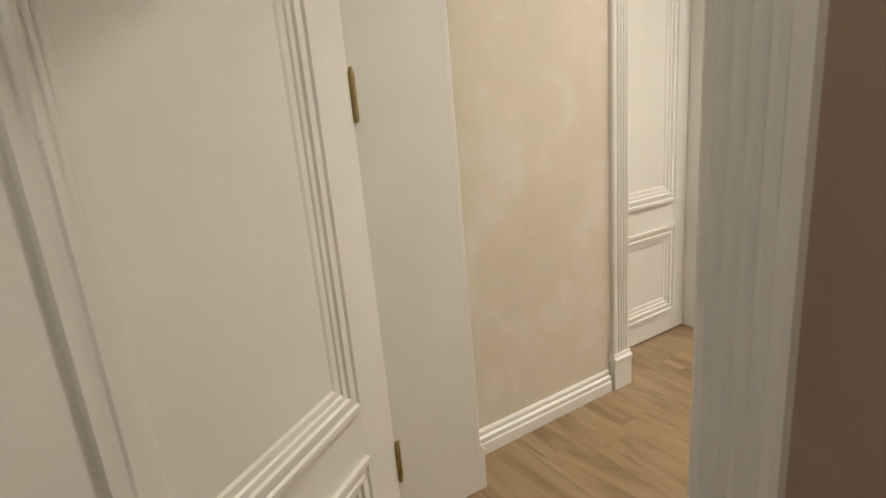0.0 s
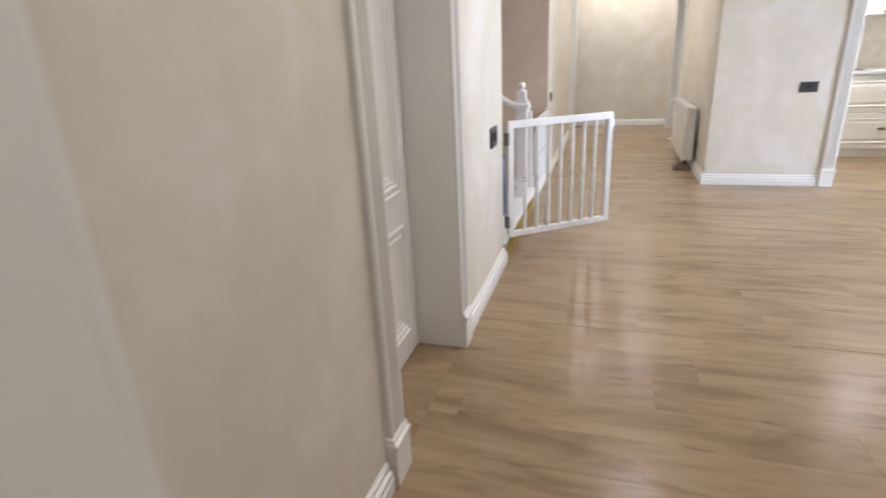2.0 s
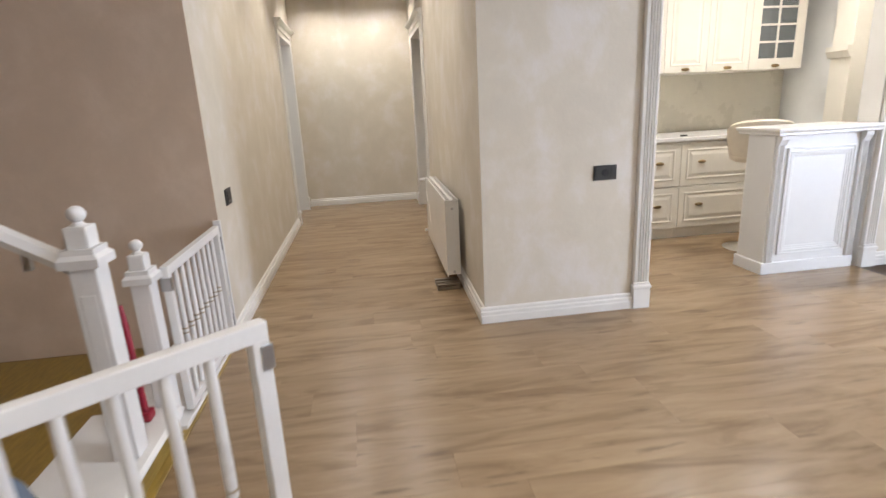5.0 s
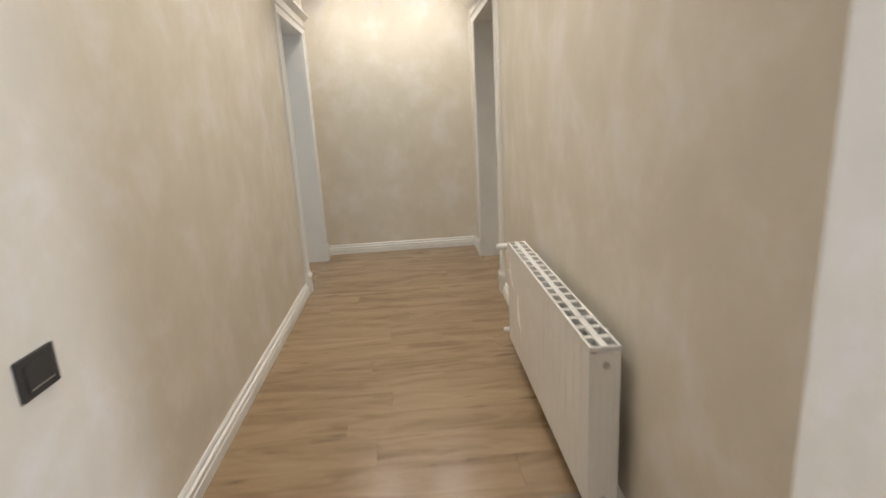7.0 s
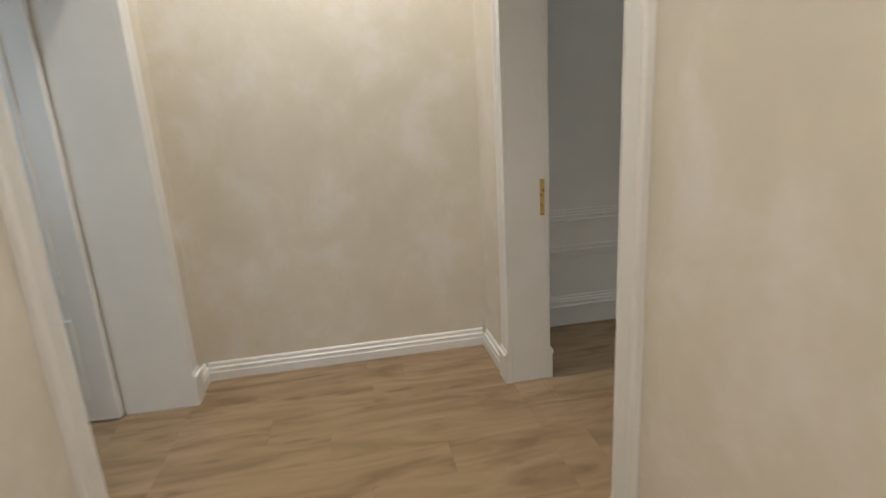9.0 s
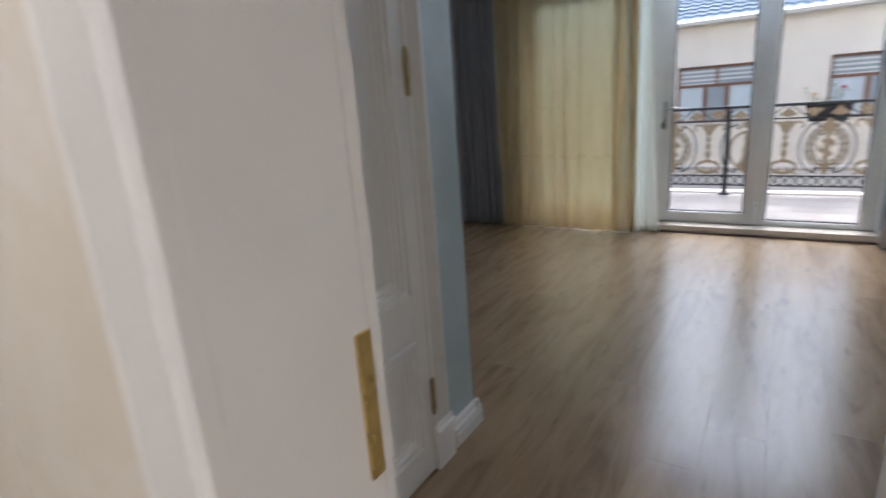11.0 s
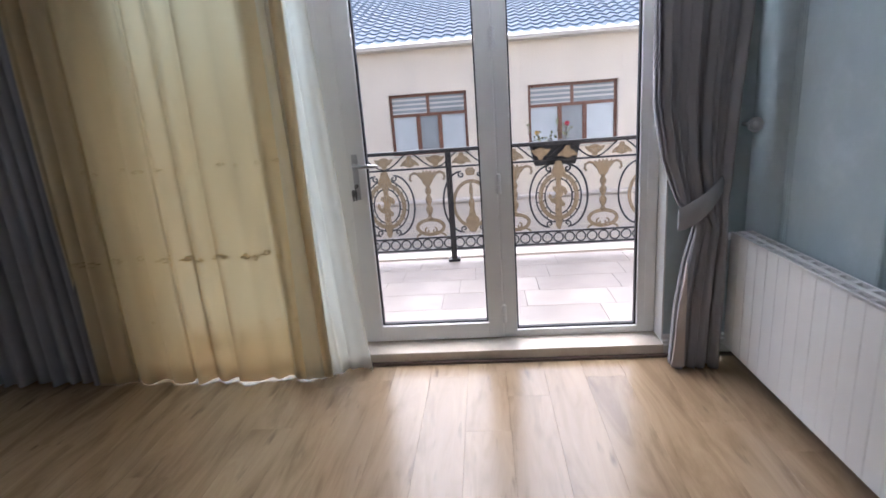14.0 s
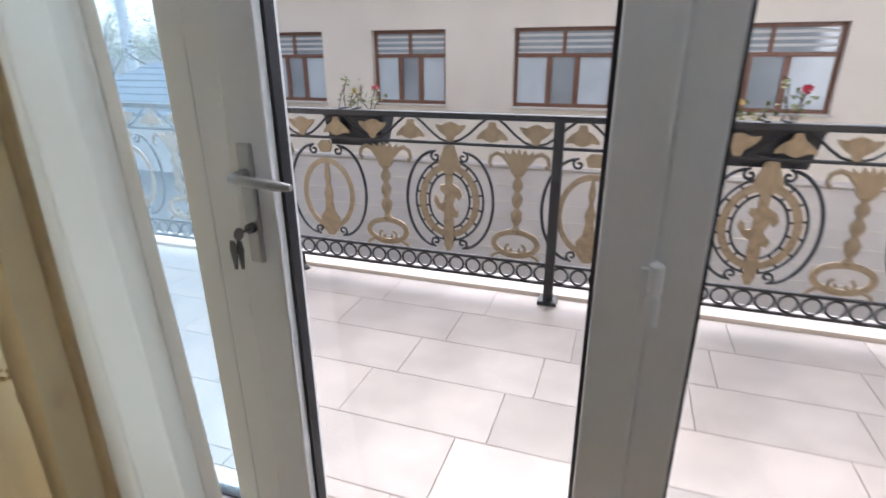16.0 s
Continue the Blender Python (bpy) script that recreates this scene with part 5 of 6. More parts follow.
b.transform(Matrix.Translation((4.842, 10.649, 0.945)) @ Matrix.Diagonal((-1, 1, 1, 1)))
tube(b, [(4.83, 10.649, 0.945), (4.805, 10.649, 0.945)], 0.003, 6)
lathe(b, [(0.002, -0.003), (0.012, -0.003), (0.012, 0.0), (0.002, 0.0)], (4.800, 10.649, 0.945), "Y", 12)
for k, dy in ((0, 0.0), (1, 0.012)):
    loft(b, [[Vector((4.800 + x, 10.649 + y + dy, z)) for y, z in ((-0.008, 0.915), (-0.003, 0.875), (0.003, 0.875), (0.008, 0.915), (0.005, 0.932), (-0.005, 0.932))] for x in (-0.001 - k * 0.004, 0.001 - k * 0.004)])
part("keys", b, "key", left, "bunch of keys hanging in the lock")
sill = thing("marble_threshold", (4.82, 10.6, 0), "polished cream marble threshold under the balcony door", "threshold", kind="structure")
part("slab", cube(4.718, 5.05, 9.132, 11.948, 0.001, 0.060, 0.004), "marble", sill)
part("wood_strip", cube(4.692, 4.716, 9.10, 11.95, 0.001, 0.014, 0.003), "seam", sill, "dark wooden floor strip")
rv = thing("window_reveal", (4.82, 9.13, 1), "white painted window reveal", "reveal", kind="structure")
part("side", cube(4.757, 5.052, 9.126, 9.1335, 0.0, 2.17), "trim_cool", rv)
part("side", cube(4.757, 5.052, 11.947, 11.956, 0.0, 2.17), "trim_cool", rv)
part("head", cube(4.757, 5.052, 9.1335, 11.947, 2.166, 2.175), "trim_cool", rv)


# ---------------------------------------------------------------- curtains
def cloth_place(y_at, x_mid, z0, z1, folds, amp_at, seed, lap=0.35, wander=1.0):
    """place(s, q) of hanging cloth: s runs along it, q up; y_at(s, q) gives the place along the wall."""
    rnd = random.Random(seed)
    ph = [rnd.uniform(0, 6.28) for _ in range(6)]

    def place(s, q):
        w = folds * 2 * math.pi * s + wander * (1.5 * math.sin(5.2 * s + ph[0]) + 1.2 * math.sin(12.0 * s + ph[4])) + 0.16 * math.sin(6.6 * q + ph[1] + s * 5)
        d = (0.75 + 0.45 * math.sin(0.61 * w + ph[5])) * math.sin(w) + 0.35 * math.sin(2 * w + ph[2]) + 0.5 * math.sin(0.37 * w + ph[3] + q)
        a = amp_at(q) * (0.75 + 0.35 * (1 - q))
        return Vector((x_mid + a * d, y_at(s, q) + a * lap * (math.cos(w) + 0.3 * math.sin(1.7 * w + ph[5])), z0 + (z1 - z0) * q))
    return place


def curtain_mesh(place, nu, nv, hem=0.0):
    b = bmesh.new()
    rows = []
    for j in range(nv + 1):
        row = []
        for i in range(nu + 1):
            v = place(i / nu, j / nv)
            if j == 0:
                v.z += hem * (0.5 + 0.5 * math.sin(i * 0.31))
            row.append(b.verts.new(v))
        rows.append(row)
    for j in range(nv):
        for i in range(nu):
            b.faces.new((rows[j][i], rows[j][i + 1], rows[j + 1][i + 1], rows[j + 1][i]))
    return b


def hang(name, bm, mat, thing_, label, thick=0.0015):
    ob = part(name, bm, mat, thing_, label, 180)
    so = ob.modifiers.new("thickness", "SOLIDIFY")
    so.thickness = thick
    return ob


cur_l = thing("grey_curtain", (4.63, 12.6, 0), "long grey pleated drape hanging to the floor beside the sheer", "curtain")
left_drape = cloth_place(lambda s, q: 12.06 + (0.955 - 0.06 * q) * s + 0.09 * q * (1 - s), 4.630, 0.006, 2.70, 11.5, lambda q: 0.038, 3, 0.50)
hang("drape", curtain_mesh(left_drape, 260, 34), "drape", cur_l, "grey pleated cloth")
sh = thing("sheer_curtain", (4.58, 11.4, 0), "cream sheer curtain with embroidered bands, backlit", "curtain")
on_sheer = cloth_place(lambda s, q: 10.83 + 1.30 * s, 4.590, 0.004, 2.70, 9.5, lambda q: 0.026, 8, 0.75, 1.9)
hang("sheer", curtain_mesh(on_sheer, 260, 34, 0.010), "sheer", sh, "cream see-through cloth", 0.0008)
for z, size, motifs in ((0.675, 0.019, 17), (0.34, 0.011, 10), (1.12, 0.012, 12)):
    bm = bmesh.new()
    rnd = random.Random(int(z * 100))
    for k in range(motifs):
        sc = 0.05 + 0.90 * (k + rnd.uniform(0.3, 0.7)) / motifs
        qc = (z - 0.004) / 2.696 + rnd.uniform(-0.004, 0.004)
        for petal in range(6):
            turn = 2 * math.pi * petal / 6 + rnd.uniform(-0.4, 0.4)
            ps, pq = sc + 0.9 * size / 1.26 * math.cos(turn), qc + 0.55 * size / 2.7 * math.sin(turn)
            ring = []
            for a in np.linspace(0, 2 * math.pi, 9)[:-1]:
                v = on_sheer(ps + size * 0.42 / 1.26 * math.cos(a), pq + size * 0.30 / 2.7 * math.sin(a))
                ring.append(bm.verts.new(v + Vector((-0.003, 0, 0))))
            bm.faces.new(ring)
    hang("embroidery", bm, "sheer_band", sh, "olive embroidered motifs", 0.001)["kind"] = "stuff"
vo = thing("white_voile_curtain", (4.58, 10.85, 0), "creamy white voile edge of the sheer curtain by the door", "curtain")
voile = cloth_place(lambda s, q: 10.705 + 0.305 * s + 0.045 * q * (1 - s) + 0.10 * (1 - q) * (1 - q) * (s - 1), 4.618, 0.003, 2.70, 1.8, lambda q: 0.034, 12, 0.5)
hang("voile", curtain_mesh(voile, 110, 34, 0.008), "sheer_white", vo, "white see-through cloth", 0.0008)

cur_r = thing("tied_curtain", (4.60, 8.95, 0), "grey pleated drape gathered by a tie-back beside the door", "curtain")
EDGE_Z = (0.0, 0.30, 0.55, 0.69, 0.79, 1.00, 1.25, 1.60, 2.70)
EDGE_DOOR = (9.135, 9.120, 9.085, 9.055, 9.130, 9.205, 9.250, 9.258, 9.270)
EDGE_WALL = (8.945, 8.940, 8.935, 8.925, 8.930, 8.930, 8.915, 8.885, 8.840)


def tied(s, q):
    z = q * 2.70
    lo, hi = float(np.interp(z, EDGE_Z, EDGE_WALL)), float(np.interp(z, EDGE_Z, EDGE_DOOR))
    return lo + (hi - lo) * s


right_drape = cloth_place(tied, 4.600, 0.006, 2.70, 10.5, lambda q: 0.030 - 0.014 * math.exp(-((q * 2.70 - 0.74) / 0.14) ** 2), 21, 0.45)
hang("drape", curtain_mesh(right_drape, 190, 70), "drape", cur_r, "grey pleated cloth")
b = bmesh.new()
rings = []
for k in range(17):
    s = k / 16
    y = 9.150 - 0.300 * s
    x = 4.545 + 0.20 * s ** 3 - 0.022 * math.sin(math.pi * s)
    z = 0.745 + 0.25 * s ** 1.35
    hgt = 0.050 + 0.075 * math.sin(math.pi * min(1.0, 0.25 + s * 0.75)) * (1 - 0.55 * s)
    rings.append([Vector((x, y, z - hgt * 0.5)), Vector((x - 0.010, y, z - hgt * 0.2)), Vector((x - 0.010, y, z + hgt * 0.25)), Vector((x, y, z + hgt * 0.5)), Vector((x + 0.006, y, z))])
loft(b, rings)
part("tie_back", b, "tie_cloth", cur_r, "grey cloth tie-back", 60)
b = bmesh.new()
rings = []
for k in range(12):
    s = k / 11
    z = 0.02 + 0.52 * s
    w = 0.055 * (1 - s) + 0.004
    yy = 9.150 - 0.05 * s
    rings.append([Vector((4.556 - 0.012 * math.sin(9 * s), yy, z)), Vector((4.550, yy - w, z)), Vector((4.554, yy - w, z)), Vector((4.562, yy, z))])
loft(b, rings)
part("turned_lining", b, "drape_back", cur_r, "pale patterned lining turned out at the hem", 60)
kn = thing("curtain_holdback", (4.76, 8.80, 1.13), "round brushed nickel curtain holdback knob on the wall", "holdback")
b = bmesh.new()
lathe(b, [(0.009, 0.0), (0.009, -0.085), (0.022, -0.09), (0.033, -0.10), (0.034, -0.108), (0.029, -0.117), (0.023, -0.114), (0.018, -0.121), (0.009, -0.126), (0.001, -0.126)], (4.76, 8.80, 1.13), "X", 20)
part("knob", b, "steel", kn, "", 40)
hk = thing("wall_hook", (4.745, 13.06, 0.71), "small white hook on the wall beside the drape", "hook")
b = bmesh.new()
lathe(b, [(0.014, 0.0), (0.014, -0.006), (0.006, -0.010), (0.006, -0.05), (0.014, -0.06), (0.001, -0.064)], (4.70, 13.06, 0.71), "Y", 12)
part("peg", b, "plastic_white", hk, "", 40)
rail = thing("curtain_rail", (4.68, 11.0, 2.71), "white ceiling curtain rail", "curtain rail")
part("track", cube(4.54, 4.73, 8.80, 13.04, 2.715, 2.748, 0.004), "plastic_white", rail)


# ---------------------------------------------------------------- wall mouldings of the bedroom
def wall_panel(name, x0, x1, z0, z1, face, outward, label):
    b = bmesh.new()
    panel_frame(b, x0, x1, z0, z1, lambda u, n, z: Vector((u, face + outward * n, z)), 0.032, 0.016)
    return single(name, b, "blue", label, "moulding", "wall mouldings", kind="structure")


wall_panel("trim_panel_1", 3.55 - 2.2, 3.735, 0.295, 0.925, 8.76, 1, "blue picture-frame moulding on the lower wall")
wall_panel("trim_panel_2", 3.55 - 2.2, 3.665, 1.045, 2.45, 8.76, 1, "blue picture-frame moulding round the print")
wall_panel("trim_panel_3", 3.86, 4.44, 0.295, 2.45, 8.76, 1, "tall blue picture-frame moulding")
wall_panel("trim_panel_4", 4.08, 4.60, 0.300, 2.45, 13.06, -1, "tall blue picture-frame moulding")
wall_panel("trim_panel_5", 1.65, 3.93, 1.215, 2.45, 13.06, -1, "wide blue picture-frame moulding")
wall_panel("trim_panel_6", 1.65, 3.93, 0.300, 1.09, 13.06, -1, "wide low blue picture-frame moulding")

pr = thing("wall_print", (2.5, 8.76, 1.07), "black and white striped abstract print set in the wall panel", "print")
part("ground", cube(1.40, 3.615, 8.761, 8.766, 1.095, 2.40), "print_white", pr)
b = bmesh.new()
rnd = random.Random(5)
k = 0
for base_x, z0, z1, wide in ((3.37, 1.34, 2.30, 0.055), (3.20, 1.30, 1.78, 0.050), (3.02, 1.25, 2.20, 0.06), (2.80, 1.3, 2.3, 0.07), (3.28, 1.92, 2.30, 0.05)):
    z = z0
    while z < z1:
        cx, cz = base_x + 0.035 * math.sin(z * 5 + base_x * 9) + rnd.uniform(-0.012, 0.012), z
        ln, wd, an = wide * rnd.uniform(0.55, 1.05), rnd.uniform(0.007, 0.015), math.pi - rnd.uniform(0.45, 0.85)
        ca, sa = math.cos(an), math.sin(an)
        pts = [(cx + ln * u * ca - wd * v * sa + 0.010 * math.sin(3 * u), cz + ln * u * sa + wd * v * ca) for u, v in ((-1, 0), (-0.4, 0.8), (0.3, 0.9), (1, 0.1), (0.4, -0.6), (-0.5, -0.7))]
        b.faces.new([b.verts.new((p, 8.7665 + 0.0002 * (k % 5), q)) for p, q in pts])
        z += rnd.uniform(0.030, 0.052)
        k += 1
part("stripes", b, "print_black", pr, "black brush stripes")
b = bmesh.new()
v = [b.verts.new((x, 8.7663, z)) for x, z in ((1.42, 1.10), (3.61, 1.10), (3.61, 1.18), (3.45, 1.25), (3.2, 1.20), (2.9, 1.27), (2.4, 1.22), (1.42, 1.3))]
b.faces.new(v)
part("wash", b, "print_grey", pr, "grey wash along the lower edge")

so = wall_plate("wall_outlet", (3.46, 8.767, 1.205), (0, 1, 0), 0.13, 0.085, "dark outlet with a plugged adapter on the print", "socket", "socket")
part("adapter", cube(3.455, 3.53, 8.776, 8.835, 1.175, 1.235, 0.006), "charcoal", so, "dark plug adapter")
part("plug", cube(3.53, 3.545, 8.78, 8.82, 1.185, 1.225, 0.004), "plastic_white", so)
b = bmesh.new()
pts = [(3.54, 8.79, 1.20), (3.63, 8.80, 1.23), (3.70, 8.80, 1.33), (3.68, 8.80, 1.46), (3.58, 8.80, 1.53), (3.50, 8.80, 1.46), (3.56, 8.80, 1.37), (3.66, 8.80, 1.42), (3.72, 8.80, 1.56), (3.66, 8.80, 1.72), (3.50, 8.79, 1.66), (3.40, 8.79, 1.58), (3.42, 8.79, 1.75), (3.55, 8.79, 1.9), (3.6, 8.785, 2.2), (3.6, 8.778, 2.6)]
def spline(p, n=6):
    p = [Vector(q) for q in p]
    out = []
    for i in range(len(p) - 1):
        a, b_, c, d = p[max(0, i - 1)], p[i], p[i + 1], p[min(len(p) - 1, i + 2)]
        for k in range(n):
            t = k / n
            out.append(0.5 * ((2 * b_) + (-a + c) * t + (2 * a - 5 * b_ + 4 * c - d) * t * t + (-a + 3 * b_ - 3 * c + d) * t ** 3))
    return out + [p[-1]]
tube(b, spline(pts), 0.0032, 6)
cb = thing("loose_cable", (3.6, 8.79, 1.2), "grey loosely looped cable hanging on the blue wall", "cable")
part("wire", b, "cable", cb, "", 60)
b = bmesh.new()
tube(b, spline([(3.55, 8.785, 1.19), (3.57, 8.785, 1.05), (3.54, 8.785, 0.98), (3.60, 8.785, 0.93), (3.61, 8.778, 0.88)]), 0.0018, 6)
part("thin_wire", b, "plastic_white", cb, "thin white wire", 60)


# ---------------------------------------------------------------- balcony
RX = 6.64
bal = thing("railing", (RX, 10.3, 0), "black wrought-iron balcony railing with aged gold ornaments", "railing")
Y0, Y1 = 6.6, 15.0


def bar(name, y0, y1, z, h, t):
    part(name, cube(RX - t / 2, RX + t / 2, y0, y1, z - h / 2, z + h / 2, 0.004), "iron", bal)


bar("top_rail", Y0, Y1, 0.962, 0.030, 0.055)
bar("upper_rail", Y0, Y1, 0.822, 0.016, 0.018)
bar("lower_rail", Y0, Y1, 0.215, 0.016, 0.018)
bar("bottom_rail", Y0, Y1, 0.108, 0.016, 0.018)
for y in (8.10, 10.295, 12.49, 14.685):
    part("post", cube(RX - 0.024, RX + 0.024, y - 0.024, y + 0.024, 0.0, 0.947, 0.003), "iron", bal)
    part("foot_plate", cube(RX - 0.05, RX + 0.05, y - 0.05, y + 0.05, 0.001, 0.022, 0.004), "iron", bal)
for y in (8.70, 11.8):
    bm = bmesh.new()
    lathe(bm, [(0.032, 0.001), (0.032, 0.012), (0.012, 0.03), (0.009, 0.10)], (RX, y, 0), segments=12)
    part("foot", bm, "iron", bal, "", 40)


def shared(name, me, parent, m):
    ob = new(name, me)
    ob.parent = parent
    ob.matrix_basis = WORLD_OF[parent].inverted() @ m
    WORLD_OF[ob] = WORLD_OF[parent]
    return ob


def rel(points, w=0.0):
    return [Vector((w, u, v)) for u, v in points]


def ellipse(cx, cz, a, b, n=40, s=0.0, e=2 * math.pi, closed=True):
    k = np.linspace(s, e, n + (1 if closed else 0))
    k = k[:-1] if closed else k
    return [(cx + a * math.cos(t), cz + b * math.sin(t)) for t in k]


def scroll(cx, cz, r, turns, start, flip=1, n=22):
    out = []
    for k in range(n):
        t = k / (n - 1)
        a = start + flip * turns * 2 * math.pi * t
        out.append((cx + r * (1 - 0.85 * t) * math.cos(a), cz + r * (1 - 0.85 * t) * math.sin(a)))
    return out


bm = bmesh.new()
tube(bm, rel(ellipse(0, 0, 0.040, 0.040, 20)), 0.0065, 6, True)
ring_me = finish(bm, "ring", "iron", 60)
bm = bmesh.new()
# two facing C curves with scrolled ends
for s in (1, -1):
    c = [(s * (0.075 + 0.165 * math.sin(t)), 0.515 + 0.262 * math.cos(t)) for t in np.linspace(0.12, math.pi - 0.12, 30)]
    tube(bm, rel(c), 0.0085, 6)
    for top in (1, -1):
        cz = 0.515 + top * 0.235
        tube(bm, rel(scroll(s * 0.075, cz, 0.030, 1.15, math.pi / 2 * top, -s * top)), 0.007, 6)
lens_me = finish(bm, "scroll_pair", "iron", 60)
bm = bmesh.new()
tube(bm, rel(ellipse(0, 0.515, 0.188, 0.222)), 0.0065, 6, True)
tube(bm, rel(ellipse(0, 0.515, 0.113, 0.150)), 0.0065, 6, True)
for k in range(16):
    a = 2 * math.pi * (k + 0.5) / 16
    tube(bm, rel([(0.162 * math.cos(a), 0.515 + 0.198 * math.sin(a)), (0.189 * math.cos(a), 0.515 + 0.223 * math.sin(a))]), 0.006, 6)
    tube(bm, rel([(0.112 * math.cos(a), 0.515 + 0.149 * math.sin(a)), (0.136 * math.cos(a), 0.515 + 0.172 * math.sin(a))]), 0.006, 6)
rings_me = finish(bm, "oval_rings", "iron", 60)


def plate(points, depth=0.012):
    b = bmesh.new()
    outline(b, points, depth, lambda u, v, w: Vector((w, u, v)))
    return b


def ring_plate(b, a0, b0, a1, b1, cz, n=40, depth=0.010):
    rings = []
    for k in range(n + 1):
        t = 2 * math.pi * k / n
        c, s = math.cos(t), math.sin(t)
        rings.append([Vector((w, q * c, cz + p * s)) for q, p, w in ((a0, b0, -depth / 2), (a1, b1, -depth / 2), (a1, b1, depth / 2), (a0, b0, depth / 2))])
    loft(b, rings, caps=False)
    return b


fig = [(-0.010, 0.235), (0.012, 0.235), (0.028, 0.275), (0.022, 0.33), (0.030, 0.40), (0.026, 0.45), (0.062, 0.47), (0.085, 0.51), (0.078, 0.545), (0.060, 0.53), (0.052, 0.50), (0.030, 0.505),
       (0.024, 0.55), (0.050, 0.575), (0.046, 0.60), (0.020, 0.60), (0.022, 0.665), (0.040, 0.692), (0.062, 0.712), (0.052, 0.735), (0.036, 0.775), (0.026, 0.808), (0.006, 0.815), (-0.008, 0.815), (-0.028, 0.808), (-0.038, 0.775), (-0.054, 0.735), (-0.064, 0.712), (-0.042, 0.692),
       (-0.022, 0.665), (-0.020, 0.61), (-0.060, 0.585), (-0.075, 0.55), (-0.055, 0.52), (-0.040, 0.545), (-0.022, 0.497), (-0.030, 0.48), (-0.055, 0.455), (-0.048, 0.425), (-0.024, 0.43), (-0.028, 0.33), (-0.026, 0.275)]
bm = plate(fig, 0.016)
ring_plate(bm, 0.132, 0.168, 0.168, 0.203, 0.515)
ornament_a = finish(bm, "oval_ornament", "iron_gold")
bm = plate([(-0.018, 0.25), (0.018, 0.25), (0.050, 0.29), (0.060, 0.36), (0.030, 0.40), (0.020, 0.46), (0.028, 0.50), (0.010, 0.56), (0.018, 0.60), (0.008, 0.68), (-0.008, 0.68), (-0.018, 0.60), (-0.010, 0.56), (-0.028, 0.50), (-0.020, 0.46), (-0.030, 0.40), (-0.060, 0.36), (-0.050, 0.29)], 0.014)
ring_plate(bm, 0.138, 0.180, 0.165, 0.210, 0.497)
outline(bm, [(-0.03, 0.74), (0.03, 0.74), (0.045, 0.78), (0.02, 0.805), (-0.02, 0.805), (-0.045, 0.78)], 0.014, lambda u, v, w: Vector((w, u, v)))
ornament_b = finish(bm, "oval_ornament_open", "iron_gold")
bm = bmesh.new()
lathe(bm, [(0.016, 0.375), (0.026, 0.395), (0.013, 0.415), (0.028, 0.445), (0.033, 0.475), (0.014, 0.508), (0.028, 0.535), (0.031, 0.560), (0.013, 0.592), (0.027, 0.615), (0.029, 0.635), (0.014, 0.662), (0.018, 0.68)], (0, 0, 0), segments=12)
outline(bm, [(-0.014, 0.665), (0.014, 0.665), (0.036, 0.69), (0.050, 0.73), (0.066, 0.76), (0.072, 0.802), (0.045, 0.780), (0.030, 0.808), (0.014, 0.782), (0.0, 0.810), (-0.014, 0.782), (-0.030, 0.808), (-0.045, 0.780), (-0.072, 0.802), (-0.066, 0.76), (-0.050, 0.73), (-0.036, 0.69)], 0.014, lambda u, v, w: Vector((w, u, v)))
for s in (1, -1):
    tube(bm, rel([(s * 0.045, 0.735), (s * 0.078, 0.776), (s * 0.112, 0.788), (s * 0.142, 0.770), (s * 0.150, 0.735), (s * 0.134, 0.718)]), [0.012, 0.013, 0.012, 0.011, 0.010, 0.012], 6)
ring_plate(bm, 0.100, 0.050, 0.130, 0.080, 0.312)
for s in (1, -1):
    tube(bm, rel(scroll(s * 0.030, 0.280, 0.028, 0.9, math.pi / 2, -s)), 0.008, 6)
    tube(bm, rel([(s * 0.085, 0.258), (s * 0.118, 0.240), (s * 0.126, 0.226)]), 0.010, 6)
baluster_me = finish(bm, "baluster", "iron_gold", 50)
bm = bmesh.new()
outline(bm, [(-0.016, 0.830), (0.016, 0.830), (0.024, 0.856), (0.052, 0.874), (0.078, 0.902), (0.080, 0.918), (0.046, 0.912), (0.030, 0.922), (0.0, 0.932), (-0.030, 0.922), (-0.046, 0.912), (-0.080, 0.918), (-0.078, 0.902), (-0.052, 0.874), (-0.024, 0.856)], 0.012, lambda u, v, w: Vector((w, u, v)))
leaf_up = finish(bm, "leaf_ornament", "iron_gold")
bm = bmesh.new()
for s in (1, -1):
    tube(bm, rel([(s * 0.205, 0.830), (s * 0.165, 0.842), (s * 0.115, 0.878), (s * 0.070, 0.920), (s * 0.035, 0.946)]), 0.0065, 6)
chevron_me = finish(bm, "chevron", "iron", 60)

y = Y0 + 0.05
while y < Y1:
    shared("ring", ring_me, bal, Matrix.Translation((RX, y, 0.1615)))
    y += 0.0945
for i in range(-5, 7):
    yc = 10.85 - 0.7325 * i
    if not Y0 + 0.25 < yc < Y1 - 0.25:
        continue
    m = Matrix.Translation((RX, yc, 0))
    shared("scroll_pair", lens_me, bal, m)
    if i % 2 == 0:
        shared("oval_rings", rings_me, bal, m)
        shared("oval_ornament", ornament_a, bal, m)
    else:
        shared("oval_ornament", ornament_b, bal, m)
    shared("baluster", baluster_me, bal, Matrix.Translation((RX, yc - 0.366, 0)))
y = 10.295 - 0.10975 - 0.2195 * 16
flip = 0
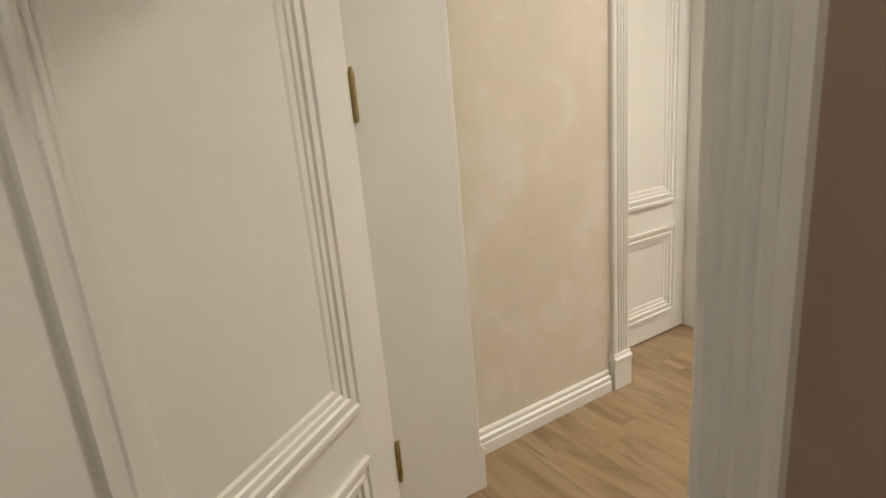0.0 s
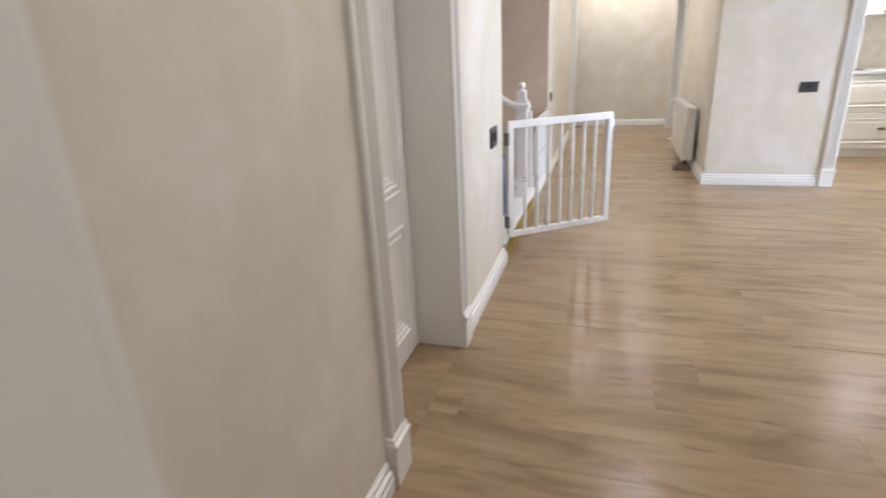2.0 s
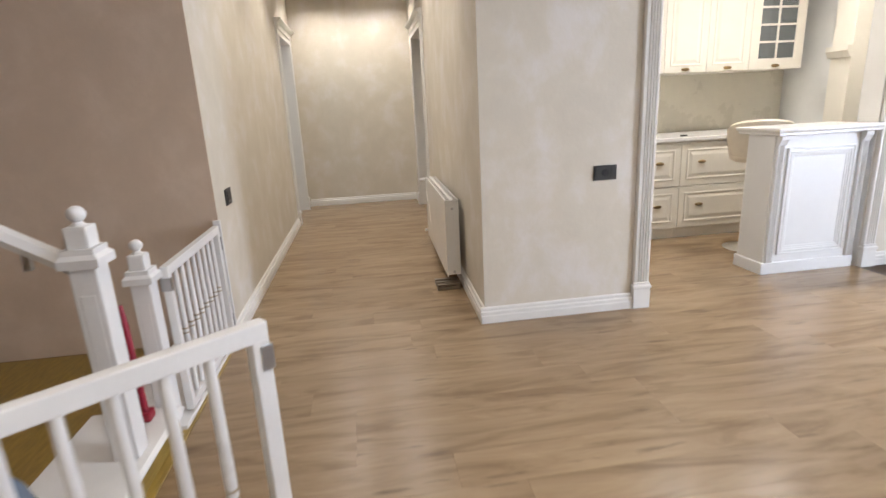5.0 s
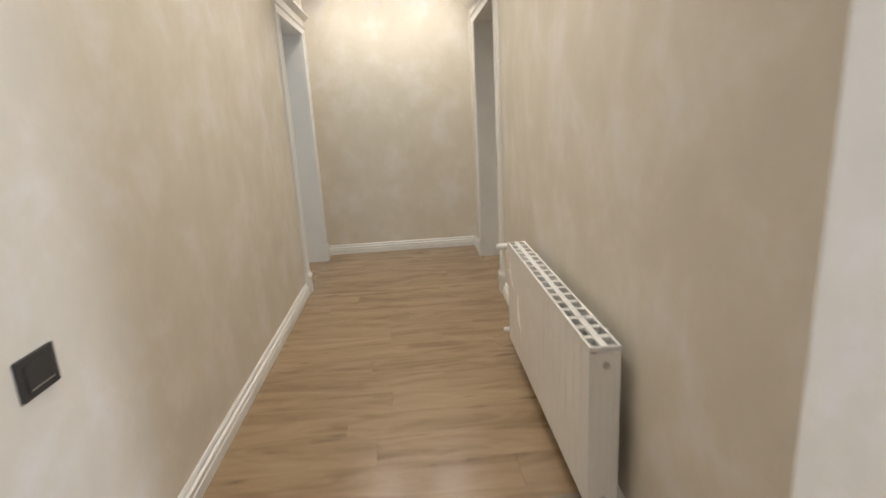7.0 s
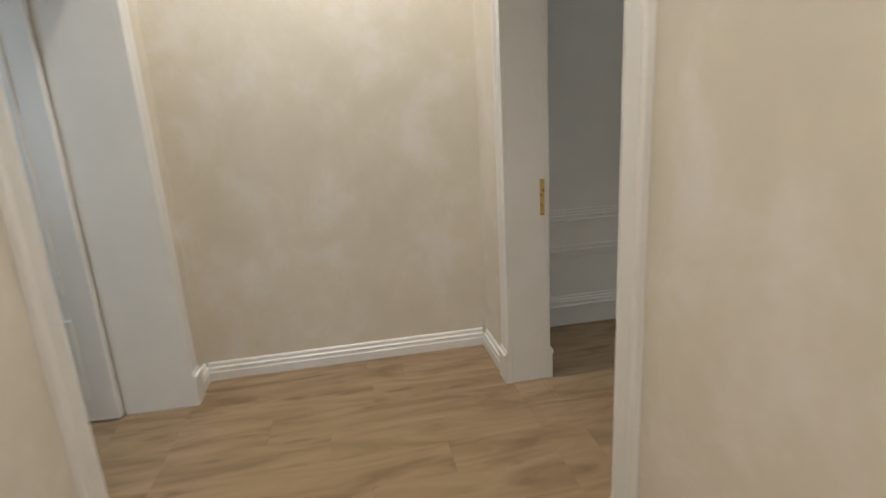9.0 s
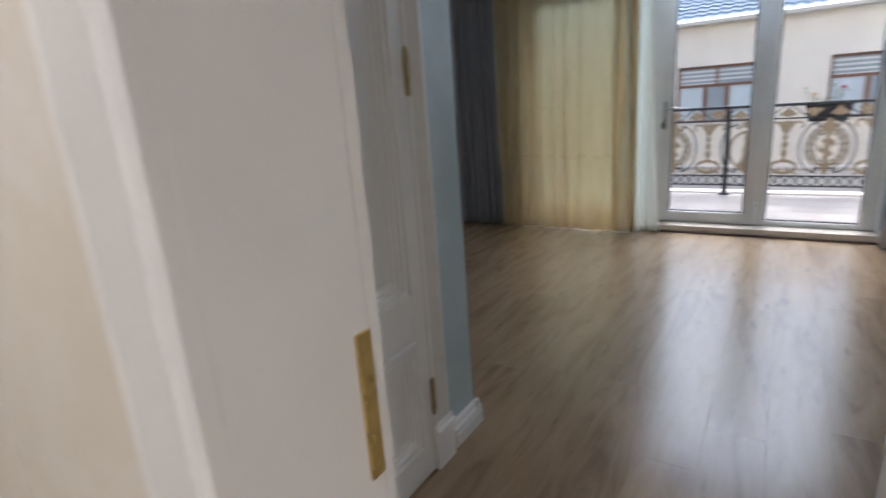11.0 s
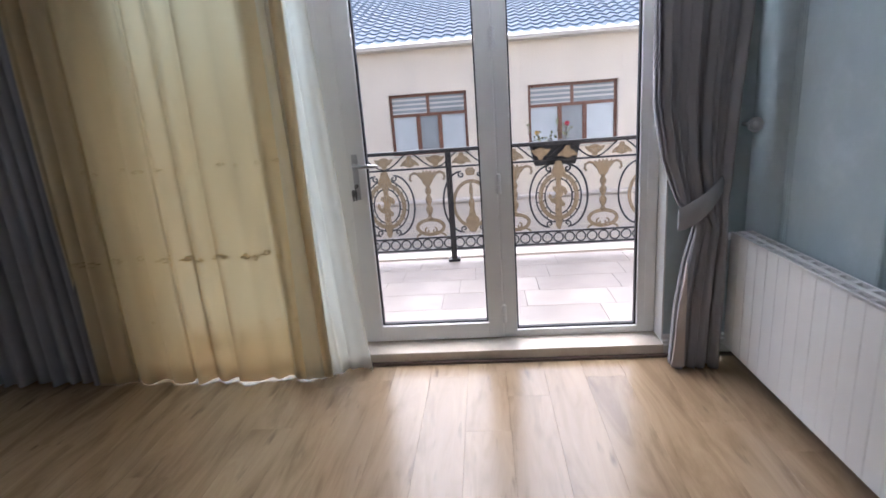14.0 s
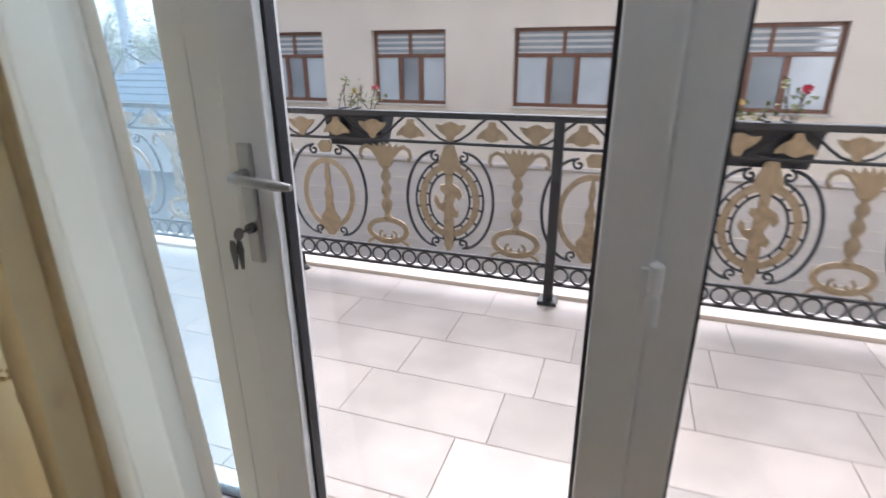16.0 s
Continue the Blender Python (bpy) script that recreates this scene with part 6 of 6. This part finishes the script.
while y < Y1 - 0.1:
    if flip % 2:
        shared("leaf_ornament", leaf_up, bal, Matrix.Translation((RX, y, 0)))
    else:
        shared("leaf_ornament", leaf_up, bal, Matrix.Translation((RX, y, 1.765)) @ Matrix.Diagonal((1, 1, -1, 1)))
        shared("chevron", chevron_me, bal, Matrix.Translation((RX, y, 0)))
    y += 0.2195
    flip += 1


def planter(y, wide, label, kind):
    t = thing("planter_box", (RX + 0.10, y, 0.80), label, "planter", "planters on the railing")
    b = bmesh.new()
    rings = []
    for z, g in ((0.775, 0.82), (0.79, 0.85), (0.93, 1.0), (0.94, 1.04), (0.955, 1.04), (0.955, 0.98), (0.93, 0.95)):
        rings.append([Vector((RX + 0.115 + sx * 0.075 * g, y + sy * wide / 2 * g, z)) for sx, sy in ((-1, -1), (1, -1), (1, 1), (-1, 1))])
    loft(b, rings)
    part("box", b, "soil_box", t)
    part("hook", cube(RX - 0.03, RX + 0.06, y - 0.05, y - 0.03, 0.979, 0.985), "iron", t)
    part("hook", cube(RX - 0.03, RX + 0.06, y + 0.03, y + 0.05, 0.979, 0.985), "iron", t)
    p = thing("potted_plant", (RX + 0.115, y, 0.94), "sparse flowering plant with small green leaves in a railing box", "plant", "plants on the railing")
    rnd = random.Random(int(y * 100))
    for s in range(kind):
        b = bmesh.new()
        base = Vector((RX + 0.115 + rnd.uniform(-0.03, 0.03), y + rnd.uniform(-0.4, 0.4) * wide, 0.93))
        tip = base + Vector((rnd.uniform(-0.04, 0.04), rnd.uniform(-0.08, 0.08), rnd.uniform(0.07, 0.22)))
        mid = (base + tip) / 2 + Vector((rnd.uniform(-0.02, 0.02), rnd.uniform(-0.03, 0.03), 0))
        tube(b, spline([base, mid, tip], 4), 0.0028, 5)
        stem = part("stem", b, "twig", p)
        b = bmesh.new()
        for k in range(9):
            f = rnd.uniform(0.35, 1.05)
            c = base.lerp(tip, f) + Vector((rnd.uniform(-0.03, 0.03), rnd.uniform(-0.035, 0.035), rnd.uniform(-0.015, 0.02)))
            d = Vector((rnd.uniform(-1, 1), rnd.uniform(-1, 1), rnd.uniform(-0.2, 0.9))).normalized()
            w = d.orthogonal().normalized()
            ln = rnd.uniform(0.020, 0.040)
            v = [b.verts.new(q) for q in (c, c + d * ln * 0.5 + w * ln * 0.32, c + d * ln, c + d * ln * 0.5 - w * ln * 0.32)]
            b.faces.new(v)
        part("leaves", b, "sprig", stem)
        if s in (0, 3):
            b = bmesh.new()
            for k in range(7):
                a = 2 * math.pi * k / 7
                d = Vector((0.3 * math.sin(a * 2), math.cos(a), math.sin(a) * 0.8 + 0.3)).normalized()
                w = d.orthogonal().normalized() * 0.010
                v = [b.verts.new(q) for q in (tip, tip + d * 0.014 + w, tip + d * 0.026, tip + d * 0.014 - w)]
                b.faces.new(v)
            part("flower", b, "petal" if s == 0 else "petal_pale", stem)


planter(9.40, 0.40, "dark plastic planter box hung outside the railing", 7)
planter(11.42, 0.36, "dark plastic planter box with a budding plant on the railing", 8)

# slab, house front and side returns of the balcony
bm = bmesh.new()
box(bm, 5.05, 6.90, 4.0, 16.5, -0.30, -0.014)
single("balcony_slab", bm, "grout", "balcony floor slab under the tiles", "slab", kind="structure")
bm = bmesh.new()
box(bm, 6.72, 6.92, 4.0, 16.5, -0.32, 0.012, 0.004)
single("trim_balcony_edge", bm, "facade_low", "pale stone edge of the balcony", "edge", kind="structure")
wall_along("wall_house_outside", "y", 5.05, 5.10, 4.0, 16.5, -3.2, 2.95, "facade", [(9.13, 11.95, 0, 2.17)], "pale outside wall of the house")
# ---------------------------------------------------------------- house across the street
house = thing("house_across", (12.5, 10, -3.2), "long cream stuccoed house with brown windows and blue metal roof", "house")
WX = [(15.08, 16.35), (12.86, 14.15), (10.27, 11.76), (7.47, 9.12)]
WZ0, WZ1 = 0.46, 1.61
bm = bmesh.new()
cuts = sorted(WX)
u = 5.72
for a, b_ in cuts:
    box(bm, 12.5, 12.75, u, a, -0.42, 2.40)
    box(bm, 12.5, 12.75, a, b_, -0.42, WZ0)
    box(bm, 12.5, 12.75, a, b_, WZ1, 2.40)
    u = b_
box(bm, 12.5, 12.75, u, 17.3, -0.42, 2.40)
part("wall", bm, "facade", house)
bm = bmesh.new()
box(bm, 12.47, 12.75, 5.70, 17.3, -3.2, -0.52)
part("lower_wall", bm, "facade_low", house)
bm = sweep(bmesh.new(), [(0, 0), (0.03, 0), (0.06, 0.03), (0.10, 0.05), (0.10, 0.09), (0.0, 0.11)], (12.5, 5.70, -0.53), (12.5, 17.3, -0.53), (-1, 0, 0))
part("string_course", bm, "facade_low", house)
for z in (-0.80, -1.08, -1.36, -1.64, -1.92, -2.2):
    part("course_joint", cube(12.455, 12.472, 5.70, 17.3, z - 0.006, z + 0.006), "facade", house)
part("end_wall", cube(12.75, 18.0, 5.72, 5.95, -3.2, 2.40), "facade", house)
part("end_wall", cube(12.75, 18.0, 17.1, 17.3, -3.2, 2.40), "facade", house)
part("gutter", sweep(bmesh.new(), [(0, 0), (0.02, -0.05), (0.08, -0.07), (0.13, -0.05), (0.15, 0.02), (0.13, 0.02), (0.08, -0.04), (0.03, -0.02)], (12.42, 5.4, 2.44), (12.42, 17.5, 2.44), (-1, 0, 0)), "gutter", house)
part("eave", cube(12.20, 12.75, 5.4, 17.5, 2.40, 2.46), "gutter", house)
# stepped metal-tile roof
bm = bmesh.new()
rise, run = 0.105, 0.30
cols = 12.2
nu = 170
rows = []
for j in range(19):
    for half in (0, 1):
        x = 12.16 + run * (j + half)
        zb = 2.50 + rise * (j + half) - (0.028 if half == 1 else 0.0)
        row = []
        for i in range(nu + 1):
            yy = 5.35 + cols * i / nu
            wv = 0.022 * math.cos(2 * math.pi * yy / 0.22)
            row.append(bm.verts.new((x, yy, zb + wv)))
        rows.append(row)
for a, b_ in zip(rows, rows[1:]):
    for i in range(nu):
        bm.faces.new((a[i], a[i + 1], b_[i + 1], b_[i]))
roof = part("roof", bm, "roof", house, "blue-grey wavy metal tile roof", 50)
for a, b_ in WX:
    bm = bmesh.new()
    fr = 0.055
    tz = WZ0 + (WZ1 - WZ0) * 0.66
    for q in ((a, a + fr, WZ0, WZ1), (b_ - fr, b_, WZ0, WZ1), (a + fr, b_ - fr, WZ0, WZ0 + fr), (a + fr, b_ - fr, WZ1 - fr, WZ1), (a + fr, b_ - fr, tz - 0.03, tz + 0.03)):
        box(bm, 12.60, 12.66, q[0], q[1], q[2], q[3], 0.004)
    w = b_ - a
    for c in (a + w * 0.36, a + w * 0.64):
        box(bm, 12.595, 12.655, c - 0.04, c + 0.04, WZ0 + fr, tz - 0.03, 0.004)
    c = a + w * 0.5
    box(bm, 12.60, 12.655, c - 0.03, c + 0.03, tz + 0.03, WZ1 - fr, 0.004)
    wnd = part("window", bm, "mahogany", house, "red-brown wooden window")
    for q0, q1, z0, z1, mt in ((a + fr, a + w * 0.36 - 0.04, WZ0 + fr, tz - 0.03, "frost_glass"), (a + w * 0.36 + 0.04, a + w * 0.64 - 0.04, WZ0 + fr, tz - 0.03, "dark_glass_room"), (a + w * 0.64 + 0.04, b_ - fr, WZ0 + fr, tz - 0.03, "frost_glass"),
                               (a + fr, c - 0.03, tz + 0.03, WZ1 - fr, "dark_glass_room"), (c + 0.03, b_ - fr, tz + 0.03, WZ1 - fr, "dark_glass_room")):
        part("pane", cube(12.625, 12.632, q0, q1, z0, z1), mt, wnd)
    for half, (q0, q1) in enumerate(((a + fr, c - 0.03), (c + 0.03, b_ - fr))):
        for s in range(3 + half):
            z = WZ1 - fr - 0.05 - s * 0.085
            part("blind_slat", cube(12.615, 12.6245, q0, q1, z - 0.018, z + 0.018), "blind", wnd)
    part("sill", cube(12.44, 12.62, a - 0.03, b_ + 0.03, WZ0 - 0.03, WZ0 - 0.001, 0.004), "gutter", wnd)
    # flat sheet whose colour stands in for the shaded room behind the panes
    part("room_dark", cube(12.70, 12.72, a, b_, WZ0, WZ1), "dark_glass_room", wnd)

side_house = thing("neighbour_house", (15.5, 3.0, -3.2), "lower grey rendered outbuilding beside the long house", "house")
part("wall", cube(14.6, 16.5, -4.0, 5.4, -3.2, 0.75), "facade_low", side_house)
part("coping", cube(14.55, 16.55, -4.0, 5.4, 0.75, 0.83, 0.01), "gutter", side_house)
ac = thing("air_conditioner", (14.3, 5.0, 0.95), "grey outdoor air-conditioner unit above the wall", "air conditioner")
part("case", cube(14.15, 14.55, 4.45, 5.25, 0.83, 1.45, 0.02), "plastic_white", ac)
part("fan_grille", cube(14.13, 14.15, 4.50, 4.98, 0.88, 1.40, 0.004), "charcoal", ac)
for s in range(7):
    part("slat", cube(14.118, 14.13, 4.50, 4.98, 0.90 + s * 0.07, 0.925 + s * 0.07), "plastic_white", ac)
part("bracket", cube(14.2, 14.6, 4.6, 4.65, 0.76, 0.83), "iron", ac)
part("bracket", cube(14.2, 14.6, 5.05, 5.1, 0.76, 0.83), "iron", ac)

far_house = thing("neighbour_house", (20.0, 27.0, -3.2), "low house with a grey-blue slate hipped roof down the street", "house")
part("wall", cube(20.3, 27.0, 20.3, 33.7, -3.2, -0.95), "facade_low", far_house)
bm = bmesh.new()
loft(bm, [[Vector((x, y, z)) for x, y in ((23.6 - gx, 27.0 - gy), (23.6 + gx, 27.0 - gy), (23.6 + gx, 27.0 + gy), (23.6 - gx, 27.0 + gy))] for gx, gy, z in ((3.7, 7.1, -0.98), (3.7, 7.1, -0.88), (0.15, 3.4, 0.95))])
part("roof", bm, "roof", far_house, "grey-blue slate hipped roof")
for k in range(7):
    z = -0.74 + k * 0.24
    f = (z + 0.88) / 1.83
    part("slate_course", cube(19.88 + 3.55 * f, 19.97 + 3.55 * f, 20.0 + 3.7 * f, 34.0 - 3.7 * f, z, z + 0.03), "roof", far_house)
mast = thing("street_mast", (30.0, 39.0, -3.2), "tall white painted mast behind the low house", "mast")
bm = bmesh.new()
lathe(bm, [(0.42, 0.0), (0.36, 4.0), (0.30, 9.5), (0.05, 9.6)], (30.0, 39.0, -3.2), segments=14)
part("pole", bm, "plastic_white", mast, "", 40)


def street_tree(x, y, height, spread, seed):
    """A trunk with forking limbs and a crown of many small leaf clumps."""
    rnd = random.Random(seed)
    t = thing("street_tree", (x, y, -3.2), "dark green leafy street tree behind the low roof", "tree", "street trees")
    b = bmesh.new()
    top = -3.2 + height
    tube(b, [(x, y, -3.2), (x + 0.1, y, -3.2 + height * 0.3), (x, y + 0.1, -3.2 + height * 0.6)], [0.26, 0.20, 0.12], 9)
    tips = []
    for k in range(11):
        a = 2 * math.pi * k / 11 + rnd.uniform(-0.3, 0.3)
        r = spread * rnd.uniform(0.45, 0.95)
        tip = Vector((x + r * math.cos(a), y + r * math.sin(a), top - height * rnd.uniform(0.05, 0.42)))
        fork = Vector((x, y, -3.2 + height * rnd.uniform(0.3, 0.58)))
        tube(b, [fork, fork.lerp(tip, 0.5) + Vector((0, 0, 0.3)), tip], [0.09, 0.05, 0.015], 6)
        tips.append((fork, tip))
    part("trunk", b, "twig", t, "", 50)
    verts, faces = [], []
    for fork, tip in tips:
        for clump in range(9):
            c = fork.lerp(tip, rnd.uniform(0.55, 1.12)) + Vector((rnd.gauss(0, 0.35), rnd.gauss(0, 0.35), rnd.gauss(0, 0.3)))
            for leaf in range(26):
                q = c + Vector((rnd.gauss(0, 0.20), rnd.gauss(0, 0.20), rnd.gauss(0, 0.16)))
                d = Vector((rnd.uniform(-1, 1), rnd.uniform(-1, 1), rnd.uniform(-0.7, 0.5))).normalized() * rnd.uniform(0.10, 0.17)
                w = d.orthogonal().normalized() * 0.045
                n = len(verts)
                verts += [q, q + d * 0.5 + w, q + d, q + d * 0.5 - w]
                faces.append((n, n + 1, n + 2, n + 3))
    me = bpy.data.meshes.new("crown")
    me.from_pydata(verts, [], faces)
    me.materials.append(M["leaf"])
    crown = new("crown", me)
    crown.parent = t
    crown.matrix_basis = WORLD_OF[t].inverted()
    crown["kind"] = "stuff"
    crown["label"] = "dense small dark green leaves"


street_tree(27.5, 33.5, 7.2, 2.6, 4)
street_tree(31.0, 42.5, 8.0, 2.8, 9)

bm = bmesh.new()
v = [bm.verts.new(p) for p in ((-1500, -1500, -3.2), (1500, -1500, -3.2), (1500, 1500, -3.2), (-1500, 1500, -3.2))]
bm.faces.new(v)
single("ground", bm, "asphalt", "asphalt street far below the balcony", "ground", kind="structure")

# ---------------------------------------------------------------- balcony tiles
tiles = thing("floor_balcony", (5.9, 10.0, 0), "beige porcelain balcony tiles laid in staggered rows", "floor", kind="structure")
tile_cache = {}
def flat_piece(cache, lx, ly, mat, top, deep, ch):
    key = (round(lx, 3), round(ly, 3))
    if key not in cache:
        b = bmesh.new()
        hx, hy = lx / 2, ly / 2
        loft(b, [[Vector((sx * (hx - g), sy * (hy - g), z)) for sx, sy in ((-1, -1), (1, -1), (1, 1), (-1, 1))] for z, g in ((top - deep, 0), (top - ch, 0), (top, ch))])
        cache[key] = finish(b, "piece", mat)
    return cache[key]
for r in range(6):
    x1 = 6.688 - r * 0.3035
    x0 = max(5.105, x1 - 0.3015)
    y = 10.222 + (6.081 - x1) / 0.3035 * 0.109 - 6 * 0.575
    while y < 14.0:
        me = flat_piece(tile_cache, x1 - x0, 0.573, "tile", 0.0, 0.012, 0.0015)
        shared("tile", me, tiles, Matrix.Translation(((x0 + x1) / 2, y + 0.2875, 0.0)))
        y += 0.575
bm = bmesh.new()
for y0, y1 in ((4.0, 6.55), (14.7, 16.5)):
    box(bm, 5.105, 6.70, y0, y1, -0.013, 0.0)
single("floor_balcony_ends", bm, "tile", "beige porcelain tiles at the ends of the balcony", "floor", kind="structure")

# ---------------------------------------------------------------- laminate floor
bm = bmesh.new()
for q in ((-2.8, 1.2, -2.2, 0.95), (-1.745, 5.6, 0.95, 6.16), (-3.2, 5.05, 6.16, 13.25), (-2.6, -1.745, 0.95, 3.545)):
    box(bm, q[0], q[1], q[2], q[3], -0.20, -0.010)
floor = single("floor", bm, "subfloor", "oak-look laminate floor, long boards with slight sheen", "floor", kind="structure")
REGIONS = [(-2.6, 1.0, -2.0, 0.65), (-1.28, -0.33, 0.65, 0.95), (XL, 0.497, 0.95, 2.93), (XL, 5.4, 2.93, 6.0), (0.685, 5.4, 0.8, 2.93), (1.06, 2.838, 6.0, 6.30), (1.06, 3.6, 6.30, 8.372), (XL, 0.10, 6.0, 10.63),
           (0.10, 0.27, 9.115, 10.135), (0.27, 4.69, 8.76, 10.72), (1.455, 4.69, 10.72, 13.06), (-1.745, XL, 9.45, 10.36), (-1.745, XL, 1.905, 2.625), (-3.05, -1.745, 8.6, 10.85)]
plank_cache = {}
rnd = random.Random(11)
W, L = 0.1895, 1.285
row = 0
y = -2.0
planks = []
while y < 13.06:
    x = -3.3 + rnd.uniform(-L, 0)
    while x < 5.4:
        for a0, a1, b0, b1 in REGIONS:
            x0, x1 = max(x, a0), min(x + L - 0.0004, a1)
            y0, y1 = max(y, b0), min(y + W - 0.0004, b1)
            if x1 - x0 > 0.004 and y1 - y0 > 0.004:
                planks.append((x0, x1, y0, y1))
        x += L
    y += W
    row += 1
near = [q for q in planks if q[1] > -1.5 and q[0] < 4.8 and q[3] > 0.6 and not (q[0] > 1.2 and q[3] < 8.5) and (q[1] - q[0]) > 0.25]
near = near[:300]
kept = set(near)
rest = bmesh.new()
for x0, x1, y0, y1 in planks:
    if (x0, x1, y0, y1) in kept:
        me = flat_piece(plank_cache, x1 - x0, y1 - y0, "laminate", 0.0, 0.009, 0.0005)
        shared("plank", me, floor, Matrix.Translation(((x0 + x1) / 2, (y0 + y1) / 2, 0)))
    else:
        hx, hy = (x1 - x0) / 2, (y1 - y0) / 2
        c = Vector(((x0 + x1) / 2, (y0 + y1) / 2, 0))
        loft(rest, [[c + Vector((sx * (hx - g), sy * (hy - g), z)) for sx, sy in ((-1, -1), (1, -1), (1, 1), (-1, 1))] for z, g in ((-0.009, 0), (-0.0005, 0), (0.0, 0.0005))])
planks_rest = part("planks", rest, "laminate", floor)
planks_rest["kind"] = "stuff"
